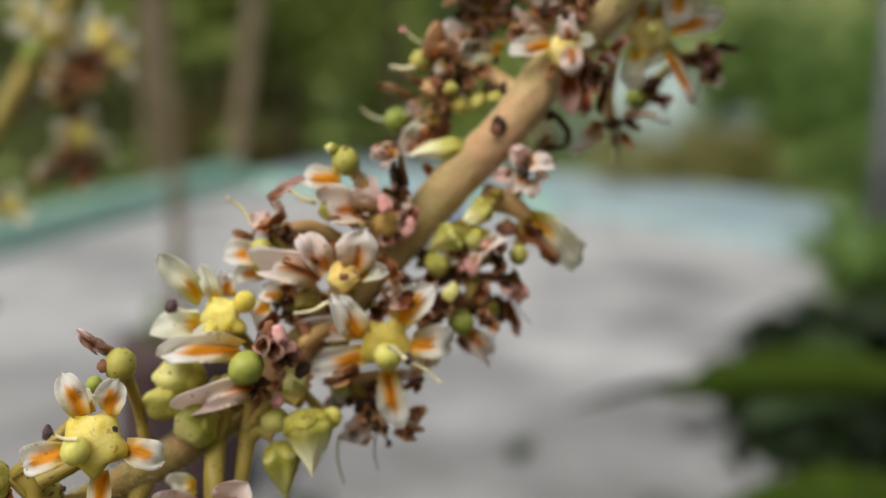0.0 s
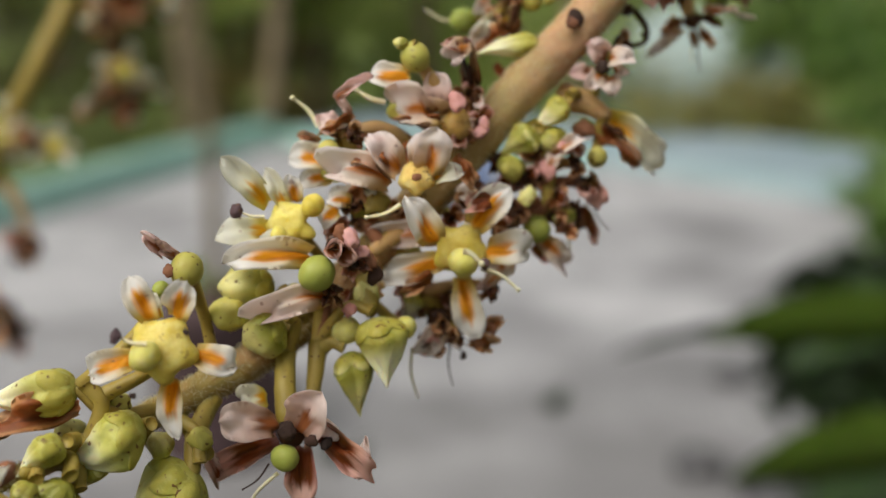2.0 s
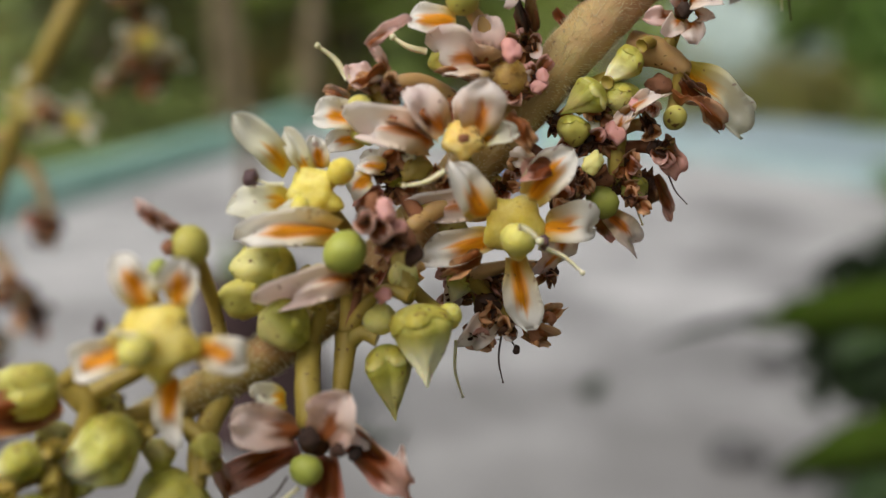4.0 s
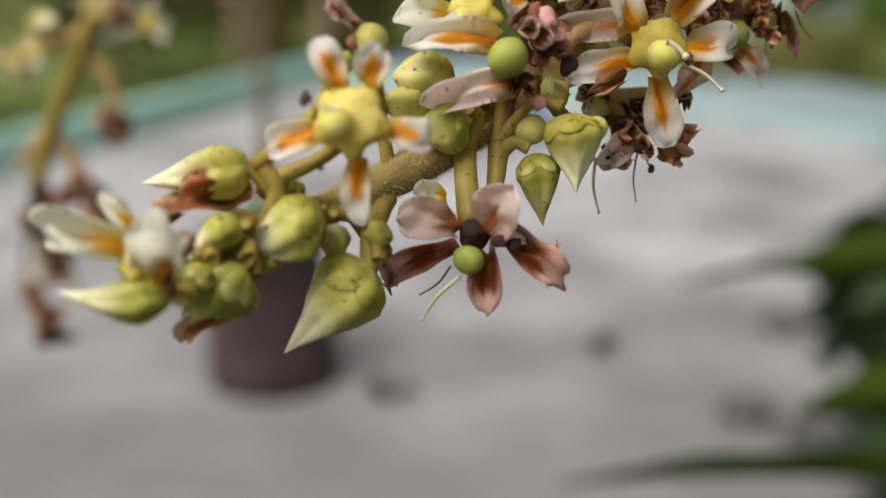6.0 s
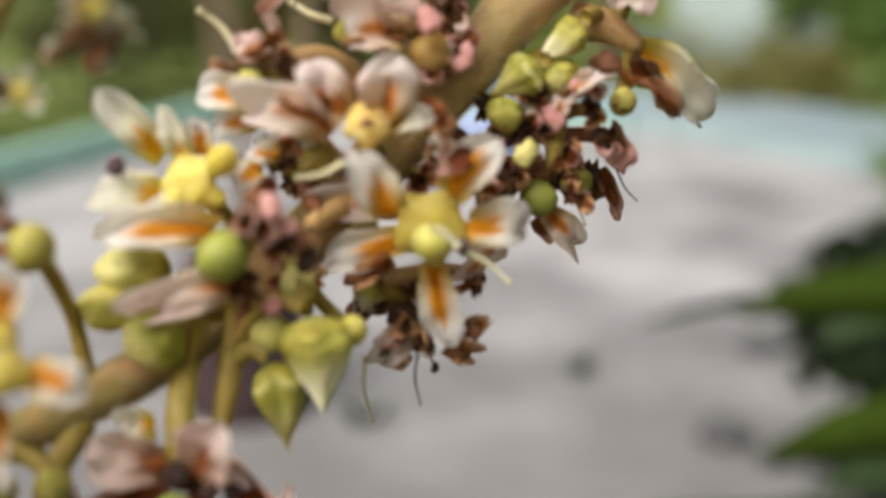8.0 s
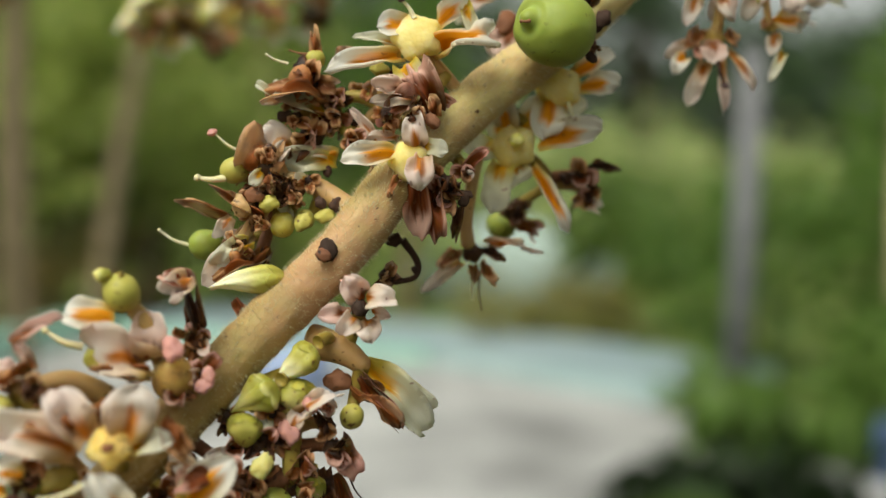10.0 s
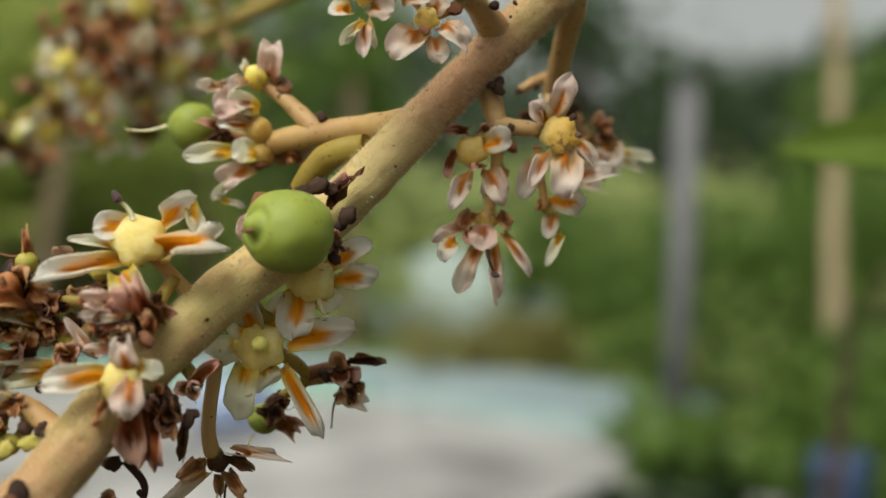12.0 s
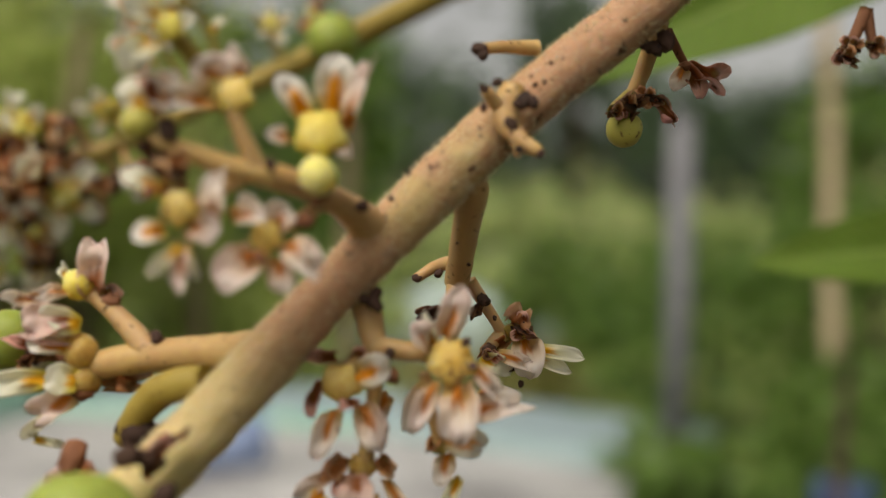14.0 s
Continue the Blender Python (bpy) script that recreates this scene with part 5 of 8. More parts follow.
# ageing pink flower hanging under the stalk
main.stalk([(8.02, 103.50, -7.58, 0.69), (8.26, 101.40, -9.09, 0.70), (8.54, 100.20, -10.66, 0.75)], mat=STALK_GREEN)
main.stalk([(10.03, 104.50, -7.12, 0.67), (9.93, 103.60, -8.66, 0.59), (9.76, 102.80, -10.22, 0.49)], mat=STALK_GREEN)
head = main.flower("rust", 8.82, 100.20, -11.67, (0.14, -0.99, 0.06), 3.38, skip=ALL, ovary=0, style=False, stamens=0, label="pink ageing flower with curled petals and a green ovary")
main.petal(head, "rose", 1, (7.84, 100.10, -11.20), (4.45, 99.40, -10.58), 2.44, (0.09, -0.87, 0.49))
main.petal(head, "rose", 0, (9.22, 99.70, -11.67), (11.14, 98.80, -8.55), 3.25, (0.09, -0.87, 0.49))
main.petal(head, "rust", 1, (7.78, 100.50, -12.32), (3.40, 100.80, -14.81), 2.06, (0.09, -0.87, 0.49))
main.petal(head, "rust", 0, (9.38, 100.10, -12.58), (9.43, 98.80, -16.10), 2.32, (0.09, -0.87, 0.49))
main.petal(head, "rust", 1, (10.65, 100.20, -11.75), (13.63, 99.40, -14.21), 1.81, (0.09, -0.87, 0.49))
main.petal(head, "rose", 2, (13.30, 99.70, -14.48), (13.49, 100.00, -11.99), 0.94, (0.09, -0.87, 0.49))
main.petal(head, "rose", 2, (4.02, 100.10, -15.02), (3.33, 100.40, -12.99), 0.75, (0.09, -0.87, 0.49))
main.petal(head, "cream", 1, (7.10, 101.10, -9.71), (5.61, 100.80, -9.98), 1.56, (0.09, -0.87, 0.49))
main.petal(head, "pink", 1, (9.99, 100.20, -10.78), (11.81, 100.00, -12.08), 1.38, (0.09, -0.87, 0.49))
main.fruitlet(8.54, 98.60, -12.73, (0.09, -0.89, 0.44), 0.91, 0, dry=False, style=False, stem=False)
main.scar(8.79, 98.70, -10.98, (0.09, -0.89, 0.44), 1.08, SCAR)
main.scar(10.25, 98.60, -11.60, (0.09, -0.89, 0.44), 0.74, SCAR)
main.scar(11.11, 98.90, -11.87, (0.09, -0.89, 0.44), 0.69, SCAR)
main.thread(7.52, 98.60, -13.13, (-0.71, 0.00, -0.70), 2.48, SCAR, 0.06)
main.thread(8.14, 98.20, -13.56, (-0.64, 0.00, -0.77), 3.52, STYLE, 0.11)
# green ball, yellow flower and the buds beside the stalk
main.fruitlet(10.58, 101.80, -1.71, (0.09, -0.89, 0.44), 1.22, 0, dry=False, style=False, label="pea-green ovary ball among dry remains")
head = main.flower("yellow", 8.45, 105.00, 0.80, (-0.24, -0.87, 0.43), 4.01, skip=ALL, ovary=0, style=False, stamens=0)
main.petal(head, "cream", 3, (7.08, 105.30, 2.06), (4.14, 104.60, 5.15), 2.03, (0.09, -0.87, 0.49))
main.petal(head, "cream", 3, (8.26, 105.30, 1.61), (6.93, 105.60, 4.38), 1.28, (0.09, -0.87, 0.49))
main.petal(head, "cream", 0, (7.08, 104.90, 0.31), (3.76, 104.20, 0.32), 2.23, (0.09, -0.87, 0.49))
main.petal(head, "white", 1, (8.70, 106.30, 2.00), (8.31, 106.40, 3.76), 1.49, (0.09, -0.87, 0.49))
main.petal(head, "white", 1, (10.04, 103.70, -1.11), (4.86, 102.80, -1.28), 2.16, (0.09, -0.87, 0.49))
main.petal(head, "pink", 1, (10.95, 103.10, -3.64), (6.99, 102.20, -4.68), 1.55, (0.09, -0.87, 0.49))
main.petal(head, "cream", 1, (8.83, 104.30, -0.29), (6.69, 103.80, 0.23), 1.35, (0.09, -0.87, 0.49))
main.fruitlet(10.13, 104.40, 2.14, (0.09, -0.89, 0.44), 0.80, 4, dry=False, style=False, stem=False)
main.fruitlet(7.83, 104.20, 0.17, (0.09, -0.89, 0.44), 0.73, 4, dry=False, style=False, stem=False)
main.thread(7.04, 104.00, 1.54, (-0.98, 0.00, 0.18), 1.53, STYLE, 0.10)
main.scar(5.29, 103.80, 1.95, (0.09, -0.89, 0.44), 0.80, ANTHER)
main.husk(11.74, 103.00, -0.10, (0.09, -1.00, -0.03), 1.86, "dark")
main.husk(12.72, 103.40, -1.33, (0.09, -1.00, -0.03), 1.60, "dark")
main.husk(11.23, 102.90, -3.09, (0.09, -1.00, -0.03), 1.32, "dark")
main.scar(14.04, 103.60, -2.32, (0.09, -0.89, 0.44), 1.07, SCAR)
main.scar(12.74, 102.20, 0.44, (0.09, -0.89, 0.44), 1.15, PINK)
main.scar(13.22, 102.60, -0.54, (0.09, -0.89, 0.44), 0.94, PINK)
main.scar(12.39, 103.00, -4.47, (0.09, -0.89, 0.44), 0.84, PINK)
main.scar(12.09, 102.40, 0.81, (0.09, -0.89, 0.44), 0.94, DRY)
main.scar(13.54, 103.20, -1.13, (0.09, -0.89, 0.44), 1.17, DRY)
main.bud_to((7.42, 104.20, -3.36), (3.70, 103.80, -3.10), 1.47, 0, True)
main.bud_to((5.93, 103.40, -4.75), (3.15, 103.00, -4.60), 1.12, 1, True)
main.bud_to((8.05, 102.60, -4.98), (5.53, 102.20, -6.55), 1.50, 0, True)
# hanging buds under the stalk
main.bud_to((13.89, 103.60, -5.19), (14.90, 103.00, -9.73), 1.65, 0)
main.bud_to((11.95, 103.90, -7.66), (13.10, 103.40, -11.93), 1.26, 1)
main.fruitlet(11.94, 104.40, -6.30, (0.09, -0.89, 0.44), 1.00, 3, dry=False, style=False)
main.fruitlet(15.78, 105.00, -6.32, (0.09, -0.89, 0.44), 0.81, 3, dry=False, style=False)
main.stalk([(13.17, 106.00, -3.18, 0.69), (13.54, 104.40, -4.43, 0.60)], mat=STALK_GREEN)
# large white-orange flower and its pink neighbour
head = main.flower("fresh", 19.48, 107.40, -1.68, (0.19, -0.93, 0.30), 4.73, skip=ALL, ovary=0, style=False, stamens=0, label="open white flower with orange streaks and a yellow disc")
main.petal(head, "white", 0, (20.40, 107.40, -0.11), (22.73, 107.00, 2.90), 2.52, (0.09, -0.87, 0.49))
main.petal(head, "white", 1, (21.11, 107.70, -1.91), (23.91, 108.00, -2.08), 2.10, (0.09, -0.87, 0.49))
main.petal(head, "white", 0, (19.53, 107.40, -3.46), (20.05, 107.20, -7.91), 2.31, (0.09, -0.87, 0.49))
main.petal(head, "white", 0, (18.41, 107.70, -2.44), (14.21, 107.60, -3.93), 2.31, (0.09, -0.87, 0.49))
main.petal(head, "pink", 1, (18.26, 108.70, -1.00), (14.48, 108.60, -1.33), 1.61, (0.09, -0.87, 0.49))
main.fruitlet(19.70, 105.60, -2.00, (0.09, -0.89, 0.44), 1.02, 3, dry=False, style=False, stem=False)
main.thread(20.88, 106.20, -2.60, (0.85, 0.00, -0.52), 2.89, STYLE, 0.14)
main.thread(19.73, 105.00, -1.15, (0.82, 0.00, -0.57), 1.44, STYLE, 0.20)
main.scar(21.15, 105.60, -2.14, (0.09, -0.89, 0.44), 0.66, ANTHER)
head = main.flower("blush", 16.72, 106.00, 3.55, (0.10, -0.84, 0.53), 2.96, skip=ALL, ovary=0, style=False, stamens=0, label="white and pink flower with rust-orange streaks")
main.petal(head, "pink", 0, (15.68, 106.10, 3.92), (13.55, 106.30, 6.24), 2.26, (0.09, -0.87, 0.49))
main.petal(head, "pink", 0, (17.51, 105.90, 3.92), (18.23, 105.80, 6.92), 2.81, (0.09, -0.87, 0.49))
main.petal(head, "pink", 1, (16.71, 107.10, 4.23), (16.59, 107.40, 6.15), 1.30, (0.09, -0.87, 0.49))
main.petal(head, "pink", 1, (15.02, 106.30, 3.24), (11.24, 106.60, 3.92), 1.92, (0.09, -0.87, 0.49))
main.petal(head, "white", 1, (17.82, 105.10, -0.55), (15.89, 104.40, 2.49), 2.67, (0.09, -0.87, 0.49))
main.petal(head, "cream", 1, (17.61, 106.50, 3.33), (19.79, 106.20, 3.80), 1.30, (0.09, -0.87, 0.49))
main.petal(head, "brown", 1, (15.19, 106.80, 3.76), (12.64, 106.60, 4.58), 1.23, (0.09, -0.87, 0.49))
main.scar(16.80, 104.80, 3.82, (0.09, -0.89, 0.44), 0.54, DRY)
main.thread(15.77, 104.80, 2.05, (-0.94, 0.00, -0.34), 2.40, STYLE, 0.14)
main.petal(None, "white", 1, (11.45, 106.30, 1.47), (10.41, 106.20, 0.63), 1.37, (0.09, -0.87, 0.49))
main.petal(None, "white", 1, (12.29, 106.80, 1.91), (10.74, 106.70, 1.94), 1.38, (0.09, -0.87, 0.49))
main.scar(14.01, 107.00, 1.71, (0.09, -0.89, 0.44), 1.46, STALK_GREEN)
main.husk(13.13, 108.00, 3.16, (0.09, -1.00, -0.03), 1.91, "tan")
main.stalk([(16.57, 109.00, -5.05, 0.50), (16.02, 109.60, -3.88, 0.58)], mat=STALK_GREEN)
main.stalk([(15.42, 108.00, -0.53, 0.56), (13.85, 106.40, -1.33, 0.48)], mat=STALK)
main.bud_to((13.16, 108.40, 0.45), (12.67, 108.20, 2.31), 0.92, 0, True)
main.bud_to((5.06, 105.20, -4.09), (4.66, 105.00, -1.94), 1.02, 1, True)
main.bud_to((16.21, 109.00, -2.81), (15.69, 108.80, -1.04), 0.86, 0, True)
main.bud_to((8.94, 104.60, -4.80), (8.50, 104.40, -3.08), 0.81, 1, True)
main.bud_to((13.40, 105.20, -5.00), (12.92, 105.00, -3.13), 0.88, 0, True)
main.petal(None, "rust", 2, (12.29, 106.70, -3.32), (11.39, 107.00, -5.00), 1.03, (0.09, -0.87, 0.49))
main.petal(None, "pink", 2, (14.22, 106.70, -4.39), (12.98, 107.00, -4.10), 1.17, (0.09, -0.87, 0.49))
main.petal(None, "rust", 1, (12.12, 106.70, 0.55), (10.71, 107.00, -0.36), 1.38, (0.09, -0.87, 0.49))
main.petal(None, "brown", 2, (17.68, 106.70, -3.32), (15.97, 107.00, -4.45), 1.38, (0.09, -0.87, 0.49))
main.petal(None, "rust", 1, (21.63, 106.70, 1.86), (19.99, 107.00, 1.32), 1.52, (0.09, -0.87, 0.49))
main.petal(None, "brown", 1, (14.84, 106.70, 4.95), (13.14, 107.00, 4.61), 1.24, (0.09, -0.87, 0.49))
main.petal(None, "brown", 1, (19.20, 106.70, 4.90), (20.28, 107.00, 2.85), 1.38, (0.09, -0.87, 0.49))
# dry remains under the large flower
main.husk(17.85, 108.80, -6.87, (0.09, -1.00, -0.03), 2.12, "dark")
main.husk(17.53, 109.20, -8.29, (-0.12, -0.92, -0.36), 1.75, "old")
main.petal(None, "pink", 1, (18.41, 108.90, -7.45), (16.97, 108.40, -9.03), 1.57, (0.09, -0.87, 0.49))
main.husk(19.11, 108.40, -7.88, (0.09, -1.00, -0.03), 1.44, "old")
main.petal(None, "brown", 2, (20.02, 108.50, -8.28), (21.07, 108.80, -8.92), 0.92, (0.09, -0.87, 0.49))
main.scar(19.60, 108.20, -9.44, (0.09, -0.89, 0.44), 0.46, SCAR)
main.scar(20.70, 108.00, -8.41, (0.09, -0.89, 0.44), 0.80, DRY)
main.thread(19.23, 108.40, -8.26, (0.28, 0.00, -0.96), 1.25, SCAR, 0.06)
main.petal(None, "brown", 2, (21.08, 108.50, -7.53), (22.31, 108.80, -7.11), 0.99, (0.09, -0.87, 0.49))
main.scar(21.58, 108.20, -7.45, (0.09, -0.89, 0.44), 0.69, DRY)
main.thread(16.04, 107.60, -8.63, (0.09, 0.00, -1.00), 3.57, STYLE, 0.10)
main.thread(18.71, 108.60, -8.58, (0.02, 0.00, -1.00), 3.09, SCAR, 0.06)
main.husk(16.06, 110.50, -4.99, (0.09, -1.00, -0.03), 1.88, "dark")
main.husk(17.38, 111.00, -5.86, (0.09, -1.00, -0.03), 1.79, "old")
main.husk(18.47, 110.60, -5.77, (0.09, -1.00, -0.03), 1.68, "dark")
main.husk(15.12, 110.60, -3.51, (0.09, -1.00, -0.03), 1.68, "old")
main.husk(15.71, 110.40, -6.68, (0.09, -1.00, -0.03), 1.48, "dark")
main.husk(19.03, 110.40, -7.05, (0.09, -1.00, -0.03), 1.48, "old")
main.husk(13.12, 108.60, 0.64, (0.09, -1.00, -0.03), 1.63, "old")
main.husk(14.37, 108.80, -0.64, (0.09, -1.00, -0.03), 1.45, "dark")
main.husk(11.92, 107.60, 1.48, (0.09, -1.00, -0.03), 1.33, "dark")
main.husk(19.91, 110.40, 1.45, (0.09, -1.00, -0.03), 1.68, "dark")
main.husk(18.83, 109.80, 0.09, (0.09, -1.00, -0.03), 1.27, "old")
main.husk(22.12, 110.40, -0.91, (0.09, -1.00, -0.03), 1.48, "old")
main.husk(21.68, 110.00, -5.07, (0.09, -1.00, -0.03), 1.28, "old")
main.husk(22.80, 110.60, 0.32, (0.09, -1.00, -0.03), 1.39, "dark")
main.petal(None, "pink", 1, (16.04, 109.90, -5.06), (15.71, 110.20, -7.02), 1.08, (0.09, -0.87, 0.49))
main.petal(None, "brown", 1, (17.15, 110.10, -5.47), (16.41, 110.40, -4.03), 1.09, (0.09, -0.87, 0.49))
main.bud_to((16.39, 109.40, -4.95), (15.69, 109.10, -6.95), 0.79, 0)
main.petal(None, "pink", 1, (22.16, 109.80, -3.92), (21.15, 110.10, -5.09), 0.87, (0.09, -0.87, 0.49))
main.scar(24.15, 110.40, 1.41, (0.09, -0.89, 0.44), 1.18, BUD_GREEN)
main.petal(None, "pink", 1, (20.83, 108.90, 1.44), (19.28, 109.20, 1.94), 1.07, (0.09, -0.87, 0.49))
# crowded cluster beside the stalk
main.stalk([(26.71, 115.40, 7.70, 1.10), (28.31, 114.60, 7.42, 0.92), (29.71, 114.00, 6.58, 0.58)], mat=STALK)
main.stalk([(24.60, 113.40, 6.25, 0.82), (25.63, 112.80, 3.46, 0.65), (25.67, 112.60, 0.19, 0.49)], mat=STALK_GREEN)
main.bud_to((26.89, 113.00, 7.80), (24.66, 112.60, 5.60), 0.98, 0)
main.bud_to((24.76, 112.20, 5.76), (22.36, 111.90, 3.99), 1.05, 1)
main.bud_to((26.00, 113.00, 5.92), (25.78, 112.80, 3.83), 1.07, 0, True)
main.bud_to((23.17, 112.00, 4.06), (22.94, 111.80, 2.14), 0.97, 1, True)
main.bud_to((26.93, 113.20, 0.17), (26.71, 113.00, -1.64), 0.90, 0, True)
main.petal(None, "cream", 1, (29.75, 114.50, 6.53), (33.34, 114.80, 2.26), 2.00, (0.05, -0.88, 0.47))
main.petal(None, "cream", 0, (31.64, 115.30, 5.42), (33.99, 115.60, 3.41), 1.26, (0.05, -0.88, 0.47))
main.petal(None, "rust", 1, (29.50, 113.70, 5.79), (32.02, 113.60, 2.85), 0.82, (0.05, -0.88, 0.47))
main.petal(None, "dark", 1, (29.67, 113.50, 6.02), (31.02, 113.20, 4.70), 0.53, (0.05, -0.88, 0.47))
main.petal(None, "brown", 1, (29.11, 113.70, 5.18), (31.40, 113.60, 3.02), 0.54, (0.05, -0.88, 0.47))
main.fruitlet(29.13, 112.60, 3.73, (0.05, -0.90, 0.43), 0.77, 1, dry=False, style=False)
main.scar(28.31, 114.00, 5.56, (0.05, -0.90, 0.43), 1.34, DRY)
main.petal(None, "pink", 2, (26.22, 112.50, 3.83), (27.84, 111.90, 4.94), 0.89, (0.05, -0.88, 0.47))
main.scar(25.60, 112.00, 3.08, (0.05, -0.90, 0.43), 1.31, PINK)
main.scar(26.76, 111.80, 4.60, (0.05, -0.90, 0.43), 0.85, PINK)
main.petal(None, "pink", 1, (25.61, 112.20, 2.93), (26.21, 112.50, 4.11), 0.97, (0.05, -0.88, 0.47))
main.husk(24.22, 112.80, 2.44, (0.05, -1.00, -0.05), 1.55, "dark")
main.husk(26.28, 112.80, 1.20, (0.05, -1.00, -0.05), 1.66, "old")
main.husk(28.10, 112.80, 1.82, (0.05, -1.00, -0.05), 1.55, "dark")
main.husk(23.42, 112.80, 0.16, (0.05, -1.00, -0.05), 1.77, "dark")
main.husk(25.69, 112.80, -0.47, (0.05, -1.00, -0.05), 1.55, "old")
main.husk(27.84, 112.80, 4.48, (0.05, -1.00, -0.05), 1.21, "pink")
main.husk(22.38, 112.80, 1.82, (0.05, -1.00, -0.05), 1.55, "old")
main.husk(24.61, 112.80, 3.87, (0.05, -1.00, -0.05), 1.43, "tan")
main.husk(27.66, 112.80, 3.25, (0.05, -1.00, -0.05), 1.32, "tan")
main.husk(26.73, 112.80, -1.10, (0.05, -1.00, -0.05), 1.43, "dark")
main.husk(21.96, 112.80, 3.67, (0.05, -1.00, -0.05), 1.32, "tan")
main.fruitlet(24.87, 112.40, -1.36, (0.05, -0.90, 0.43), 1.06, 0, dry=False, style=False)
main.petal(None, "rust", 1, (28.33, 113.30, 2.24), (29.26, 113.00, 0.21), 1.48, (0.05, -0.88, 0.47))
main.petal(None, "rust", 3, (28.27, 114.50, -0.14), (29.42, 114.80, -3.11), 1.08, (0.05, -0.88, 0.47))
main.petal(None, "dark", 1, (27.59, 113.90, 0.39), (27.67, 114.20, -2.00), 1.24, (0.05, -0.88, 0.47))
main.petal(None, "pink", 1, (25.33, 113.30, -2.38), (26.75, 113.60, -4.24), 1.72, (0.05, -0.88, 0.47))
main.petal(None, "rust", 1, (24.72, 113.70, -2.77), (25.80, 114.00, -4.12), 1.48, (0.05, -0.88, 0.47))
main.petal(None, "pink", 1, (22.60, 110.80, -2.37), (22.21, 111.10, -4.74), 1.98, (0.05, -0.88, 0.47))
main.husk(22.80, 111.50, -1.27, (0.05, -1.00, -0.05), 1.41, "dark")
main.thread(29.06, 114.00, -0.05, (0.55, 0.00, -0.84), 2.13, SCAR, 0.05)
main.thread(26.36, 113.00, -2.62, (0.17, 0.00, -0.99), 1.69, STYLE, 0.07)
main.thread(27.08, 113.00, -1.34, (0.20, 0.00, -0.98), 1.60, STYLE, 0.08)
# pink, white and olive remains on the other side of the stalk
main.stalk([(17.67, 112.50, 3.11, 0.81), (14.34, 109.40, 6.28, 0.59), (11.77, 108.00, 6.05, 0.42)], mat=STALK)
main.stalk([(19.30, 113.00, 4.68, 0.82), (18.21, 110.60, 8.49, 0.64), (16.91, 109.80, 10.65, 0.39)], mat=STALK)
main.stalk([(20.51, 114.00, 4.56, 0.66), (20.12, 113.00, 7.91, 0.49), (19.93, 112.60, 9.92, 0.33)], mat=DRY)
main.fruitlet(10.93, 107.20, 5.15, (0.05, -0.90, 0.43), 0.87, 1, dry=False, style=False)
main.petal(None, "white", 0, (11.04, 107.90, 4.45), (8.03, 108.20, 4.65), 2.06, (0.05, -0.88, 0.47))
main.petal(None, "rose", 1, (11.83, 108.10, 6.12), (10.12, 108.40, 7.32), 1.84, (0.05, -0.88, 0.47))
main.husk(12.62, 107.40, 6.19, (0.05, -1.00, -0.05), 1.44, "dark")
main.petal(None, "brown", 2, (12.42, 107.70, 7.22), (10.81, 108.00, 6.25), 1.14, (0.05, -0.88, 0.47))
main.petal(None, "white", 1, (10.87, 108.30, 3.30), (8.83, 108.60, 2.87), 1.54, (0.05, -0.88, 0.47))
main.bud_to((12.10, 108.00, 3.93), (10.17, 107.80, 3.69), 0.77, 1, True)
main.petal(None, "rose", 0, (12.51, 107.90, 7.20), (11.44, 108.20, 8.85), 0.76, (0.05, -0.88, 0.47))
main.petal(None, "rose", 0, (11.38, 107.70, 8.55), (13.87, 108.00, 10.05), 0.91, (0.05, -0.88, 0.47))
main.thread(10.16, 108.00, 6.75, (-0.65, 0.00, 0.76), 2.51, STYLE, 0.16)
main.petal(None, "brown", 1, (10.16, 108.30, 5.64), (8.75, 108.60, 5.92), 0.69, (0.05, -0.88, 0.47))
main.petal(None, "white", 0, (16.26, 109.50, 9.80), (13.51, 109.80, 9.65), 2.03, (0.05, -0.88, 0.47))
main.petal(None, "white", 1, (15.71, 110.10, 9.50), (15.27, 110.40, 8.52), 1.57, (0.05, -0.88, 0.47))
main.fruitlet(16.63, 109.40, 11.13, (0.05, -0.90, 0.43), 1.06, 1, dry=False, style=False)
main.bud_to((16.21, 109.00, 12.00), (15.18, 109.00, 12.20), 0.39, 0, True)
main.thread(14.51, 110.00, 8.09, (-0.91, 0.00, 0.40), 2.13, STYLE, 0.18)
main.bud_to((16.67, 110.00, 7.85), (14.52, 109.80, 7.49), 0.91, 1, True)
main.petal(None, "rose", 0, (18.05, 109.70, 7.40), (17.86, 110.00, 10.07), 2.27, (0.05, -0.88, 0.47))
main.petal(None, "pink", 2, (18.26, 109.30, 7.05), (15.83, 109.60, 7.42), 1.71, (0.05, -0.88, 0.47))
main.petal(None, "brown", 2, (18.07, 109.10, 6.69), (15.72, 109.40, 6.67), 1.16, (0.05, -0.88, 0.47))
main.scar(19.36, 109.00, 8.14, (0.05, -0.90, 0.43), 1.13, PINK)
main.fruitlet(19.22, 110.60, 6.30, (0.05, -0.90, 0.43), 1.27, 5, dry=False, style=False)
main.husk(20.76, 111.00, 6.49, (0.05, -1.00, -0.05), 1.40, "old")
main.husk(20.14, 112.00, 8.38, (0.05, -1.00, -0.05), 1.31, "old")
main.scar(20.97, 110.00, 6.00, (0.05, -0.90, 0.43), 0.89, PINK)
main.scar(21.16, 110.20, 6.57, (0.05, -0.90, 0.43), 0.77, PINK)
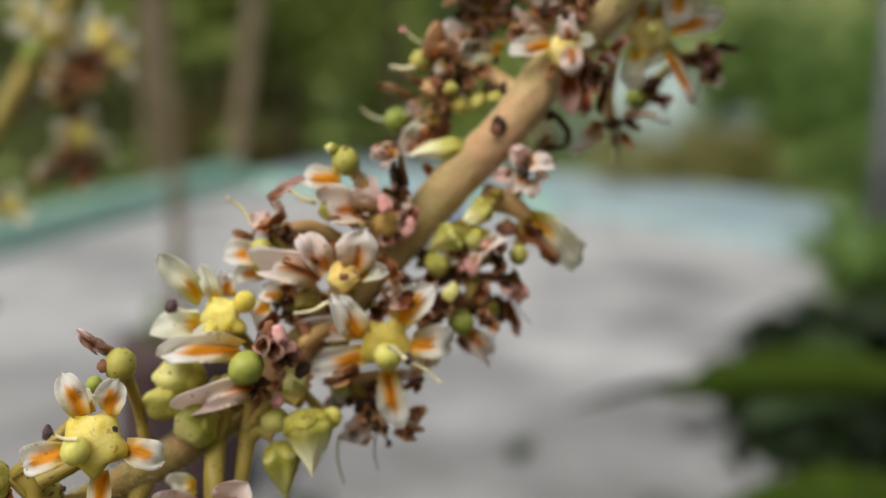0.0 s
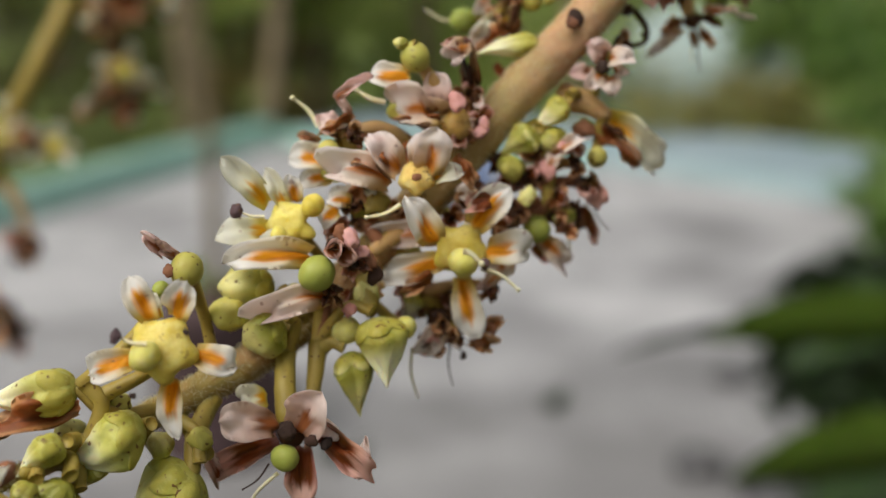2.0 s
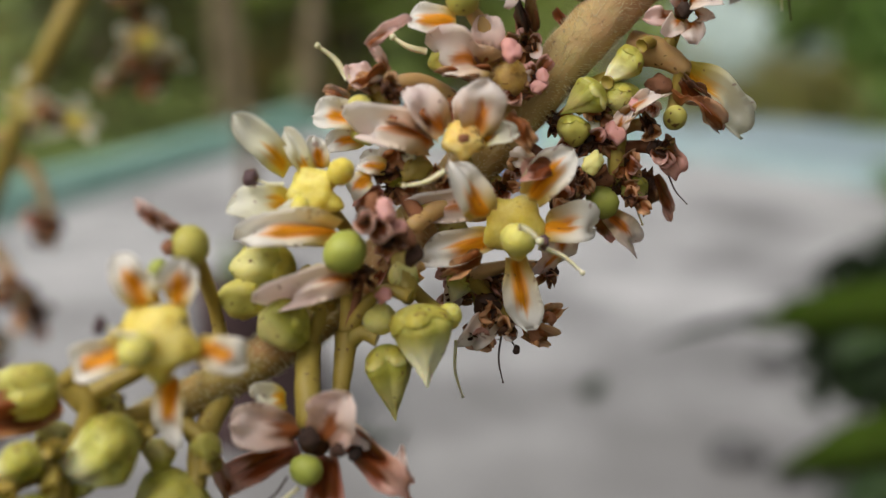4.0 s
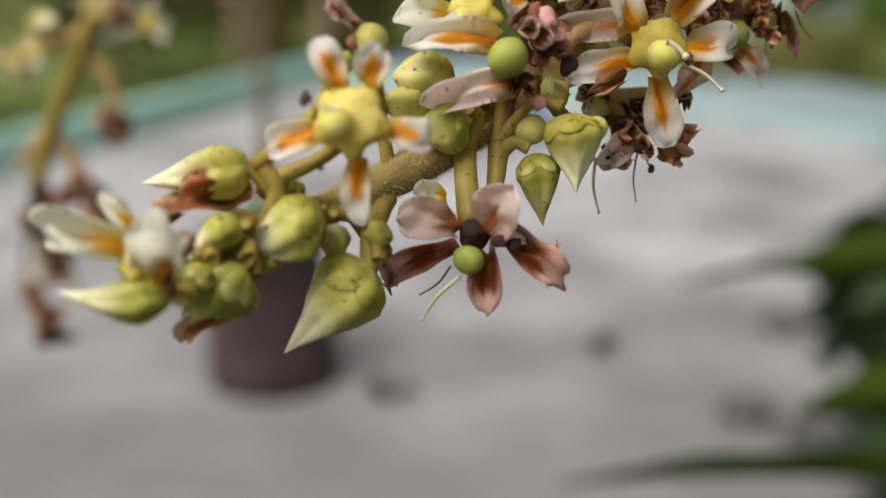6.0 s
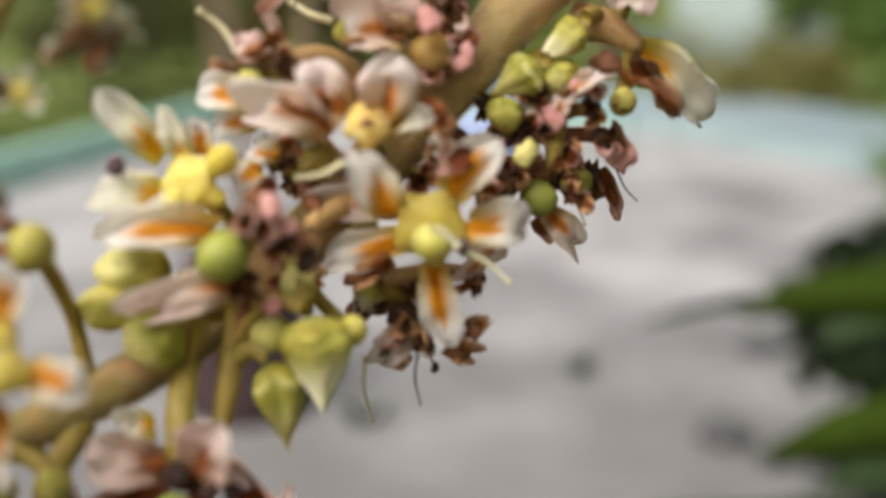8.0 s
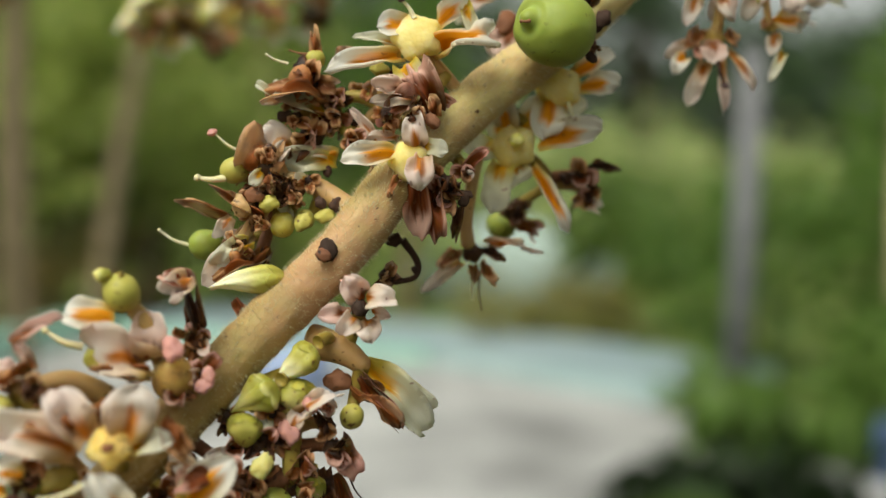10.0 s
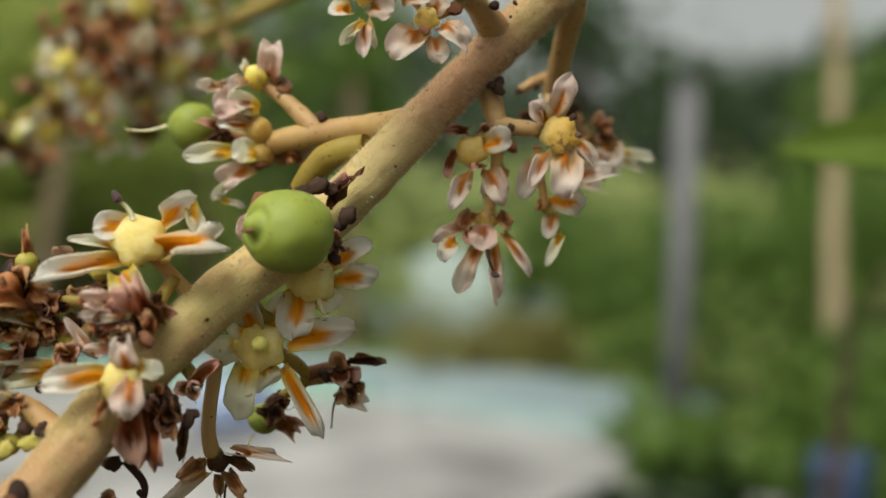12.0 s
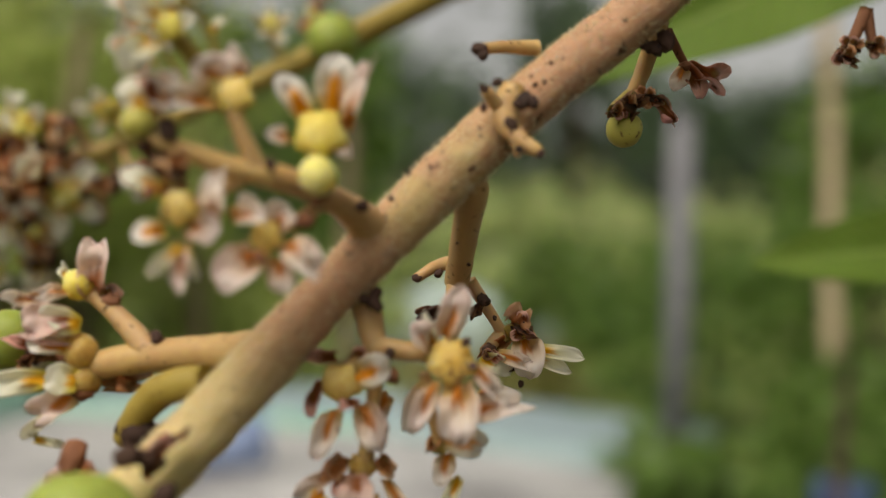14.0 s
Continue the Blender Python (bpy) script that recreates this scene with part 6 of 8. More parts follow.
main.husk(19.58, 110.40, 5.57, (0.05, -1.00, -0.05), 1.28, "dark")
main.petal(None, "brown", 1, (16.18, 108.30, 5.62), (15.74, 108.60, 4.23), 1.08, (0.05, -0.88, 0.47))
main.petal(None, "white", 1, (13.94, 109.30, 5.52), (14.32, 109.60, 6.26), 1.01, (0.05, -0.88, 0.47))
main.petal(None, "white", 1, (12.62, 107.90, 1.20), (10.76, 108.20, 2.14), 1.68, (0.05, -0.88, 0.47))
main.petal(None, "white", 1, (12.41, 108.10, 1.37), (12.60, 108.40, 2.70), 1.38, (0.05, -0.88, 0.47))
main.scar(13.24, 107.80, 1.81, (0.05, -0.90, 0.43), 1.36, SCAR)
main.scar(13.95, 109.00, 4.38, (0.05, -0.90, 0.43), 1.00, DRY)
main.husk(15.46, 109.00, 0.81, (0.05, -1.00, -0.05), 1.26, "old")
main.scar(20.18, 110.00, 1.65, (0.05, -0.90, 0.43), 1.40, SCAR)
main.scar(20.98, 110.00, 1.05, (0.05, -0.90, 0.43), 1.02, DRY)
main.petal(None, "rust", 2, (20.28, 110.90, 11.59), (18.64, 111.20, 11.88), 1.61, (0.00, -0.90, 0.43))
main.petal(None, "pink", 2, (20.09, 110.70, 11.93), (19.25, 111.00, 10.96), 1.37, (0.00, -0.90, 0.43))
main.petal(None, "dark", 2, (20.61, 112.30, 7.68), (19.98, 112.60, 10.15), 0.90, (0.00, -0.90, 0.43))
main.husk(20.63, 112.00, 8.35, (0.01, -1.00, -0.09), 1.22, "old")
# side branches of the upper length
main.stalk([(49.72, 123.20, 34.31, 0.98), (47.73, 125.00, 33.90, 1.01), (45.79, 126.40, 33.79, 0.89), (43.12, 127.80, 33.44, 0.84), (40.73, 129.00, 32.94, 0.78), (39.62, 129.60, 32.58, 0.50)], mat=STALK)
main.stalk([(43.29, 127.60, 33.71, 0.70), (41.89, 128.40, 35.19, 0.57), (40.67, 129.00, 36.23, 0.46), (39.80, 129.20, 36.80, 0.39)], mat=STALK)
main.stalk([(46.40, 124.20, 32.55, 0.86), (44.32, 125.60, 32.05, 0.88), (43.02, 126.60, 30.87, 0.83), (42.04, 127.40, 29.32, 0.63)], mat=STALK_GREEN)
main.stalk([(53.20, 124.40, 38.15, 0.87), (54.18, 125.20, 37.11, 0.88), (54.63, 124.80, 35.40, 0.74), (54.91, 124.40, 34.03, 0.67)], mat=STALK)
main.stalk([(54.73, 124.40, 34.26, 0.60), (56.03, 124.00, 34.08, 0.56), (57.28, 123.40, 33.95, 0.46)], mat=STALK)
main.stalk([(54.91, 124.40, 34.03, 0.50), (54.86, 124.40, 31.84, 0.40), (54.43, 124.40, 28.45, 0.40)], mat=STALK)
main.stalk([(54.57, 124.40, 33.85, 0.47), (53.57, 124.40, 33.14, 0.40)], mat=STALK)
main.stalk([(57.35, 123.60, 32.90, 0.30), (57.81, 124.20, 30.91, 0.27), (58.25, 124.40, 29.05, 0.27)], mat=STALK)
main.stalk([(59.63, 125.40, 44.13, 0.85), (60.30, 126.20, 42.68, 0.92), (60.43, 128.40, 40.78, 0.83), (60.49, 130.40, 38.89, 0.79), (60.56, 132.00, 37.23, 0.74)], mat=STALK)
main.stalk([(61.29, 132.00, 37.41, 0.44), (62.36, 132.20, 35.88, 0.37), (63.48, 132.40, 34.16, 0.34)], mat=STALK)
main.stalk([(60.37, 131.60, 38.51, 0.47), (59.50, 133.00, 38.25, 0.38), (58.31, 133.20, 37.54, 0.31)], mat=STALK)
main.stalk([(60.55, 132.00, 37.57, 0.60), (59.96, 131.00, 35.88, 0.40), (59.57, 130.00, 34.90, 0.33)], mat=STALK)
main.stalk([(55.91, 125.00, 39.53, 0.90), (54.46, 124.20, 40.47, 1.01), (52.98, 122.40, 41.43, 0.75), (50.88, 119.80, 42.21, 0.60), (49.13, 118.60, 42.67, 0.64)], mat=STALK)
main.stalk([(49.39, 118.60, 42.58, 0.59), (47.58, 118.20, 42.92, 0.53), (45.29, 118.00, 43.73, 0.45), (43.79, 118.00, 44.18, 0.37)], mat=STALK)
main.stalk([(49.00, 118.60, 42.49, 0.53), (48.28, 118.20, 43.99, 0.42), (47.68, 118.00, 45.49, 0.37)], mat=STALK)
main.stalk([(50.74, 119.60, 41.97, 0.38), (51.22, 118.60, 42.82, 0.32), (51.62, 118.80, 43.79, 0.32)], mat=STALK)
main.stalk([(51.90, 121.00, 41.43, 0.39), (50.23, 119.60, 40.34, 0.33), (48.90, 118.80, 39.99, 0.24)], mat=STALK)
main.stalk([(48.09, 118.40, 42.44, 0.35), (46.58, 118.20, 41.46, 0.29), (45.58, 118.00, 41.03, 0.24)], mat=STALK)
main.stalk([(62.18, 125.00, 47.84, 0.72), (61.55, 124.00, 46.14, 0.65), (62.21, 123.20, 44.94, 0.52), (62.89, 122.60, 44.42, 0.37)], mat=STALK)
main.stalk([(61.40, 124.20, 46.62, 0.41), (60.52, 123.60, 47.44, 0.35)], mat=STALK)
main.stalk([(62.08, 123.30, 45.01, 0.32), (62.02, 123.00, 44.23, 0.23)], mat=STALK)
main.stalk([(63.91, 126.60, 50.41, 0.46), (61.95, 125.80, 50.24, 0.36), (60.44, 125.20, 49.98, 0.33)], mat=STALK)
main.stalk([(71.80, 128.60, 52.70, 0.54), (71.41, 130.00, 50.29, 0.49), (70.83, 130.60, 48.50, 0.43)], mat=STALK)
main.stalk([(72.42, 129.00, 52.16, 0.29), (73.53, 130.00, 51.07, 0.26), (74.17, 130.40, 50.32, 0.23)], mat=DRY)
main.stalk([(87.98, 134.00, 55.17, 0.45), (87.09, 134.00, 53.26, 0.38), (86.42, 134.00, 52.30, 0.31)], mat=DRY)
main.stalk([(87.98, 134.00, 55.17, 0.42), (88.43, 134.00, 52.95, 0.31)], mat=DRY)
main.stalk([(30.62, 116.90, 16.06, 0.85), (29.03, 117.80, 15.68, 0.75), (27.03, 118.90, 16.87, 0.62), (24.66, 119.60, 17.59, 0.40)], mat=STALK)
main.stalk([(32.72, 119.50, 20.97, 0.59), (29.79, 120.40, 22.74, 0.45), (27.24, 120.80, 22.33, 0.34)], mat=STALK_GREEN)
main.stalk([(37.19, 120.60, 21.77, 0.52), (34.88, 119.80, 24.30, 0.41), (33.38, 119.20, 25.87, 0.33)], mat=STALK)
main.stalk([(38.81, 122.00, 22.93, 0.61), (40.44, 122.60, 21.81, 0.46), (42.79, 122.80, 23.01, 0.35)], mat=STALK_GREEN)
main.stalk([(37.30, 121.40, 19.13, 0.45), (36.86, 122.40, 15.24, 0.46), (37.05, 122.90, 13.44, 0.50)], mat=STALK)
main.stalk([(39.30, 122.60, 20.64, 0.46), (42.83, 125.00, 17.85, 0.40), (40.76, 127.60, 15.61, 0.33)], mat=STALK_GREEN)
# big green fruit and the flower behind it
main.fruitlet(41.37, 117.00, 27.15, (-0.22, -0.95, -0.20), 2.58, 2, label="green pea-sized mango fruit with a dry tip", name="fruit", dry=False, style=False, beak=(-0.81, -0.57, 0.14))
main.thread(39.39, 114.90, 27.22, (-1.00, 0.00, -0.09), 0.55, DRY, 0.10)
main.scar(43.09, 119.00, 29.84, (-0.12, -0.96, 0.26), 1.00, SCAR)
main.scar(44.80, 118.60, 28.11, (-0.12, -0.96, 0.26), 1.05, SCAR)
main.scar(44.08, 118.40, 25.61, (-0.12, -0.96, 0.26), 0.70, SCAR)
main.scar(43.80, 119.40, 29.68, (-0.12, -0.96, 0.26), 0.83, SCAR)
main.scar(44.48, 118.80, 27.57, (-0.12, -0.96, 0.26), 0.70, SCAR)
main.petal(None, "dark", 2, (43.91, 119.90, 28.93), (45.55, 120.20, 30.56), 1.10, (-0.12, -0.95, 0.30))
main.petal(None, "rust", 1, (43.76, 120.10, 28.57), (44.91, 120.40, 30.30), 0.88, (-0.12, -0.95, 0.30))
main.husk(44.13, 118.80, 26.47, (-0.11, -0.97, -0.23), 0.88, "dark")
head = main.flower("star", 42.97, 122.60, 23.98, (-0.07, -0.98, 0.16), 3.72, skip=ALL, ovary=0, style=False, stamens=0)
main.petal(head, "white", 0, (43.94, 122.90, 24.78), (46.72, 122.80, 26.50), 1.68, (-0.12, -0.95, 0.30))
main.petal(head, "white", 1, (44.35, 122.90, 24.01), (47.01, 122.80, 24.33), 1.68, (-0.12, -0.95, 0.30))
main.petal(head, "white", 1, (42.42, 122.50, 23.39), (41.83, 121.80, 20.62), 2.53, (-0.12, -0.95, 0.30))
main.petal(head, "cream", 0, (43.32, 123.20, 23.22), (44.61, 123.00, 22.27), 1.91, (-0.12, -0.95, 0.30))
main.petal(head, "white", 1, (41.89, 122.70, 24.38), (39.12, 122.20, 24.23), 1.61, (-0.12, -0.95, 0.30))
main.petal(head, "white", 1, (42.37, 122.90, 24.93), (40.40, 122.80, 25.46), 1.38, (-0.12, -0.95, 0.30))
main.thread(43.37, 121.60, 23.01, (0.42, 0.00, -0.91), 1.25, STYLE, 0.12)
main.scar(43.98, 121.60, 21.58, (-0.12, -0.96, 0.26), 0.55, ANTHER)
main.petal(None, "rose", 1, (40.52, 125.80, 28.26), (39.08, 125.90, 26.16), 2.47, (-0.12, -0.95, 0.30))
main.scar(39.69, 125.60, 28.54, (-0.12, -0.96, 0.26), 1.41, DRY)
head = main.flower("star", 39.87, 122.40, 19.96, (-0.12, -0.99, 0.06), 3.92, skip=ALL, ovary=0, style=False, stamens=0)
main.petal(head, "white", 1, (39.48, 122.50, 20.84), (38.71, 121.80, 23.38), 1.76, (-0.12, -0.95, 0.30))
main.petal(head, "cream", 1, (38.86, 122.70, 19.94), (37.20, 122.60, 19.15), 1.53, (-0.12, -0.95, 0.30))
main.petal(head, "white", 1, (41.62, 122.40, 20.10), (45.58, 121.60, 21.14), 1.98, (-0.12, -0.95, 0.30))
main.petal(head, "cream", 0, (39.29, 122.50, 20.64), (37.88, 122.00, 21.77), 1.68, (-0.12, -0.95, 0.30))
main.petal(head, "cream", 0, (40.46, 122.60, 21.04), (41.90, 122.60, 22.99), 1.91, (-0.12, -0.95, 0.30))
main.petal(head, "cream", 1, (39.24, 122.50, 18.91), (38.54, 122.60, 15.46), 2.21, (-0.12, -0.95, 0.30))
main.petal(head, "white", 3, (41.29, 122.70, 18.74), (43.88, 122.60, 14.33), 1.30, (-0.12, -0.95, 0.30))
main.petal(head, "cream", 1, (40.12, 122.70, 18.72), (40.52, 122.60, 17.57), 1.68, (-0.12, -0.95, 0.30))
main.fruitlet(39.87, 120.80, 20.31, (-0.12, -0.96, 0.26), 0.52, 3, dry=False, style=False, stem=False)
main.scar(43.95, 123.60, 21.01, (-0.12, -0.96, 0.26), 1.25, BUD)
main.husk(45.06, 125.00, 18.07, (-0.11, -0.97, -0.23), 1.92, "dark")
main.petal(None, "dark", 2, (45.43, 124.90, 18.77), (47.41, 125.20, 18.61), 0.71, (-0.12, -0.95, 0.30))
main.husk(45.97, 125.40, 17.05, (-0.11, -0.97, -0.23), 1.39, "old")
main.petal(None, "pink", 2, (45.36, 125.30, 16.24), (46.45, 125.60, 15.90), 0.95, (-0.12, -0.95, 0.30))
main.fruitlet(40.25, 128.40, 14.41, (-0.12, -0.96, 0.26), 1.11, 2, dry=True, style=False)
main.husk(41.05, 126.60, 15.78, (-0.11, -0.97, -0.23), 1.74, "dark")
main.petal(None, "rust", 2, (41.03, 126.30, 14.90), (41.99, 126.60, 14.06), 0.96, (-0.12, -0.95, 0.30))
main.thread(39.60, 128.00, 13.49, (-0.30, 0.00, -0.95), 1.97, STYLE, 0.07)
main.thread(45.11, 125.20, 17.05, (-0.21, 0.00, -0.98), 2.69, SCAR, 0.07)
main.scar(27.39, 117.60, 15.19, (-0.12, -0.96, 0.26), 0.98, OVARY_YELLOW)
main.scar(26.07, 117.60, 14.79, (-0.12, -0.96, 0.26), 1.04, OVARY_YELLOW)
main.scar(22.27, 117.60, 15.65, (-0.12, -0.96, 0.26), 1.15, STALK)
main.scar(23.02, 117.60, 16.36, (-0.12, -0.96, 0.26), 0.92, DRY)
main.scar(23.99, 117.60, 15.88, (-0.12, -0.96, 0.26), 0.98, OVARY_YELLOW)
main.scar(28.09, 117.60, 15.91, (-0.12, -0.96, 0.26), 0.81, SCAR)
main.scar(27.11, 117.60, 15.97, (-0.12, -0.96, 0.26), 0.69, SCAR)
main.husk(23.75, 118.20, 18.02, (-0.11, -0.97, -0.23), 1.46, "tan")
main.husk(24.69, 118.20, 16.90, (-0.11, -0.97, -0.23), 1.36, "old")
main.husk(23.24, 118.20, 14.82, (-0.11, -0.97, -0.23), 1.26, "tan")
main.husk(22.20, 118.20, 13.39, (-0.11, -0.97, -0.23), 1.17, "tan")
main.husk(25.49, 118.20, 16.33, (-0.11, -0.97, -0.23), 1.17, "dark")
main.husk(23.91, 118.20, 19.09, (-0.11, -0.97, -0.23), 1.17, "tan")
main.petal(None, "brown", 2, (23.38, 118.50, 14.97), (20.90, 118.80, 16.35), 0.86, (-0.12, -0.95, 0.30))
main.petal(None, "cream", 2, (22.88, 118.30, 13.38), (20.83, 118.60, 11.91), 1.22, (-0.12, -0.95, 0.30))
main.petal(None, "brown", 2, (23.74, 118.40, 12.83), (21.79, 118.70, 11.46), 0.93, (-0.12, -0.95, 0.30))
# open star flower over the withered ones
head = main.flower("star", 33.00, 118.80, 26.45, (-0.16, -0.91, 0.39), 3.93, skip=ALL, ovary=0, style=False, stamens=0, label="open white flower with orange streaks and a pale disc")
main.petal(head, "white", 3, (32.12, 119.10, 25.30), (27.28, 118.60, 23.96), 1.45, (-0.12, -0.95, 0.30))
main.petal(head, "white", 0, (32.46, 119.30, 27.19), (30.42, 118.80, 27.03), 1.89, (-0.12, -0.95, 0.30))
main.petal(head, "white", 1, (34.08, 119.10, 27.07), (36.11, 118.50, 29.01), 1.38, (-0.12, -0.95, 0.30))
main.petal(head, "cream", 0, (35.83, 118.50, 28.72), (36.51, 118.60, 26.60), 1.09, (-0.12, -0.95, 0.30))
main.petal(head, "white", 2, (34.10, 119.10, 25.78), (37.17, 118.60, 26.29), 1.45, (-0.12, -0.95, 0.30))
main.petal(head, "cream", 1, (32.12, 118.30, 24.73), (33.09, 117.60, 22.50), 2.25, (-0.12, -0.95, 0.30))
main.petal(head, "cream", 1, (31.94, 119.70, 25.86), (29.06, 119.60, 26.40), 0.73, (-0.12, -0.95, 0.30))
main.thread(32.73, 118.40, 27.59, (-0.60, 0.00, 0.80), 1.39, STYLE, 0.14)
main.scar(31.79, 118.30, 28.86, (-0.12, -0.96, 0.26), 0.58, ANTHER)
main.scar(30.69, 119.80, 24.50, (-0.12, -0.96, 0.26), 1.07, OVARY_YELLOW)
main.husk(26.34, 120.60, 23.59, (-0.11, -0.97, -0.23), 2.21, "tan")
main.fruitlet(26.61, 120.20, 25.00, (-0.12, -0.96, 0.26), 0.67, 1, dry=False, style=False, stem=False)
main.husk(28.32, 121.00, 22.72, (-0.11, -0.97, -0.23), 1.72, "dark")
main.husk(30.14, 121.00, 23.20, (-0.11, -0.97, -0.23), 1.42, "old")
main.petal(None, "brown", 2, (27.94, 120.90, 24.92), (29.02, 121.20, 25.50), 1.12, (-0.12, -0.95, 0.30))
main.petal(None, "brown", 2, (26.85, 120.90, 24.53), (26.53, 121.20, 26.44), 0.89, (-0.12, -0.95, 0.30))
main.petal(None, "dark", 2, (29.05, 121.30, 22.00), (29.05, 121.60, 20.88), 1.12, (-0.12, -0.95, 0.30))
main.thread(24.91, 120.40, 24.72, (-0.94, 0.00, 0.35), 1.45, STYLE, 0.09)
main.thread(26.34, 120.40, 25.37, (-0.99, 0.00, 0.14), 1.34, DRY, 0.08)
main.petal(None, "brown", 2, (27.98, 120.30, 23.07), (25.08, 120.60, 22.66), 1.48, (-0.12, -0.95, 0.30))
main.petal(None, "pink", 2, (26.53, 120.30, 24.32), (25.26, 120.60, 23.21), 1.33, (-0.12, -0.95, 0.30))
main.petal(None, "cream", 1, (27.32, 120.70, 21.60), (24.12, 120.20, 22.64), 1.34, (-0.12, -0.95, 0.30))
main.petal(None, "cream", 3, (24.38, 120.50, 22.46), (22.91, 120.80, 23.35), 0.56, (-0.12, -0.95, 0.30))
main.petal(None, "cream", 3, (24.31, 120.40, 22.57), (24.10, 120.70, 23.73), 0.48, (-0.12, -0.95, 0.30))
main.husk(26.54, 120.60, 20.20, (-0.11, -0.97, -0.23), 2.11, "dark")
main.husk(27.60, 121.00, 21.05, (-0.11, -0.97, -0.23), 1.52, "dark")
main.scar(24.78, 120.00, 21.38, (-0.12, -0.96, 0.26), 0.83, SCAR)
main.petal(None, "pink", 1, (25.14, 120.10, 19.21), (23.61, 120.40, 20.88), 1.92, (-0.12, -0.95, 0.30))
main.petal(None, "pink", 1, (24.13, 120.20, 18.93), (22.53, 120.50, 19.05), 1.11, (-0.12, -0.95, 0.30))
main.petal(None, "cream", 1, (28.08, 120.50, 18.60), (24.91, 120.80, 17.81), 1.33, (-0.12, -0.95, 0.30))
main.petal(None, "white", 1, (28.19, 120.30, 19.05), (25.64, 120.60, 18.94), 1.11, (-0.12, -0.95, 0.30))
main.scar(27.54, 119.80, 17.94, (-0.12, -0.96, 0.26), 0.59, SCAR)
main.scar(28.71, 120.80, 20.70, (-0.12, -0.96, 0.26), 1.08, OVARY_YELLOW)
main.petal(None, "pink", 1, (30.74, 119.30, 19.78), (28.88, 119.60, 21.92), 0.80, (-0.12, -0.95, 0.30))
main.petal(None, "pink", 1, (31.93, 119.10, 20.17), (30.13, 119.40, 19.84), 0.73, (-0.12, -0.95, 0.30))
main.scar(30.73, 119.20, 21.13, (-0.12, -0.96, 0.26), 0.59, PINK)
main.petal(None, "pink", 2, (32.82, 116.80, 22.35), (30.21, 117.10, 22.09), 1.19, (-0.12, -0.95, 0.30))
main.petal(None, "rose", 2, (32.64, 116.90, 22.76), (30.55, 117.20, 23.08), 0.91, (-0.12, -0.95, 0.30))
main.petal(None, "rust", 2, (34.14, 117.00, 21.56), (32.99, 117.30, 23.66), 1.27, (-0.12, -0.95, 0.30))
main.petal(None, "rust", 1, (33.54, 117.20, 21.90), (31.77, 117.50, 23.63), 0.99, (-0.12, -0.95, 0.30))
main.husk(32.83, 116.70, 21.54, (-0.11, -0.97, -0.23), 1.62, "dark")
main.petal(None, "brown", 1, (34.03, 116.20, 21.39), (33.61, 116.50, 22.61), 0.91, (-0.12, -0.95, 0.30))
main.scar(33.75, 115.90, 21.11, (-0.12, -0.96, 0.26), 0.84, DRY)
main.petal(None, "rust", 1, (31.26, 116.60, 21.69), (32.64, 116.90, 22.76), 1.40, (-0.12, -0.95, 0.30))
head = main.flower("star", 32.40, 116.20, 18.65, (-0.21, -0.97, 0.06), 3.02, skip=ALL, ovary=0, style=False, stamens=0)
main.petal(head, "white", 0, (31.63, 116.30, 19.20), (28.29, 115.80, 18.42), 1.75, (-0.12, -0.95, 0.30))
main.petal(head, "pink", 1, (32.84, 116.20, 19.46), (32.57, 115.80, 21.20), 1.40, (-0.12, -0.95, 0.30))
main.petal(head, "cream", 1, (33.19, 116.20, 19.57), (34.73, 115.70, 19.26), 1.26, (-0.12, -0.95, 0.30))
main.petal(head, "pink", 1, (33.01, 115.70, 19.03), (33.19, 115.00, 17.00), 1.68, (-0.12, -0.95, 0.30))
main.petal(head, "brown", 1, (31.92, 116.10, 17.81), (31.25, 115.60, 16.59), 0.49, (-0.12, -0.95, 0.30))
main.husk(34.86, 117.50, 17.29, (-0.11, -0.97, -0.23), 1.73, "dark")
main.scar(35.93, 117.30, 16.42, (-0.12, -0.96, 0.26), 0.80, SCAR)
main.petal(None, "rust", 1, (35.96, 118.20, 18.16), (37.60, 118.50, 19.54), 0.93, (-0.12, -0.95, 0.30))
main.husk(31.26, 118.60, 21.68, (-0.11, -0.97, -0.23), 1.47, "old")
main.husk(34.09, 118.00, 22.80, (-0.11, -0.97, -0.23), 1.26, "old")
main.husk(29.12, 119.60, 19.82, (-0.11, -0.97, -0.23), 1.49, "old")
main.husk(30.58, 118.60, 18.44, (-0.11, -0.97, -0.23), 1.27, "tan")
main.husk(27.99, 120.40, 21.61, (-0.11, -0.97, -0.23), 1.30, "old")
main.husk(25.47, 120.40, 21.21, (-0.11, -0.97, -0.23), 1.30, "tan")
main.husk(25.44, 120.60, 22.66, (-0.11, -0.97, -0.23), 1.21, "old")
main.husk(31.24, 119.80, 23.86, (-0.11, -0.97, -0.23), 1.19, "tan")
main.husk(36.35, 118.60, 18.14, (-0.11, -0.97, -0.23), 1.27, "rust")
main.husk(34.14, 117.60, 17.81, (-0.11, -0.97, -0.23), 1.25, "rust")
main.husk(24.90, 119.00, 16.19, (-0.11, -0.97, -0.23), 1.28, "tan")
main.husk(23.19, 118.60, 15.49, (-0.11, -0.97, -0.23), 1.17, "old")
main.husk(26.32, 118.80, 17.30, (-0.11, -0.97, -0.23), 1.08, "tan")
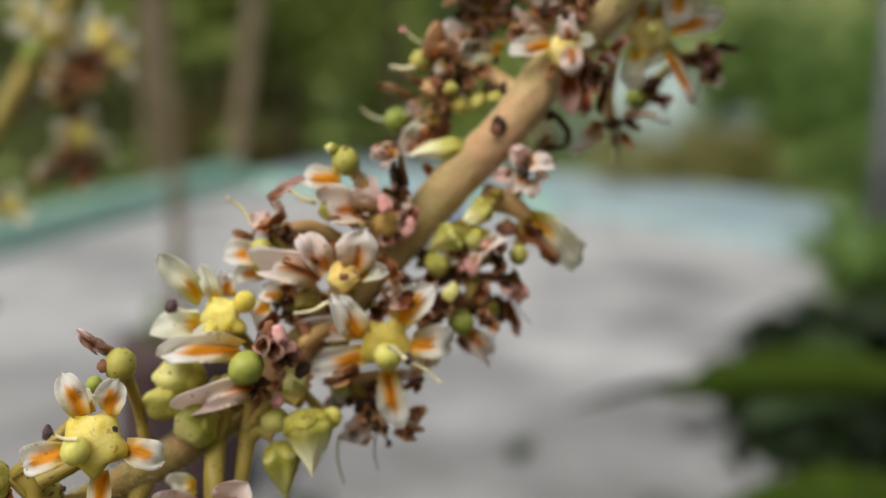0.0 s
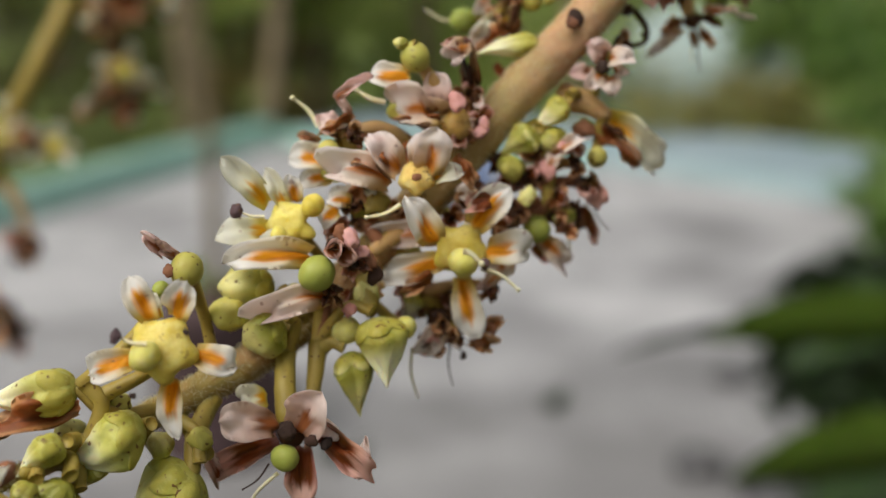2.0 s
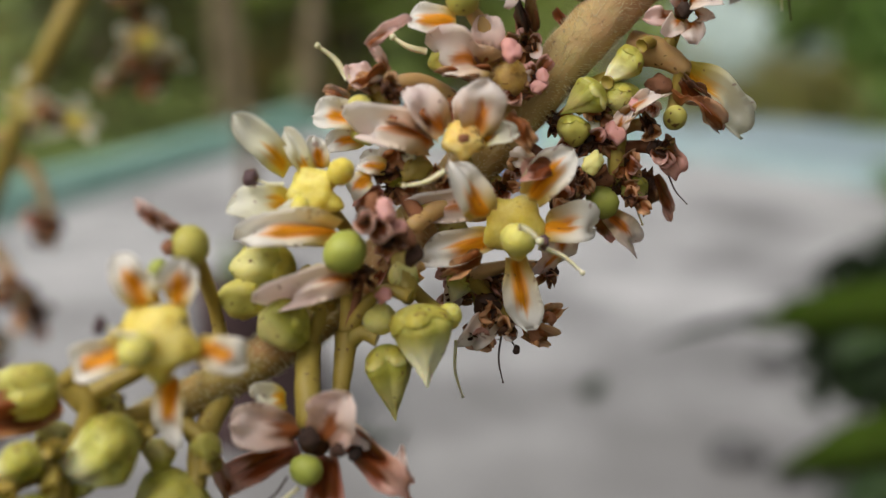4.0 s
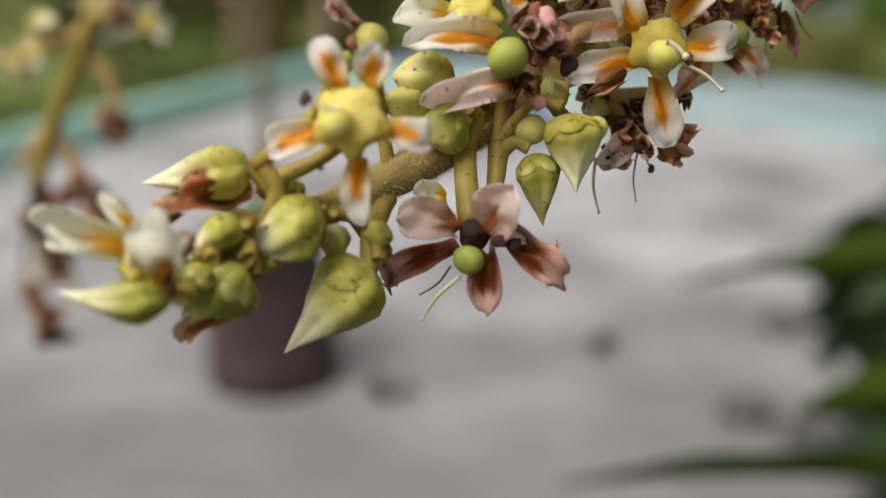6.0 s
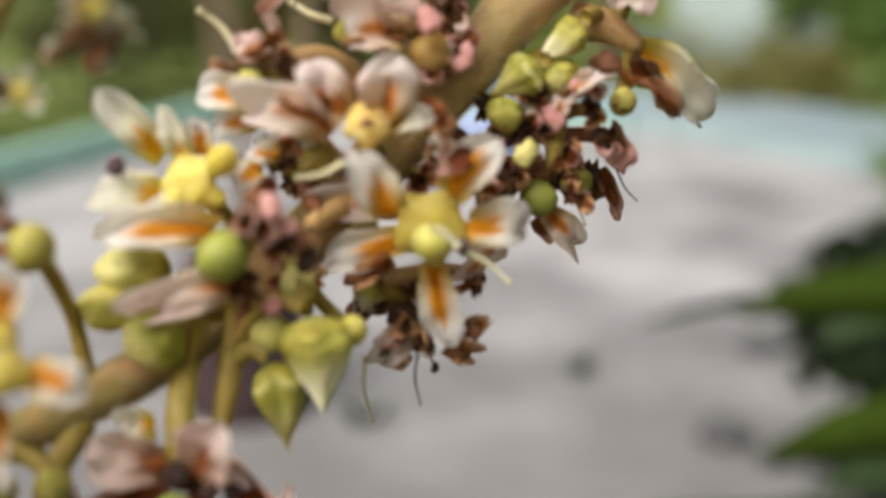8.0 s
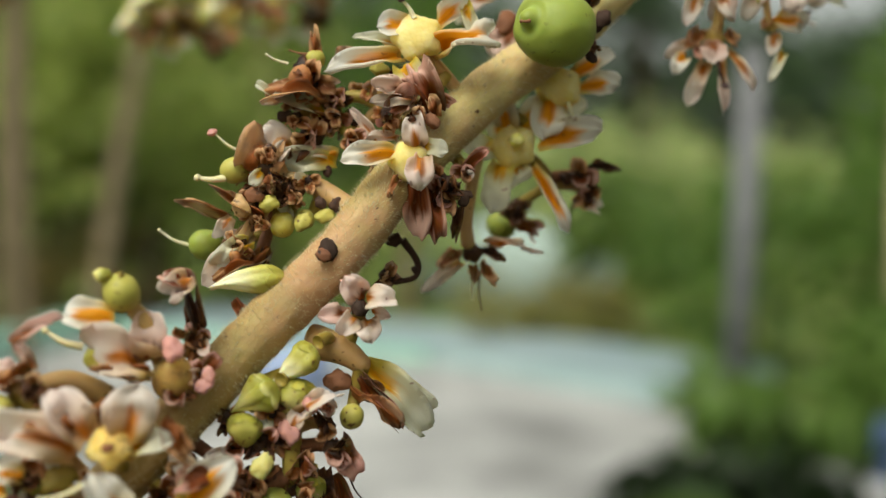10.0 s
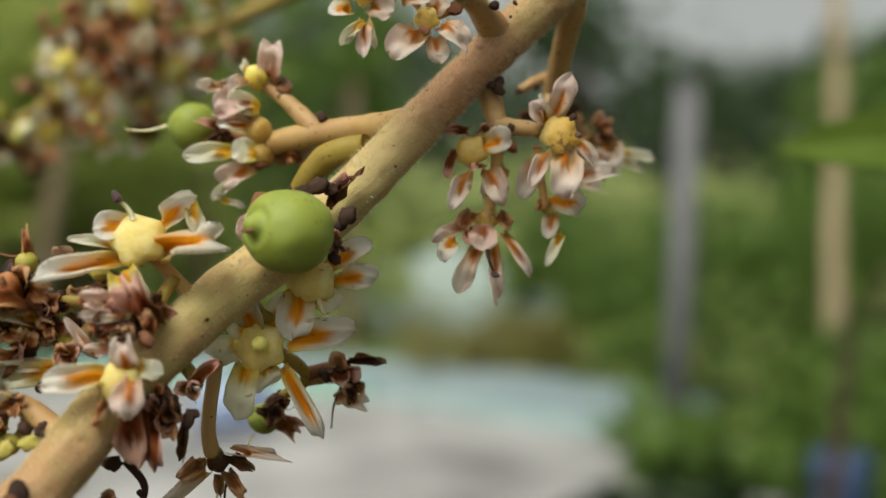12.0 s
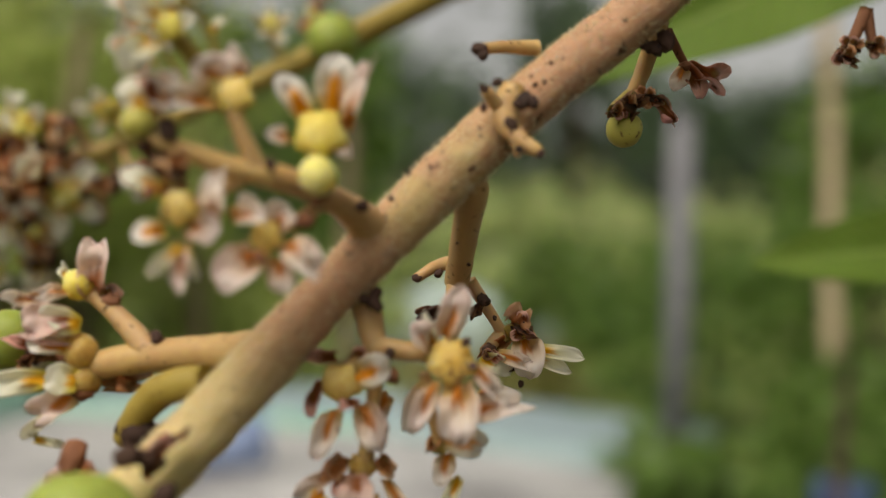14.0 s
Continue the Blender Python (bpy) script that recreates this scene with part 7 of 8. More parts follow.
# pea-like balls and dry remains beside the stalk
main.fruitlet(21.73, 119.60, 17.85, (-0.12, -0.96, 0.26), 0.92, 1, dry=False, style=False)
main.thread(21.19, 119.20, 17.36, (-1.00, 0.00, -0.01), 1.71, STYLE, 0.20)
main.thread(22.40, 119.80, 18.93, (-0.85, 0.00, 0.53), 2.33, STYLE, 0.10)
main.scar(20.29, 119.80, 20.19, (-0.12, -0.96, 0.26), 0.53, PINK)
main.scar(22.00, 119.60, 19.08, (-0.12, -0.96, 0.26), 0.47, SCAR)
main.petal(None, "brown", 2, (22.90, 119.50, 16.78), (23.82, 119.80, 18.95), 1.90, (-0.12, -0.95, 0.30))
main.petal(None, "brown", 2, (24.30, 119.70, 16.31), (23.55, 120.00, 18.35), 1.46, (-0.12, -0.95, 0.30))
main.petal(None, "pink", 2, (23.61, 119.50, 17.59), (24.64, 119.80, 19.03), 1.10, (-0.12, -0.95, 0.30))
main.husk(23.78, 119.60, 16.49, (-0.11, -0.97, -0.23), 1.49, "tan")
main.petal(None, "brown", 1, (21.37, 119.90, 14.79), (18.42, 120.20, 15.57), 0.79, (-0.11, -0.95, 0.30))
main.husk(22.60, 119.80, 15.74, (-0.10, -0.97, -0.23), 1.56, "tan")
main.husk(23.48, 119.60, 16.91, (-0.10, -0.97, -0.23), 1.37, "tan")
main.fruitlet(24.78, 118.80, 14.54, (-0.11, -0.96, 0.25), 0.86, 4, dry=False, style=False)
main.fruitlet(26.18, 118.40, 14.94, (-0.11, -0.96, 0.25), 0.64, 1, dry=False, style=False)
main.petal(None, "pink", 1, (21.60, 119.30, 14.92), (21.06, 119.60, 13.83), 0.93, (-0.11, -0.95, 0.30))
main.fruitlet(19.72, 122.20, 12.97, (-0.97, -0.16, 0.18), 1.09, 2, dry=True, style=False)
main.thread(18.81, 122.00, 12.93, (-0.90, 0.00, 0.43), 2.23, STYLE, 0.10)
main.petal(None, "pink", 2, (22.71, 119.70, 13.75), (21.52, 120.00, 11.55), 1.15, (-0.11, -0.95, 0.30))
main.petal(None, "pink", 2, (22.27, 119.90, 13.48), (21.01, 120.20, 13.98), 0.94, (-0.11, -0.95, 0.30))
main.husk(23.35, 120.00, 12.41, (-0.10, -0.97, -0.23), 1.28, "dark")
main.petal(None, "brown", 2, (24.05, 119.90, 12.97), (23.35, 120.20, 11.31), 0.87, (-0.11, -0.95, 0.30))
main.bud_to((25.13, 114.60, 11.65), (20.66, 113.80, 11.06), 0.87, 2)
main.scar(27.58, 113.90, 13.24, (-0.11, -0.96, 0.25), 1.18, SCAR)
main.scar(27.32, 113.20, 13.05, (-0.11, -0.96, 0.25), 0.74, DRY)
main.scar(31.67, 116.80, 16.78, (-0.11, -0.96, 0.25), 0.39, SCAR)
main.petal(None, "rust", 2, (22.06, 116.30, 10.09), (22.56, 116.60, 9.20), 0.55, (-0.11, -0.95, 0.30))
head = main.flower("rust", 29.50, 113.20, 10.02, (-0.21, -0.98, -0.04), 1.95, skip=ALL, ovary=0, style=False, stamens=0)
main.petal(head, "rose", 1, (29.60, 113.50, 10.49), (28.62, 112.40, 11.96), 1.64, (-0.11, -0.95, 0.30))
main.petal(head, "pink", 1, (29.93, 113.50, 10.49), (31.38, 112.40, 10.56), 1.44, (-0.11, -0.95, 0.30))
main.petal(head, "rose", 0, (29.02, 113.50, 9.65), (27.05, 112.40, 9.66), 1.44, (-0.11, -0.95, 0.30))
main.petal(head, "pink", 1, (29.95, 113.50, 9.33), (30.32, 112.40, 8.12), 1.44, (-0.11, -0.95, 0.30))
main.petal(head, "pink", 1, (29.30, 113.50, 9.22), (28.46, 112.40, 8.63), 1.18, (-0.11, -0.95, 0.30))
main.petal(head, "pink", 2, (30.28, 113.50, 9.66), (31.27, 112.40, 9.64), 1.12, (-0.11, -0.95, 0.30))
main.scar(29.40, 112.20, 10.10, (-0.11, -0.96, 0.25), 0.78, SCAR)
main.scar(29.08, 113.20, 11.34, (-0.11, -0.96, 0.25), 1.16, PINK)
main.stalk([(32.36, 119.40, 13.70, 0.25), (33.35, 119.60, 12.36, 0.22), (33.25, 119.40, 11.35, 0.18), (31.95, 119.00, 11.01, 0.18)], mat=SCAR)
main.husk(31.38, 118.60, 11.47, (-0.10, -0.97, -0.23), 1.35, "dark")
main.scar(33.24, 119.40, 11.79, (-0.11, -0.96, 0.25), 0.46, SCAR)
main.scar(31.69, 118.60, 13.73, (-0.11, -0.96, 0.25), 0.92, SCAR)
main.petal(None, "rust", 0, (32.85, 116.60, 18.02), (33.21, 116.90, 13.88), 2.00, (-0.11, -0.95, 0.30))
main.petal(None, "rust", 1, (33.79, 117.20, 17.52), (34.32, 117.50, 14.19), 1.46, (-0.11, -0.95, 0.30))
main.husk(34.92, 117.70, 16.67, (-0.10, -0.97, -0.23), 1.71, "dark")
main.petal(None, "dark", 1, (35.89, 118.20, 16.15), (35.62, 118.50, 14.17), 0.78, (-0.11, -0.95, 0.30))
main.petal(None, "pink", 1, (32.53, 116.80, 17.49), (32.24, 117.10, 15.74), 1.38, (-0.11, -0.95, 0.30))
main.scar(36.17, 117.70, 16.70, (-0.11, -0.96, 0.25), 0.68, SCAR)
head = main.flower("rust", 37.44, 123.20, 12.70, (-0.10, -0.94, -0.32), 2.46, skip=ALL, ovary=0, style=False, stamens=0)
main.petal(head, "pink", 2, (36.87, 123.50, 12.13), (34.26, 123.20, 9.96), 1.22, (-0.11, -0.95, 0.30))
main.petal(head, "dark", 2, (38.10, 123.50, 13.01), (39.32, 123.20, 12.35), 0.76, (-0.11, -0.95, 0.30))
main.petal(head, "pink", 2, (38.40, 123.50, 13.32), (40.78, 123.20, 13.00), 0.57, (-0.11, -0.95, 0.30))
main.petal(head, "brown", 1, (38.04, 123.50, 12.15), (39.05, 123.20, 10.57), 0.91, (-0.11, -0.95, 0.30))
main.petal(head, "brown", 1, (37.50, 123.50, 11.91), (37.73, 123.20, 10.70), 0.84, (-0.11, -0.95, 0.30))
main.petal(head, "brown", 1, (36.66, 123.50, 12.79), (35.30, 123.20, 11.82), 0.91, (-0.11, -0.95, 0.30))
main.thread(37.99, 123.00, 11.50, (0.06, 0.00, -1.00), 2.63, SCAR, 0.07)
main.thread(37.53, 123.00, 11.10, (-0.02, 0.00, -1.00), 1.54, STYLE, 0.07)
# left branch with a small green fruit
main.fruitlet(35.14, 132.50, 34.01, (-0.99, -0.11, 0.08), 1.72, 2, dry=False, style=False, squash=0.9)
main.thread(33.41, 131.60, 33.95, (-0.99, 0.00, -0.14), 2.62, STYLE, 0.12)
main.husk(36.87, 130.60, 33.24, (-0.16, -0.95, -0.27), 1.38, "dark")
main.petal(None, "rust", 2, (37.57, 130.30, 33.77), (35.66, 130.60, 34.25), 1.09, (-0.18, -0.95, 0.26))
main.fruitlet(39.36, 129.00, 37.21, (-0.18, -0.96, 0.22), 0.86, 4, dry=False, style=False)
main.petal(None, "rose", 1, (40.39, 128.90, 36.90), (40.46, 129.20, 39.13), 1.42, (-0.18, -0.95, 0.26))
main.petal(None, "rust", 2, (40.31, 129.10, 36.75), (41.40, 129.40, 36.48), 1.28, (-0.18, -0.95, 0.26))
main.scar(41.09, 128.60, 36.38, (-0.18, -0.96, 0.22), 0.86, DRY)
main.petal(None, "cream", 1, (38.93, 129.30, 37.40), (38.39, 129.60, 38.11), 0.57, (-0.18, -0.95, 0.26))
main.petal(None, "pink", 2, (38.98, 128.70, 36.92), (37.13, 129.00, 36.39), 1.20, (-0.18, -0.95, 0.26))
main.petal(None, "rose", 1, (39.18, 128.70, 35.55), (36.73, 129.00, 34.93), 1.91, (-0.18, -0.95, 0.26))
main.petal(None, "cream", 1, (39.63, 128.50, 35.11), (37.88, 128.80, 35.03), 1.34, (-0.18, -0.95, 0.26))
main.petal(None, "rose", 1, (39.43, 128.90, 34.27), (36.72, 129.20, 34.53), 1.28, (-0.18, -0.95, 0.26))
main.petal(None, "white", 1, (39.21, 128.70, 33.83), (36.95, 129.00, 33.91), 0.99, (-0.18, -0.95, 0.26))
main.petal(None, "pink", 2, (37.31, 128.90, 36.42), (36.22, 129.20, 36.23), 0.57, (-0.18, -0.95, 0.26))
main.petal(None, "cream", 3, (38.00, 128.70, 32.21), (34.67, 129.00, 31.60), 1.56, (-0.18, -0.95, 0.26))
main.petal(None, "cream", 0, (39.50, 128.30, 32.10), (37.81, 128.60, 32.30), 1.83, (-0.18, -0.95, 0.26))
main.fruitlet(39.57, 129.00, 33.66, (-0.18, -0.96, 0.22), 1.00, 5, dry=False, style=False, stem=False)
main.fruitlet(39.72, 129.20, 32.15, (-0.18, -0.96, 0.22), 0.93, 5, dry=False, style=False, stem=False)
main.petal(None, "pink", 2, (39.23, 129.10, 31.33), (37.78, 129.40, 30.22), 1.42, (-0.18, -0.95, 0.26))
main.petal(None, "cream", 1, (38.24, 129.10, 30.37), (37.13, 129.40, 29.02), 0.57, (-0.18, -0.95, 0.26))
main.petal(None, "cream", 1, (37.16, 129.10, 28.96), (38.76, 129.40, 28.51), 0.57, (-0.18, -0.95, 0.26))
main.scar(39.69, 128.80, 31.51, (-0.18, -0.96, 0.22), 1.03, DRY)
main.petal(None, "brown", 2, (40.57, 129.30, 31.90), (42.17, 129.60, 31.79), 0.78, (-0.18, -0.95, 0.26))
main.scar(43.68, 127.00, 34.53, (-0.18, -0.96, 0.22), 0.67, SCAR)
main.scar(42.88, 126.60, 29.68, (-0.18, -0.96, 0.22), 1.78, SCAR)
main.scar(43.88, 126.00, 29.37, (-0.18, -0.96, 0.22), 1.32, SCAR)
main.scar(41.87, 127.00, 29.83, (-0.18, -0.96, 0.22), 0.67, SCAR)
# cluster hanging under the stalk
main.scar(54.72, 123.70, 36.47, (-0.18, -0.96, 0.22), 0.80, SCAR)
main.scar(54.26, 123.60, 36.71, (-0.18, -0.96, 0.22), 0.53, SCAR)
main.scar(55.48, 123.20, 33.94, (-0.18, -0.96, 0.22), 0.53, SCAR)
main.scar(55.72, 123.60, 32.77, (-0.18, -0.96, 0.22), 0.69, DRY)
head = main.flower("blush", 53.08, 124.00, 32.44, (-0.36, -0.92, -0.13), 2.68, skip=ALL, ovary=0, style=False, stamens=0)
main.petal(head, "rust", 1, (52.04, 124.30, 32.58), (51.51, 124.00, 30.66), 0.86, (-0.18, -0.95, 0.26))
main.petal(head, "rust", 2, (52.96, 124.30, 33.62), (51.38, 124.00, 33.64), 0.79, (-0.18, -0.95, 0.26))
main.petal(head, "rust", 1, (53.78, 124.30, 33.48), (54.22, 124.00, 34.21), 0.66, (-0.18, -0.95, 0.26))
main.petal(head, "pink", 1, (52.91, 124.00, 31.10), (51.75, 123.40, 28.61), 1.52, (-0.18, -0.95, 0.26))
main.petal(head, "pink", 1, (54.13, 124.00, 31.30), (55.33, 123.60, 29.22), 1.59, (-0.18, -0.95, 0.26))
main.petal(head, "white", 1, (53.84, 123.70, 32.68), (55.43, 123.20, 33.08), 1.46, (-0.18, -0.95, 0.26))
main.petal(head, "rust", 2, (53.83, 123.70, 31.62), (52.93, 123.20, 31.24), 0.99, (-0.18, -0.95, 0.26))
main.petal(None, "pink", 1, (55.74, 125.80, 31.57), (54.79, 126.10, 29.47), 1.35, (-0.18, -0.95, 0.26))
head = main.flower("drop", 54.30, 124.60, 28.04, (-0.16, -0.95, -0.27), 3.07, skip=ALL, ovary=0, style=False, stamens=0)
main.petal(head, "rose", 0, (53.93, 123.70, 27.79), (53.76, 123.00, 26.02), 2.07, (-0.18, -0.95, 0.26))
main.petal(head, "pink", 1, (52.85, 124.90, 27.56), (50.94, 124.60, 26.43), 0.87, (-0.18, -0.95, 0.26))
main.petal(head, "white", 1, (52.22, 124.60, 26.78), (51.30, 124.00, 25.46), 1.14, (-0.18, -0.95, 0.26))
main.petal(head, "pink", 3, (53.85, 124.50, 26.41), (52.51, 124.60, 23.28), 1.47, (-0.18, -0.95, 0.26))
main.petal(head, "pink", 3, (54.91, 124.70, 26.49), (55.16, 124.60, 22.76), 1.00, (-0.18, -0.95, 0.26))
main.petal(head, "pink", 3, (55.48, 124.90, 27.27), (57.37, 124.60, 24.48), 0.87, (-0.18, -0.95, 0.26))
main.petal(head, "rust", 1, (53.38, 124.50, 27.58), (52.99, 124.00, 26.42), 1.14, (-0.18, -0.95, 0.26))
main.thread(54.06, 122.80, 26.17, (0.32, 0.00, -0.95), 1.56, SCAR, 0.12)
main.scar(54.60, 122.80, 24.59, (-0.18, -0.96, 0.22), 0.47, ANTHER)
main.petal(None, "brown", 1, (53.32, 124.30, 28.60), (52.71, 124.60, 27.40), 1.19, (-0.18, -0.95, 0.26))
main.petal(None, "brown", 1, (55.03, 124.30, 28.47), (55.90, 124.60, 27.63), 1.12, (-0.18, -0.95, 0.26))
head = main.flower("blush", 58.58, 122.60, 33.62, (-0.18, -0.98, 0.07), 3.15, skip=ALL, ovary=0, style=False, stamens=0, label="pale pink flower with rust streaks")
main.petal(head, "pink", 0, (58.20, 122.70, 34.70), (59.22, 122.20, 37.50), 1.75, (-0.18, -0.95, 0.26))
main.petal(head, "pink", 1, (57.71, 122.90, 34.37), (56.43, 122.40, 35.37), 1.29, (-0.18, -0.95, 0.26))
main.petal(head, "pink", 0, (58.92, 122.50, 32.50), (58.88, 122.00, 29.52), 2.14, (-0.18, -0.95, 0.26))
main.petal(head, "pink", 1, (57.76, 122.60, 32.53), (56.59, 122.20, 30.18), 1.29, (-0.18, -0.95, 0.26))
main.petal(head, "cream", 1, (57.71, 122.90, 34.37), (57.15, 122.40, 36.12), 0.58, (-0.18, -0.95, 0.26))
main.petal(head, "pink", 1, (59.86, 123.30, 33.30), (60.91, 123.20, 31.99), 0.97, (-0.18, -0.95, 0.26))
main.petal(None, "pink", 1, (57.91, 125.30, 32.31), (56.81, 125.60, 29.52), 1.81, (-0.18, -0.95, 0.26))
main.scar(59.41, 121.20, 33.50, (-0.18, -0.96, 0.22), 0.41, ANTHER)
main.scar(59.15, 121.60, 34.66, (-0.18, -0.96, 0.22), 0.46, SCAR)
main.scar(57.35, 124.00, 30.82, (-0.18, -0.96, 0.22), 0.64, OVARY_YELLOW)
head = main.flower("drop", 58.39, 124.40, 28.95, (-0.18, -0.98, 0.12), 1.80, skip=ALL, ovary=0, style=False, stamens=0)
main.petal(head, "white", 1, (58.55, 124.70, 29.50), (60.39, 124.20, 28.76), 1.53, (-0.18, -0.95, 0.26))
main.petal(head, "pink", 1, (58.82, 124.70, 28.54), (58.26, 124.20, 26.91), 1.40, (-0.18, -0.95, 0.26))
main.petal(head, "cream", 1, (59.42, 124.70, 27.25), (58.31, 124.20, 25.14), 0.80, (-0.18, -0.95, 0.26))
main.petal(head, "pink", 1, (59.48, 124.30, 30.61), (62.26, 123.80, 31.16), 1.40, (-0.18, -0.95, 0.26))
main.petal(head, "brown", 2, (58.21, 124.70, 29.39), (57.66, 124.20, 28.70), 0.73, (-0.18, -0.95, 0.26))
head = main.flower("drop", 64.49, 132.20, 34.12, (-0.18, -0.98, 0.12), 2.02, skip=ALL, ovary=0, style=False, stamens=0)
main.petal(head, "pink", 0, (64.69, 132.20, 34.13), (65.06, 131.60, 31.62), 2.01, (-0.18, -0.95, 0.26))
main.petal(head, "cream", 3, (65.35, 132.30, 33.27), (68.38, 131.80, 32.81), 1.12, (-0.18, -0.95, 0.26))
main.petal(head, "cream", 3, (65.22, 132.50, 32.81), (67.59, 132.00, 31.86), 1.04, (-0.18, -0.95, 0.26))
main.petal(head, "brown", 2, (64.16, 132.50, 34.71), (64.60, 132.00, 35.46), 1.12, (-0.18, -0.95, 0.26))
main.petal(head, "dark", 2, (64.04, 132.10, 34.87), (65.14, 131.70, 34.12), 1.12, (-0.18, -0.95, 0.26))
main.petal(None, "brown", 1, (63.73, 132.30, 33.91), (62.25, 132.60, 32.80), 1.12, (-0.18, -0.95, 0.26))
main.petal(None, "pink", 1, (62.89, 131.30, 33.07), (64.57, 131.60, 32.37), 0.95, (-0.18, -0.95, 0.26))
main.husk(64.62, 132.00, 34.50, (-0.16, -0.95, -0.27), 1.10, "old")
main.scar(63.78, 131.60, 32.23, (-0.18, -0.96, 0.22), 0.48, SCAR)
main.petal(None, "dark", 2, (62.02, 131.30, 36.26), (61.53, 131.60, 35.31), 0.73, (-0.18, -0.95, 0.26))
main.scar(62.04, 131.40, 36.27, (-0.18, -0.96, 0.22), 0.71, SCAR)
main.husk(62.45, 131.60, 33.33, (-0.15, -0.95, -0.28), 1.08, "old")
main.petal(None, "cream", 1, (61.87, 131.30, 32.84), (63.69, 131.60, 31.97), 1.19, (-0.16, -0.96, 0.25))
main.petal(None, "pink", 1, (61.61, 130.70, 30.93), (63.68, 131.00, 30.43), 1.05, (-0.16, -0.96, 0.25))
main.scar(61.65, 131.60, 35.47, (-0.16, -0.97, 0.20), 0.43, SCAR)
main.scar(64.35, 131.40, 31.30, (-0.16, -0.97, 0.20), 0.38, SCAR)
main.petal(None, "dark", 2, (58.08, 131.30, 35.18), (59.14, 131.60, 35.52), 0.86, (-0.16, -0.96, 0.25))
main.scar(58.28, 133.00, 37.54, (-0.16, -0.97, 0.20), 0.50, SCAR)
main.scar(59.51, 132.40, 37.83, (-0.16, -0.97, 0.20), 0.49, SCAR)
main.scar(62.73, 131.40, 35.22, (-0.16, -0.97, 0.20), 0.27, SCAR)
main.scar(60.78, 129.60, 38.39, (-0.16, -0.97, 0.20), 0.21, SCAR)
main.scar(59.81, 128.00, 39.63, (-0.16, -0.97, 0.20), 0.15, SCAR)
# cluster beside the upper stalk
head = main.flower("fresh", 51.66, 118.80, 44.53, (-0.16, -0.97, 0.20), 3.04, skip=ALL, ovary=0, style=False, stamens=0)
main.petal(head, "white", 0, (51.10, 119.10, 45.28), (49.80, 118.80, 47.38), 1.61, (-0.16, -0.96, 0.25))
main.petal(head, "white", 0, (52.28, 119.10, 45.59), (52.38, 118.80, 48.30), 1.93, (-0.16, -0.96, 0.25))
main.petal(head, "pink", 1, (52.88, 119.10, 44.81), (53.89, 118.80, 47.57), 0.91, (-0.16, -0.96, 0.25))
main.petal(head, "pink", 1, (50.29, 119.10, 44.37), (49.15, 118.80, 44.55), 1.07, (-0.16, -0.96, 0.25))
main.petal(head, "pink", 1, (52.29, 119.10, 44.38), (53.09, 118.80, 43.57), 0.80, (-0.16, -0.96, 0.25))
main.fruitlet(51.49, 117.60, 42.54, (-0.16, -0.97, 0.20), 0.94, 3, dry=False, style=False, stem=False)
main.scar(51.68, 118.00, 41.85, (-0.16, -0.97, 0.20), 0.94, DRY)
main.scar(49.37, 117.60, 43.04, (-0.16, -0.97, 0.20), 0.55, SCAR)
head = main.flower("blush", 45.39, 117.80, 41.01, (-0.16, -0.98, -0.09), 2.13, skip=ALL, ovary=0, style=False, stamens=0)
main.petal(head, "white", 0, (44.78, 118.10, 40.06), (43.34, 117.60, 39.75), 1.42, (-0.16, -0.96, 0.25))
main.petal(head, "pink", 0, (45.71, 118.10, 40.27), (47.18, 117.60, 39.84), 1.63, (-0.16, -0.96, 0.25))
main.petal(head, "pink", 1, (46.90, 118.10, 40.63), (47.14, 117.60, 42.40), 1.16, (-0.16, -0.96, 0.25))
main.petal(head, "pink", 1, (47.61, 118.10, 40.76), (49.28, 117.60, 40.66), 1.26, (-0.16, -0.96, 0.25))
main.petal(head, "pink", 0, (45.54, 118.10, 39.49), (45.40, 117.60, 37.19), 1.16, (-0.16, -0.96, 0.25))
main.petal(None, "cream", 1, (45.48, 117.90, 39.35), (44.60, 118.20, 38.05), 0.52, (-0.16, -0.96, 0.25))
main.petal(None, "cream", 1, (45.73, 117.90, 39.36), (46.16, 118.20, 37.82), 0.52, (-0.16, -0.96, 0.25))
head = main.flower("blush", 49.22, 118.60, 39.78, (-0.15, -0.97, -0.19), 1.88, skip=ALL, ovary=0, style=False, stamens=0)
main.petal(head, "pink", 0, (48.86, 118.90, 39.20), (47.26, 118.40, 37.27), 2.19, (-0.16, -0.96, 0.25))
main.petal(head, "pink", 0, (49.70, 118.90, 38.82), (50.11, 118.40, 37.15), 1.55, (-0.16, -0.96, 0.25))
main.petal(head, "pink", 0, (49.63, 118.90, 40.23), (50.24, 118.40, 41.27), 1.66, (-0.16, -0.96, 0.25))
main.petal(head, "pink", 1, (50.17, 118.90, 39.55), (51.43, 118.40, 38.34), 1.44, (-0.16, -0.96, 0.25))
main.petal(head, "pink", 1, (48.89, 118.90, 40.53), (48.10, 118.40, 41.78), 1.17, (-0.16, -0.96, 0.25))
main.scar(48.92, 117.20, 38.88, (-0.16, -0.97, 0.20), 0.59, DRY)
main.scar(51.02, 119.40, 40.61, (-0.16, -0.97, 0.20), 0.79, DRY)
main.fruitlet(43.58, 118.00, 44.69, (-0.16, -0.97, 0.20), 0.84, 1, dry=False, style=False)
main.scar(44.87, 117.60, 44.47, (-0.16, -0.97, 0.20), 0.93, SCAR)
main.husk(44.55, 118.00, 42.80, (-0.15, -0.95, -0.28), 1.43, "old")
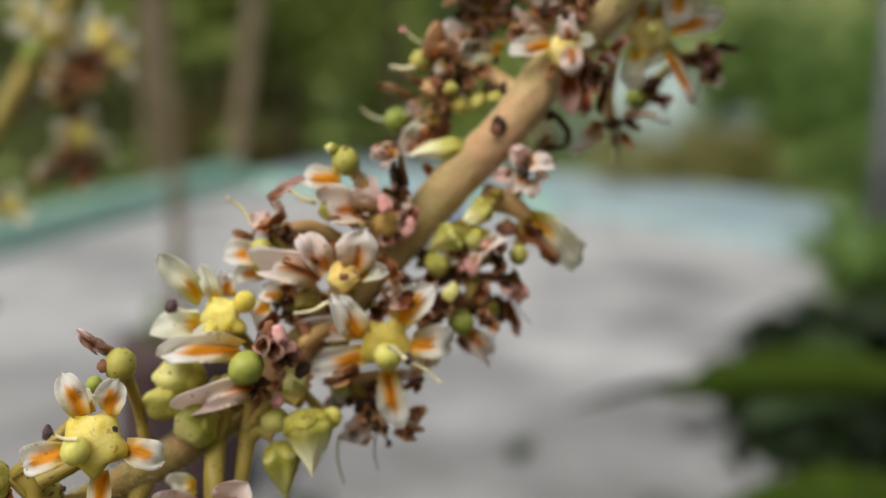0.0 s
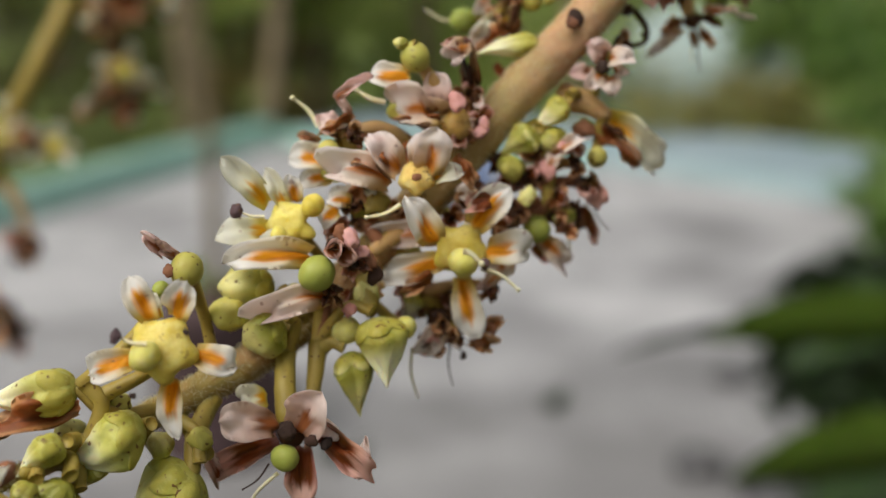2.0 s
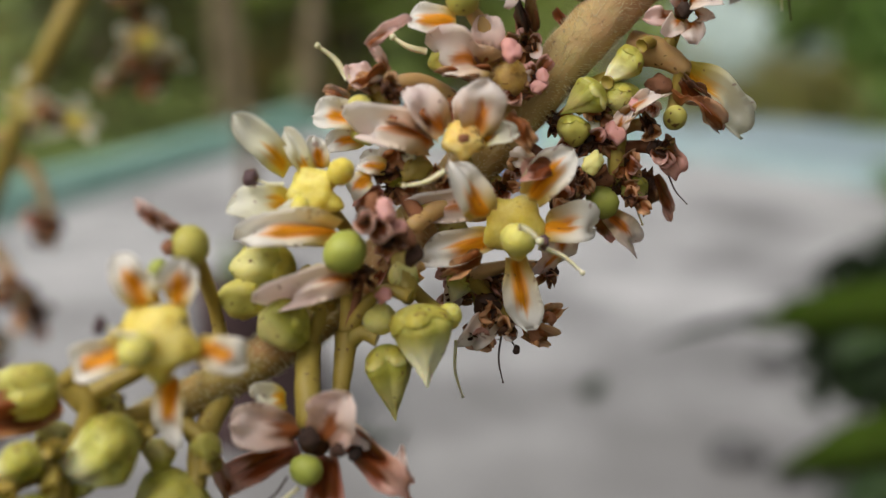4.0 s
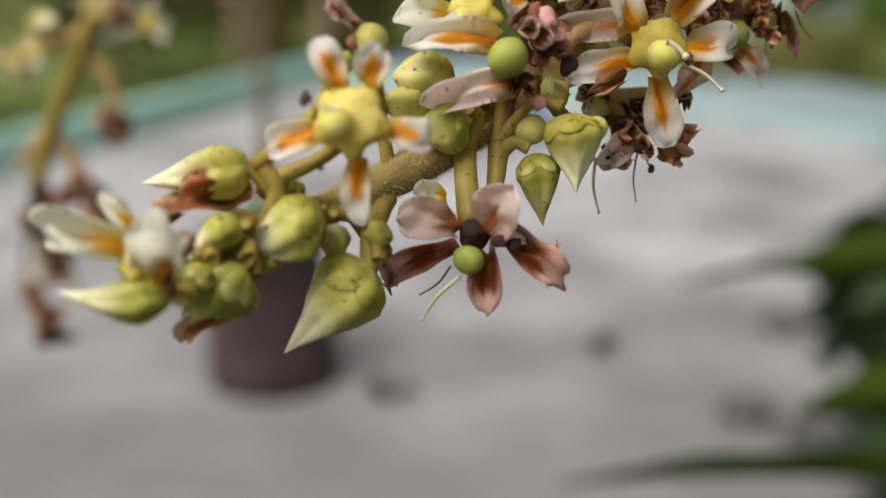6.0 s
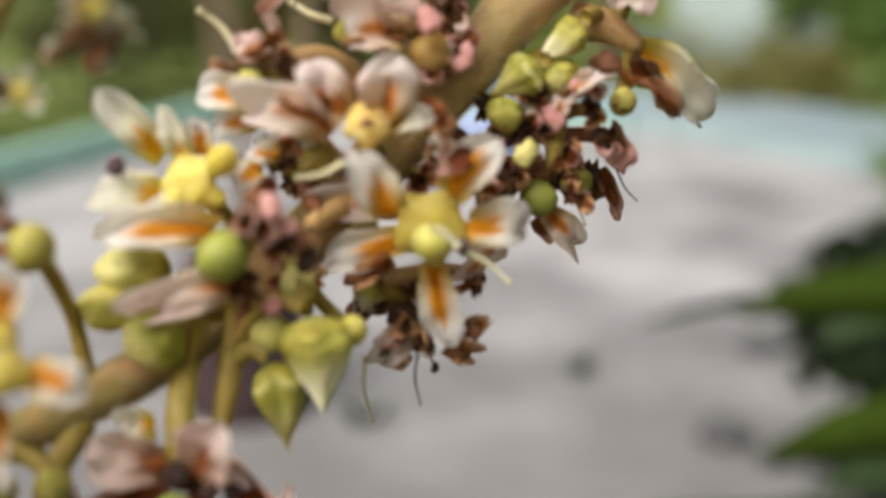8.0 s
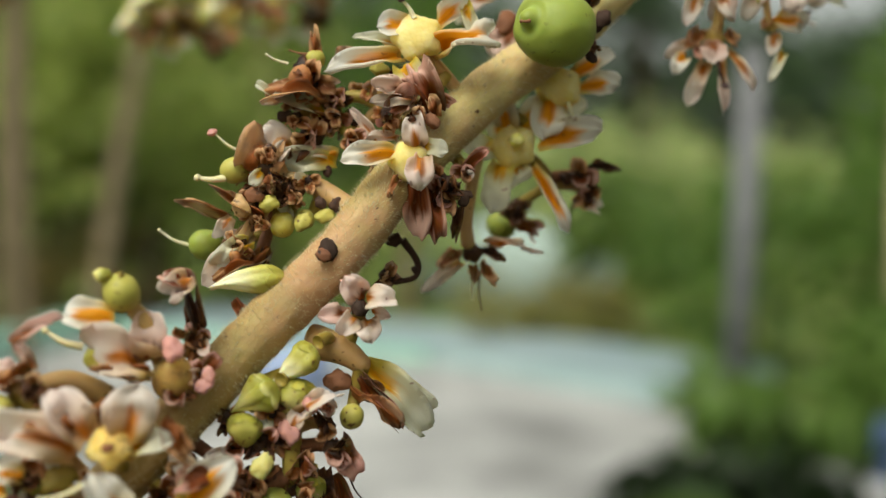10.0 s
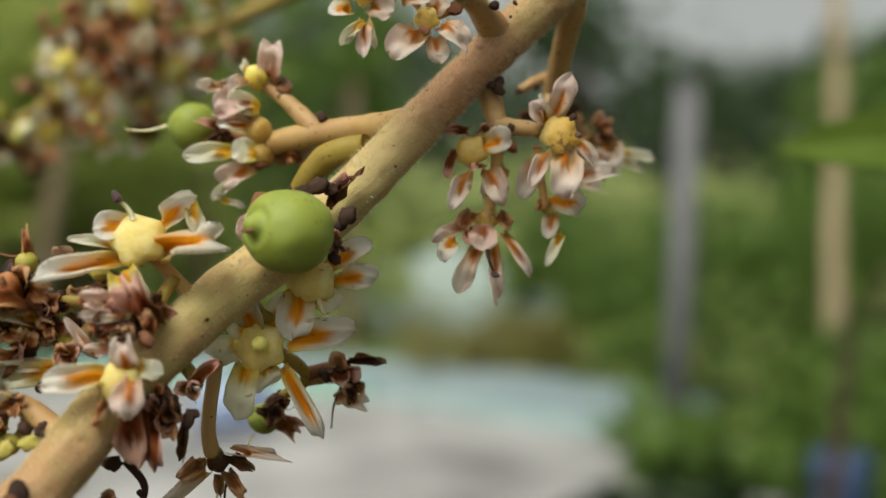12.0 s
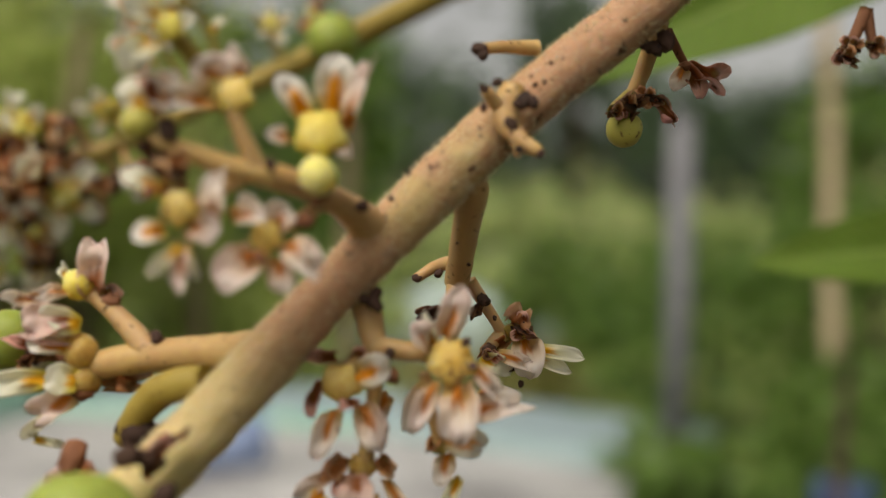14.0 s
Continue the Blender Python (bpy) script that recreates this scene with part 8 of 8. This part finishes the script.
main.husk(45.28, 118.40, 42.61, (-0.15, -0.95, -0.28), 1.08, "dark")
main.petal(None, "cream", 1, (44.72, 117.70, 41.67), (42.86, 118.00, 42.67), 1.15, (-0.16, -0.96, 0.25))
main.scar(44.14, 117.20, 41.69, (-0.16, -0.97, 0.20), 0.59, DRY)
head = main.flower("blush", 47.80, 118.00, 46.15, (-0.44, -0.89, 0.10), 2.28, skip=ALL, ovary=0, style=False, stamens=0)
main.petal(head, "pink", 0, (47.02, 118.30, 46.69), (46.16, 117.80, 47.84), 1.95, (-0.16, -0.96, 0.25))
main.petal(head, "pink", 2, (46.82, 118.30, 45.85), (45.09, 117.80, 45.48), 1.11, (-0.16, -0.96, 0.25))
main.petal(head, "pink", 1, (48.04, 118.30, 46.99), (47.52, 117.80, 48.03), 1.06, (-0.16, -0.96, 0.25))
main.petal(None, "cream", 1, (43.91, 117.90, 45.07), (43.19, 118.20, 46.81), 1.62, (-0.16, -0.96, 0.25))
main.petal(None, "rust", 2, (44.80, 117.70, 45.20), (43.88, 118.00, 46.62), 0.89, (-0.16, -0.96, 0.25))
main.petal(None, "pink", 2, (45.31, 117.50, 45.44), (44.28, 117.80, 45.96), 0.78, (-0.16, -0.96, 0.25))
main.petal(None, "pink", 2, (44.53, 117.70, 46.46), (45.25, 118.00, 47.07), 1.04, (-0.16, -0.96, 0.25))
head = main.flower("yellow", 44.93, 117.00, 48.88, (-0.17, -0.98, 0.10), 1.64, skip=ALL, ovary=0, style=False, stamens=0)
main.petal(head, "cream", 1, (44.71, 117.30, 49.25), (43.14, 116.80, 49.25), 0.86, (-0.16, -0.96, 0.24))
main.petal(head, "cream", 1, (45.07, 117.30, 49.39), (44.98, 116.80, 50.64), 0.91, (-0.16, -0.96, 0.24))
main.petal(head, "cream", 1, (45.39, 117.30, 48.91), (46.07, 116.80, 49.33), 0.76, (-0.16, -0.96, 0.24))
main.petal(head, "cream", 1, (44.36, 117.30, 48.37), (43.58, 116.80, 46.78), 1.11, (-0.16, -0.96, 0.24))
main.petal(head, "cream", 1, (44.72, 117.30, 48.26), (44.16, 116.80, 48.52), 1.01, (-0.16, -0.96, 0.24))
main.petal(None, "cream", 2, (46.74, 118.30, 48.91), (47.22, 118.60, 49.63), 0.57, (-0.16, -0.96, 0.24))
# dropped-flower scars and dry twigs at the upper end
main.scar(61.32, 121.60, 45.63, (-0.16, -0.97, 0.20), 0.68, SCAR)
main.scar(61.84, 122.00, 44.37, (-0.16, -0.97, 0.20), 0.41, SCAR)
main.scar(62.96, 121.80, 44.18, (-0.16, -0.97, 0.20), 0.41, SCAR)
main.scar(60.15, 122.60, 46.55, (-0.16, -0.97, 0.20), 0.42, SCAR)
main.scar(60.18, 122.80, 47.52, (-0.16, -0.97, 0.20), 0.47, SCAR)
main.scar(61.02, 123.40, 47.96, (-0.16, -0.97, 0.20), 0.47, SCAR)
main.scar(62.34, 123.00, 47.00, (-0.16, -0.97, 0.20), 0.79, SCAR)
main.scar(62.78, 122.80, 46.92, (-0.16, -0.97, 0.20), 0.61, SCAR)
main.scar(62.13, 123.00, 46.81, (-0.16, -0.97, 0.20), 0.56, SCAR)
main.scar(63.04, 123.40, 47.90, (-0.16, -0.97, 0.20), 0.28, SCAR)
main.scar(63.53, 123.40, 48.07, (-0.16, -0.97, 0.20), 0.24, SCAR)
main.scar(63.99, 123.80, 49.13, (-0.16, -0.97, 0.20), 0.24, SCAR)
main.scar(60.32, 124.60, 49.85, (-0.16, -0.97, 0.20), 0.72, SCAR)
main.scar(60.47, 124.40, 49.51, (-0.16, -0.97, 0.20), 0.53, SCAR)
main.scar(71.50, 127.00, 51.18, (-0.16, -0.97, 0.20), 1.10, SCAR)
main.scar(70.83, 127.00, 50.73, (-0.16, -0.97, 0.20), 0.90, SCAR)
main.scar(70.18, 126.60, 50.81, (-0.16, -0.97, 0.20), 0.60, SCAR)
main.scar(56.22, 122.00, 43.06, (-0.16, -0.97, 0.20), 0.23, SCAR)
main.scar(55.44, 122.60, 41.80, (-0.16, -0.97, 0.20), 0.28, SCAR)
main.scar(57.67, 122.00, 43.53, (-0.16, -0.97, 0.20), 0.18, SCAR)
main.scar(55.14, 122.40, 40.91, (-0.16, -0.97, 0.20), 0.18, SCAR)
main.scar(62.77, 123.20, 48.30, (-0.16, -0.97, 0.20), 0.19, SCAR)
main.scar(61.52, 123.00, 47.47, (-0.16, -0.97, 0.20), 0.19, SCAR)
main.scar(53.91, 121.60, 41.39, (-0.16, -0.97, 0.20), 0.59, SCAR)
main.scar(54.84, 124.00, 36.92, (-0.16, -0.97, 0.20), 0.67, SCAR)
main.fruitlet(70.29, 130.40, 46.50, (-0.21, -0.17, -0.96), 1.11, 1, dry=True, style=False)
main.husk(70.38, 130.00, 47.88, (-0.15, -0.95, -0.28), 1.58, "dark")
main.husk(69.44, 129.60, 47.44, (-0.15, -0.95, -0.28), 0.96, "rust")
main.husk(71.61, 130.00, 48.43, (-0.15, -0.95, -0.28), 1.06, "dark")
main.petal(None, "rust", 2, (72.26, 130.30, 48.17), (73.29, 130.60, 47.12), 0.72, (-0.16, -0.96, 0.25))
main.scar(72.77, 130.00, 47.19, (-0.16, -0.97, 0.20), 0.63, PINK)
main.petal(None, "rust", 1, (74.18, 130.70, 50.55), (75.24, 131.00, 48.57), 1.31, (-0.16, -0.96, 0.25))
main.petal(None, "pink", 1, (74.07, 130.70, 50.38), (73.78, 131.00, 49.03), 1.11, (-0.16, -0.96, 0.25))
main.petal(None, "rust", 2, (74.44, 130.90, 50.43), (75.90, 131.20, 49.50), 0.99, (-0.16, -0.96, 0.25))
main.scar(73.90, 130.00, 50.41, (-0.16, -0.97, 0.20), 0.53, DRY)
main.husk(86.23, 134.00, 52.10, (-0.15, -0.95, -0.28), 1.31, "old")
main.husk(88.43, 134.00, 52.76, (-0.15, -0.95, -0.28), 1.12, "old")
main.husk(86.59, 133.60, 52.71, (-0.15, -0.95, -0.28), 0.93, "dark")

# ---- second and third spikes, behind ----
spike = Panicle("mango_panicle", (-43.7, 228.0, 30.6), "withered ochre mango flower spike, mostly brown, behind the main spike")
spike.stalk([(-77.9, 218.0, -38.5, 1.37), (-73.5, 218.0, -27.5, 1.54), (-67.8, 218.0, -15.9, 1.61), (-63.3, 218.0, -6.6, 1.67), (-57.1, 218.0, 3.4, 1.74), (-52.0, 222.0, 13.9, 1.83), (-43.7, 228.0, 30.6, 2.02)], name="rachis", mat=STALK_GREEN, sides=14)
spike.stalk([(-66.4, 218.0, -12.1, 1.31), (-71.8, 218.0, -13.1, 1.13), (-79.0, 218.0, -15.4, 0.95)])
spike.stalk([(-65.3, 218.0, -15.9, 1.13), (-62.8, 218.0, -19.7, 0.95), (-61.4, 218.0, -25.5, 0.76)])
spike.stalk([(-71.1, 218.0, -23.6, 1.15), (-75.8, 218.0, -29.5, 0.97), (-80.4, 218.0, -34.5, 0.78)])
spike.stalk([(-72.8, 218.0, -29.5, 1.16), (-69.4, 218.0, -35.4, 0.97), (-67.8, 218.0, -39.4, 0.78)])
spike.flower("yellow", -62.5, 218.0, -8.0, (-0.66, -0.73, -0.16), 5.6, 0)
spike.husk(-58.8, 218.0, -9.3, (-0.15, -0.95, 0.26), 5.1, "tan")
spike.flower("yellow", -55.5, 218.0, -10.3, (0.58, -0.55, 0.60), 4.2, 46)
spike.flower("yellow", -64.3, 218.0, -6.6, (-0.57, -0.80, -0.18), 3.7, 69)
spike.husk(-61.6, 218.0, -27.4, (0.09, -0.96, 0.27), 5.3, "dead")
spike.husk(-63.8, 218.0, -29.4, (0.69, -0.48, 0.54), 3.8, "tan")
spike.husk(-66.8, 218.0, -39.4, (-0.46, -0.87, -0.20), 5.9, "tan")
spike.husk(-65.6, 218.0, -42.4, (0.31, -0.91, 0.26), 4.4, "dead")
spike.husk(-71.9, 218.0, -39.5, (0.76, -0.42, 0.49), 5.9, "tan")
spike.husk(-74.9, 218.0, -43.6, (-0.30, -0.93, -0.22), 5.4, "dead")
spike.husk(-77.2, 218.0, -49.9, (0.51, -0.83, 0.24), 6.0, "tan")
spike.husk(-74.3, 218.0, -51.9, (-0.67, -0.55, 0.50), 5.0, "tan")
spike.husk(-69.1, 218.0, -37.4, (-0.12, -0.96, -0.24), 3.9, "tan")
spike.husk(-77.1, 218.0, -40.5, (0.65, -0.73, 0.21), 4.9, "dead")
spike.flower("yellow", -75.0, 218.0, -15.0, (-0.58, -0.59, 0.55), 4.7, 322)
spike.flower("yellow", -78.2, 218.0, -16.9, (0.08, -0.97, -0.24), 4.3, 345)
spike.husk(-79.1, 218.0, -66.0, (0.75, -0.63, 0.19), 5.1, "dead")
spike.husk(-77.2, 218.0, -62.7, (-0.47, -0.64, 0.61), 4.6, "tan")
spike.husk(-80.2, 218.0, -57.3, (0.28, -0.93, -0.24), 5.0, "tan")
spike.bud(-74.9, 218.0, -10.3, (0.82, -0.55, 0.17), 2.07, 2)
spike.stalk([(-50.7, 223.0, 16.5, 1.10), (-44.2, 218.0, 6.8, 0.90), (-41.8, 218.0, 1.5, 0.73)])
spike.flower("yellow", -42.9, 218.0, -0.3, (-0.66, -0.73, -0.16), 5.0, 0)
spike.husk(-41.1, 218.0, -2.1, (-0.12, -0.96, -0.24), 4.6, "tan")
spike.husk(-45.6, 218.0, 0.6, (0.59, -0.78, -0.21), 4.1, "tan")
spike.flower("yellow", -39.1, 218.0, 0.6, (-0.57, -0.80, -0.18), 3.6, 93)
spike.flower("yellow", -37.2, 215.0, 18.6, (-0.69, -0.72, -0.11), 5.6, 0)
spike.husk(-40.2, 215.0, 14.9, (0.38, -0.91, -0.15), 5.6, "tan")
spike.flower("yellow", -34.6, 215.0, 15.3, (-0.35, -0.93, -0.15), 4.7, 34)
spike.flower("yellow", -42.0, 215.0, 2.2, (0.71, -0.70, -0.11), 5.7, 51)
spike.husk(-44.1, 215.0, -0.1, (0.21, -0.97, -0.16), 4.8, "tan")
spike.husk(-40.5, 215.0, -3.0, (-0.49, -0.86, -0.14), 4.3, "tan")
spike.flower("yellow", -45.5, 215.0, 19.4, (0.63, -0.77, -0.12), 5.1, 102)
spike.flower("yellow", -48.1, 215.0, 22.2, (0.02, -0.99, -0.16), 4.6, 119)
spike.husk(-45.8, 215.0, -3.0, (-0.60, -0.79, -0.13), 3.8, "tan")
spike.fruitlet(-48.6, 215.0, 16.2, (0.52, -0.84, -0.14), 2.06, 2)
spike.husk(-43.3, 215.0, 11.2, (-0.18, -0.97, -0.16), 4.7, "tan")
spike.root.location.x += 0.0042
spike_two = Panicle("mango_panicle", (71.2, 192.0, 69.8), "ochre mango flower spike with brown and cream flowers, farther back")
spike_two.stalk([(7.9, 186.0, 34.9, 0.62), (13.3, 186.0, 38.5, 0.70), (19.4, 186.0, 42.2, 0.77), (26.2, 186.0, 45.6, 0.84), (33.8, 186.0, 49.4, 0.92), (43.6, 186.0, 54.5, 1.00), (55.4, 188.0, 60.5, 1.46), (71.2, 192.0, 69.8, 1.67)], name="rachis", mat=STALK_GREEN, sides=14)
spike_two.bud(8.6, 182.0, 38.6, (-0.76, -0.51, -0.41), 1.75, 0)
spike_two.flower("old", 5.9, 186.0, 34.8, (-0.34, -0.91, -0.23), 3.1, 29)
spike_two.flower("yellow", 7.9, 190.0, 34.1, (0.46, -0.87, 0.17), 2.5, 58)
spike_two.bud(11.8, 182.0, 38.0, (-0.73, -0.56, 0.40), 1.62, 0)
spike_two.husk(10.2, 186.0, 36.3, (-0.10, -0.83, -0.54), 3.1, "tan")
spike_two.bud(14.1, 190.0, 45.3, (0.58, -0.80, -0.15), 1.71, 1)
spike_two.husk(14.7, 182.0, 41.5, (-0.68, -0.72, 0.14), 2.4, "tan")
spike_two.husk(14.0, 186.0, 33.0, (0.08, -0.84, 0.53), 3.8, "tan")
spike_two.fruitlet(15.5, 190.0, 40.4, (0.62, -0.69, -0.37), 1.43, 2)
spike_two.flower("yellow", 18.3, 182.0, 44.4, (-0.53, -0.82, -0.22), 3.7, 261)
spike_two.flower("yellow", 20.4, 186.0, 42.2, (0.30, -0.94, 0.18), 4.2, 290)
spike_two.fruitlet(21.1, 190.0, 43.5, (-0.80, -0.48, 0.36), 1.73, 2)
spike_two.husk(24.3, 182.0, 44.6, (-0.29, -0.79, -0.54), 3.7, "tan")
spike_two.husk(25.6, 186.0, 41.0, (0.46, -0.87, -0.18), 3.5, "tan")
spike_two.husk(17.6, 190.0, 39.0, (-0.78, -0.62, 0.12), 4.0, "tan")
spike_two.flower("old", 21.1, 182.0, 37.7, (-0.13, -0.83, 0.54), 3.1, 435)
spike_two.flower("yellow", 16.0, 186.0, 36.5, (0.53, -0.74, -0.41), 3.5, 464)
spike_two.husk(26.9, 190.0, 37.9, (-0.66, -0.72, -0.20), 3.6, "tan")
spike_two.husk(27.7, 182.0, 46.1, (0.09, -0.98, 0.19), 4.1, "tan")
spike_two.husk(18.6, 186.0, 47.7, (0.62, -0.68, 0.39), 4.2, "tan")
spike_two.flower("yellow", 22.4, 190.0, 48.5, (-0.45, -0.73, -0.51), 3.6, 580)
spike_two.flower("yellow", 29.7, 182.0, 44.1, (0.30, -0.93, -0.20), 3.8, 609)
spike_two.husk(33.9, 186.0, 45.6, (-0.84, -0.53, 0.10), 3.5, "tan")
spike_two.husk(31.8, 190.0, 42.5, (-0.32, -0.79, 0.52), 3.3, "tan")
spike_two.husk(36.5, 182.0, 46.5, (0.41, -0.79, -0.46), 2.8, "tan")
spike_two.flower("old", 16.6, 186.0, 47.6, (-0.76, -0.62, -0.18), 3.5, 725)
spike_two.flower("yellow", 21.2, 190.0, 36.3, (-0.14, -0.97, 0.19), 2.9, 754)
spike_two.bud(13.2, 182.0, 35.8, (0.53, -0.73, 0.43), 1.35, 0)
spike_two.bud(6.5, 186.0, 37.2, (-0.59, -0.65, -0.48), 1.66, 2)
spike_two.bud(4.5, 190.0, 38.9, (0.10, -0.97, -0.22), 1.56, 1)
spike_two.flower("yellow", 26.0, 183.0, 51.2, (-0.81, -0.48, -0.34), 4.0, 0)
spike_two.husk(28.2, 186.0, 48.6, (-0.38, -0.92, 0.00), 4.1, "tan")
spike_two.husk(24.8, 189.0, 46.4, (0.40, -0.81, 0.42), 3.6, "tan")
spike_two.flower("yellow", 28.7, 183.0, 43.2, (-0.74, -0.56, -0.38), 2.9, 87)
spike_two.husk(23.7, 186.0, 49.2, (-0.16, -0.99, 0.00), 3.5, "tan")
spike_two.husk(23.1, 189.0, 42.2, (0.52, -0.76, 0.38), 3.6, "tan")
spike_two.husk(27.6, 183.0, 43.8, (-0.64, -0.64, -0.42), 2.3, "tan")
spike_two.flower("fresh", 37.4, 186.0, 63.7, (0.07, -1.00, -0.00), 4.2, 203)
spike_two.flower("fresh", 36.2, 189.0, 60.0, (0.61, -0.71, 0.34), 3.7, 232)
spike_two.flower("yellow", 40.0, 183.0, 64.4, (-0.51, -0.73, -0.46), 3.5, 261)
spike_two.flower("yellow", 49.9, 186.0, 62.9, (0.28, -0.96, -0.00), 2.4, 290)
spike_two.flower("old", 54.9, 189.0, 64.9, (-0.80, -0.48, 0.35), 2.8, 319)
spike_two.fruitlet(56.4, 183.0, 61.0, (-0.34, -0.81, -0.49), 2.88, 2)
spike_two.husk(30.5, 186.0, 46.3, (0.44, -0.90, -0.00), 3.0, "tan")
spike_two.husk(22.5, 189.0, 45.8, (-0.73, -0.56, 0.38), 3.6, "tan")
spike_two.husk(29.9, 183.0, 51.3, (-0.14, -0.86, -0.50), 3.2, "tan")
spike_two.flower("yellow", 25.9, 186.0, 40.4, (0.57, -0.82, -0.00), 3.0, 464)
spike_two.flower("yellow", 22.5, 189.0, 52.4, (-0.64, -0.64, 0.42), 3.0, 493)
spike_two.flower("yellow", 33.8, 183.0, 53.1, (0.06, -0.87, -0.49), 2.9, 522)
spike_two.stalk([(36.2, 186.0, 50.5, 0.60), (30.5, 186.0, 48.7, 0.59), (25.4, 186.0, 46.2, 0.47)])
# ---- the mango tree that bears the spikes, beside the camera ----
mango = new("mango_tree")
mango.location = (0.8, 0.3, -0.06)
tagged(mango, "mango tree with ochre flowering twigs and long green leaves", "tree")


def limb(points, name="branch", mat=None):
    bm = bmesh.new()
    tube(bm, smooth_line([(x - 0.8, y - 0.3, z + 0.06, r) for x, y, z, r in points], 8 * (len(points) - 1) + 1), 12, 0.08, len(points))
    return part(name, bm, mango, mat=mat or BARK)


limb([(0.8, 0.3, -0.06, 0.05), (0.79, 0.3, 0.6, 0.042), (0.76, 0.31, 1.2, 0.032), (0.72, 0.32, 1.7, 0.02)], "trunk")
limb([(0.76, 0.31, 1.2, 0.018), (0.5, 0.28, 1.42, 0.012), (0.25, 0.2, 1.46, 0.006), (0.0952, 0.1295, 1.3731, 0.002)], "branch")
limb([(0.5, 0.28, 1.42, 0.008), (0.2, 0.3, 1.5, 0.005), (0.0712, 0.1920, 1.3699, 0.0022)], "branch", STALK)
limb([(0.2, 0.3, 1.5, 0.004), (0.1, 0.27, 1.47, 0.0032), (-0.0395, 0.2280, 1.3306, 0.0022)], "branch", STALK)
limb([(0.25, 0.2, 1.46, 0.004), (0.2, 0.2, 1.42, 0.003), (0.17, 0.2, 1.39, 0.002)], "twig", STALK_GREEN)


def hang_leaf(foot, tip, width, mat, sag=0.1, roll=0.0):
    return mango_leaf(mango, Vector(foot) - mango.location, Vector(tip) - mango.location, width, mat, sag, roll)


hang_leaf((0.1427, 0.1900, 1.3404), (0.1056, 0.1880, 1.3377), 0.0098, BIG_LEAF, 0.05, -66)
hang_leaf((0.1432, 0.2030, 1.3860), (0.0840, 0.1960, 1.3592), 0.0155, BIG_LEAF, 0.03, -68)
# unseen leaves and their limb around the camera, added to block fill light
bm = bmesh.new()
crown(bm, random.Random(21), (0.7, -0.75, 1.75), (0.8, 0.6, 0.6), 360, 0.24, 0.055, 0.5)
crown(bm, random.Random(22), (0.9, 0.1, 1.75), (0.45, 0.6, 0.5), 200, 0.24, 0.055, 0.5)
for v in bm.verts:
    v.co -= mango.location
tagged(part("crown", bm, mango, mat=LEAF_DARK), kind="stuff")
limb([(0.74, 0.31, 1.5, 0.02), (0.72, -0.1, 1.7, 0.014), (0.7, -0.7, 1.9, 0.006)])
# ---- a young mango plant beside the yard ----
sapling = new("mango_sapling")
sapling.location = (0.5, 0.85, -0.03)
tagged(sapling, "young mango plant with long dark green leaves", "plant")
bm = bmesh.new()
tube(bm, smooth_line([(0, 0, 0, 0.012), (0.01, 0, 0.5, 0.01), (-0.01, 0.01, 1.0, 0.008), (0.0, 0.0, 1.3, 0.004)], 20), 10, 0.1)
part("stem", bm, sapling, mat=BARK)


def plant_leaf(foot, tip, width, mat, sag=0.1, roll=0.0):
    """A leaf from a place on the stem; foot and tip in the world."""
    return mango_leaf(sapling, Vector(foot) - sapling.location, Vector(tip) - sapling.location, width, mat, sag, roll)


plant_leaf((0.242, 0.522, 1.159), (0.121, 0.514, 1.156), 0.034, BIG_LEAF, 0.08, 66)
plant_leaf((0.247, 0.509, 1.104), (0.133, 0.499, 1.093), 0.045, BIG_LEAF, 0.08, 66)
plant_leaf((0.218, 0.460, 1.077), (0.023, 0.421, 1.096), 0.04, BIG_LEAF, 0.06, 40)
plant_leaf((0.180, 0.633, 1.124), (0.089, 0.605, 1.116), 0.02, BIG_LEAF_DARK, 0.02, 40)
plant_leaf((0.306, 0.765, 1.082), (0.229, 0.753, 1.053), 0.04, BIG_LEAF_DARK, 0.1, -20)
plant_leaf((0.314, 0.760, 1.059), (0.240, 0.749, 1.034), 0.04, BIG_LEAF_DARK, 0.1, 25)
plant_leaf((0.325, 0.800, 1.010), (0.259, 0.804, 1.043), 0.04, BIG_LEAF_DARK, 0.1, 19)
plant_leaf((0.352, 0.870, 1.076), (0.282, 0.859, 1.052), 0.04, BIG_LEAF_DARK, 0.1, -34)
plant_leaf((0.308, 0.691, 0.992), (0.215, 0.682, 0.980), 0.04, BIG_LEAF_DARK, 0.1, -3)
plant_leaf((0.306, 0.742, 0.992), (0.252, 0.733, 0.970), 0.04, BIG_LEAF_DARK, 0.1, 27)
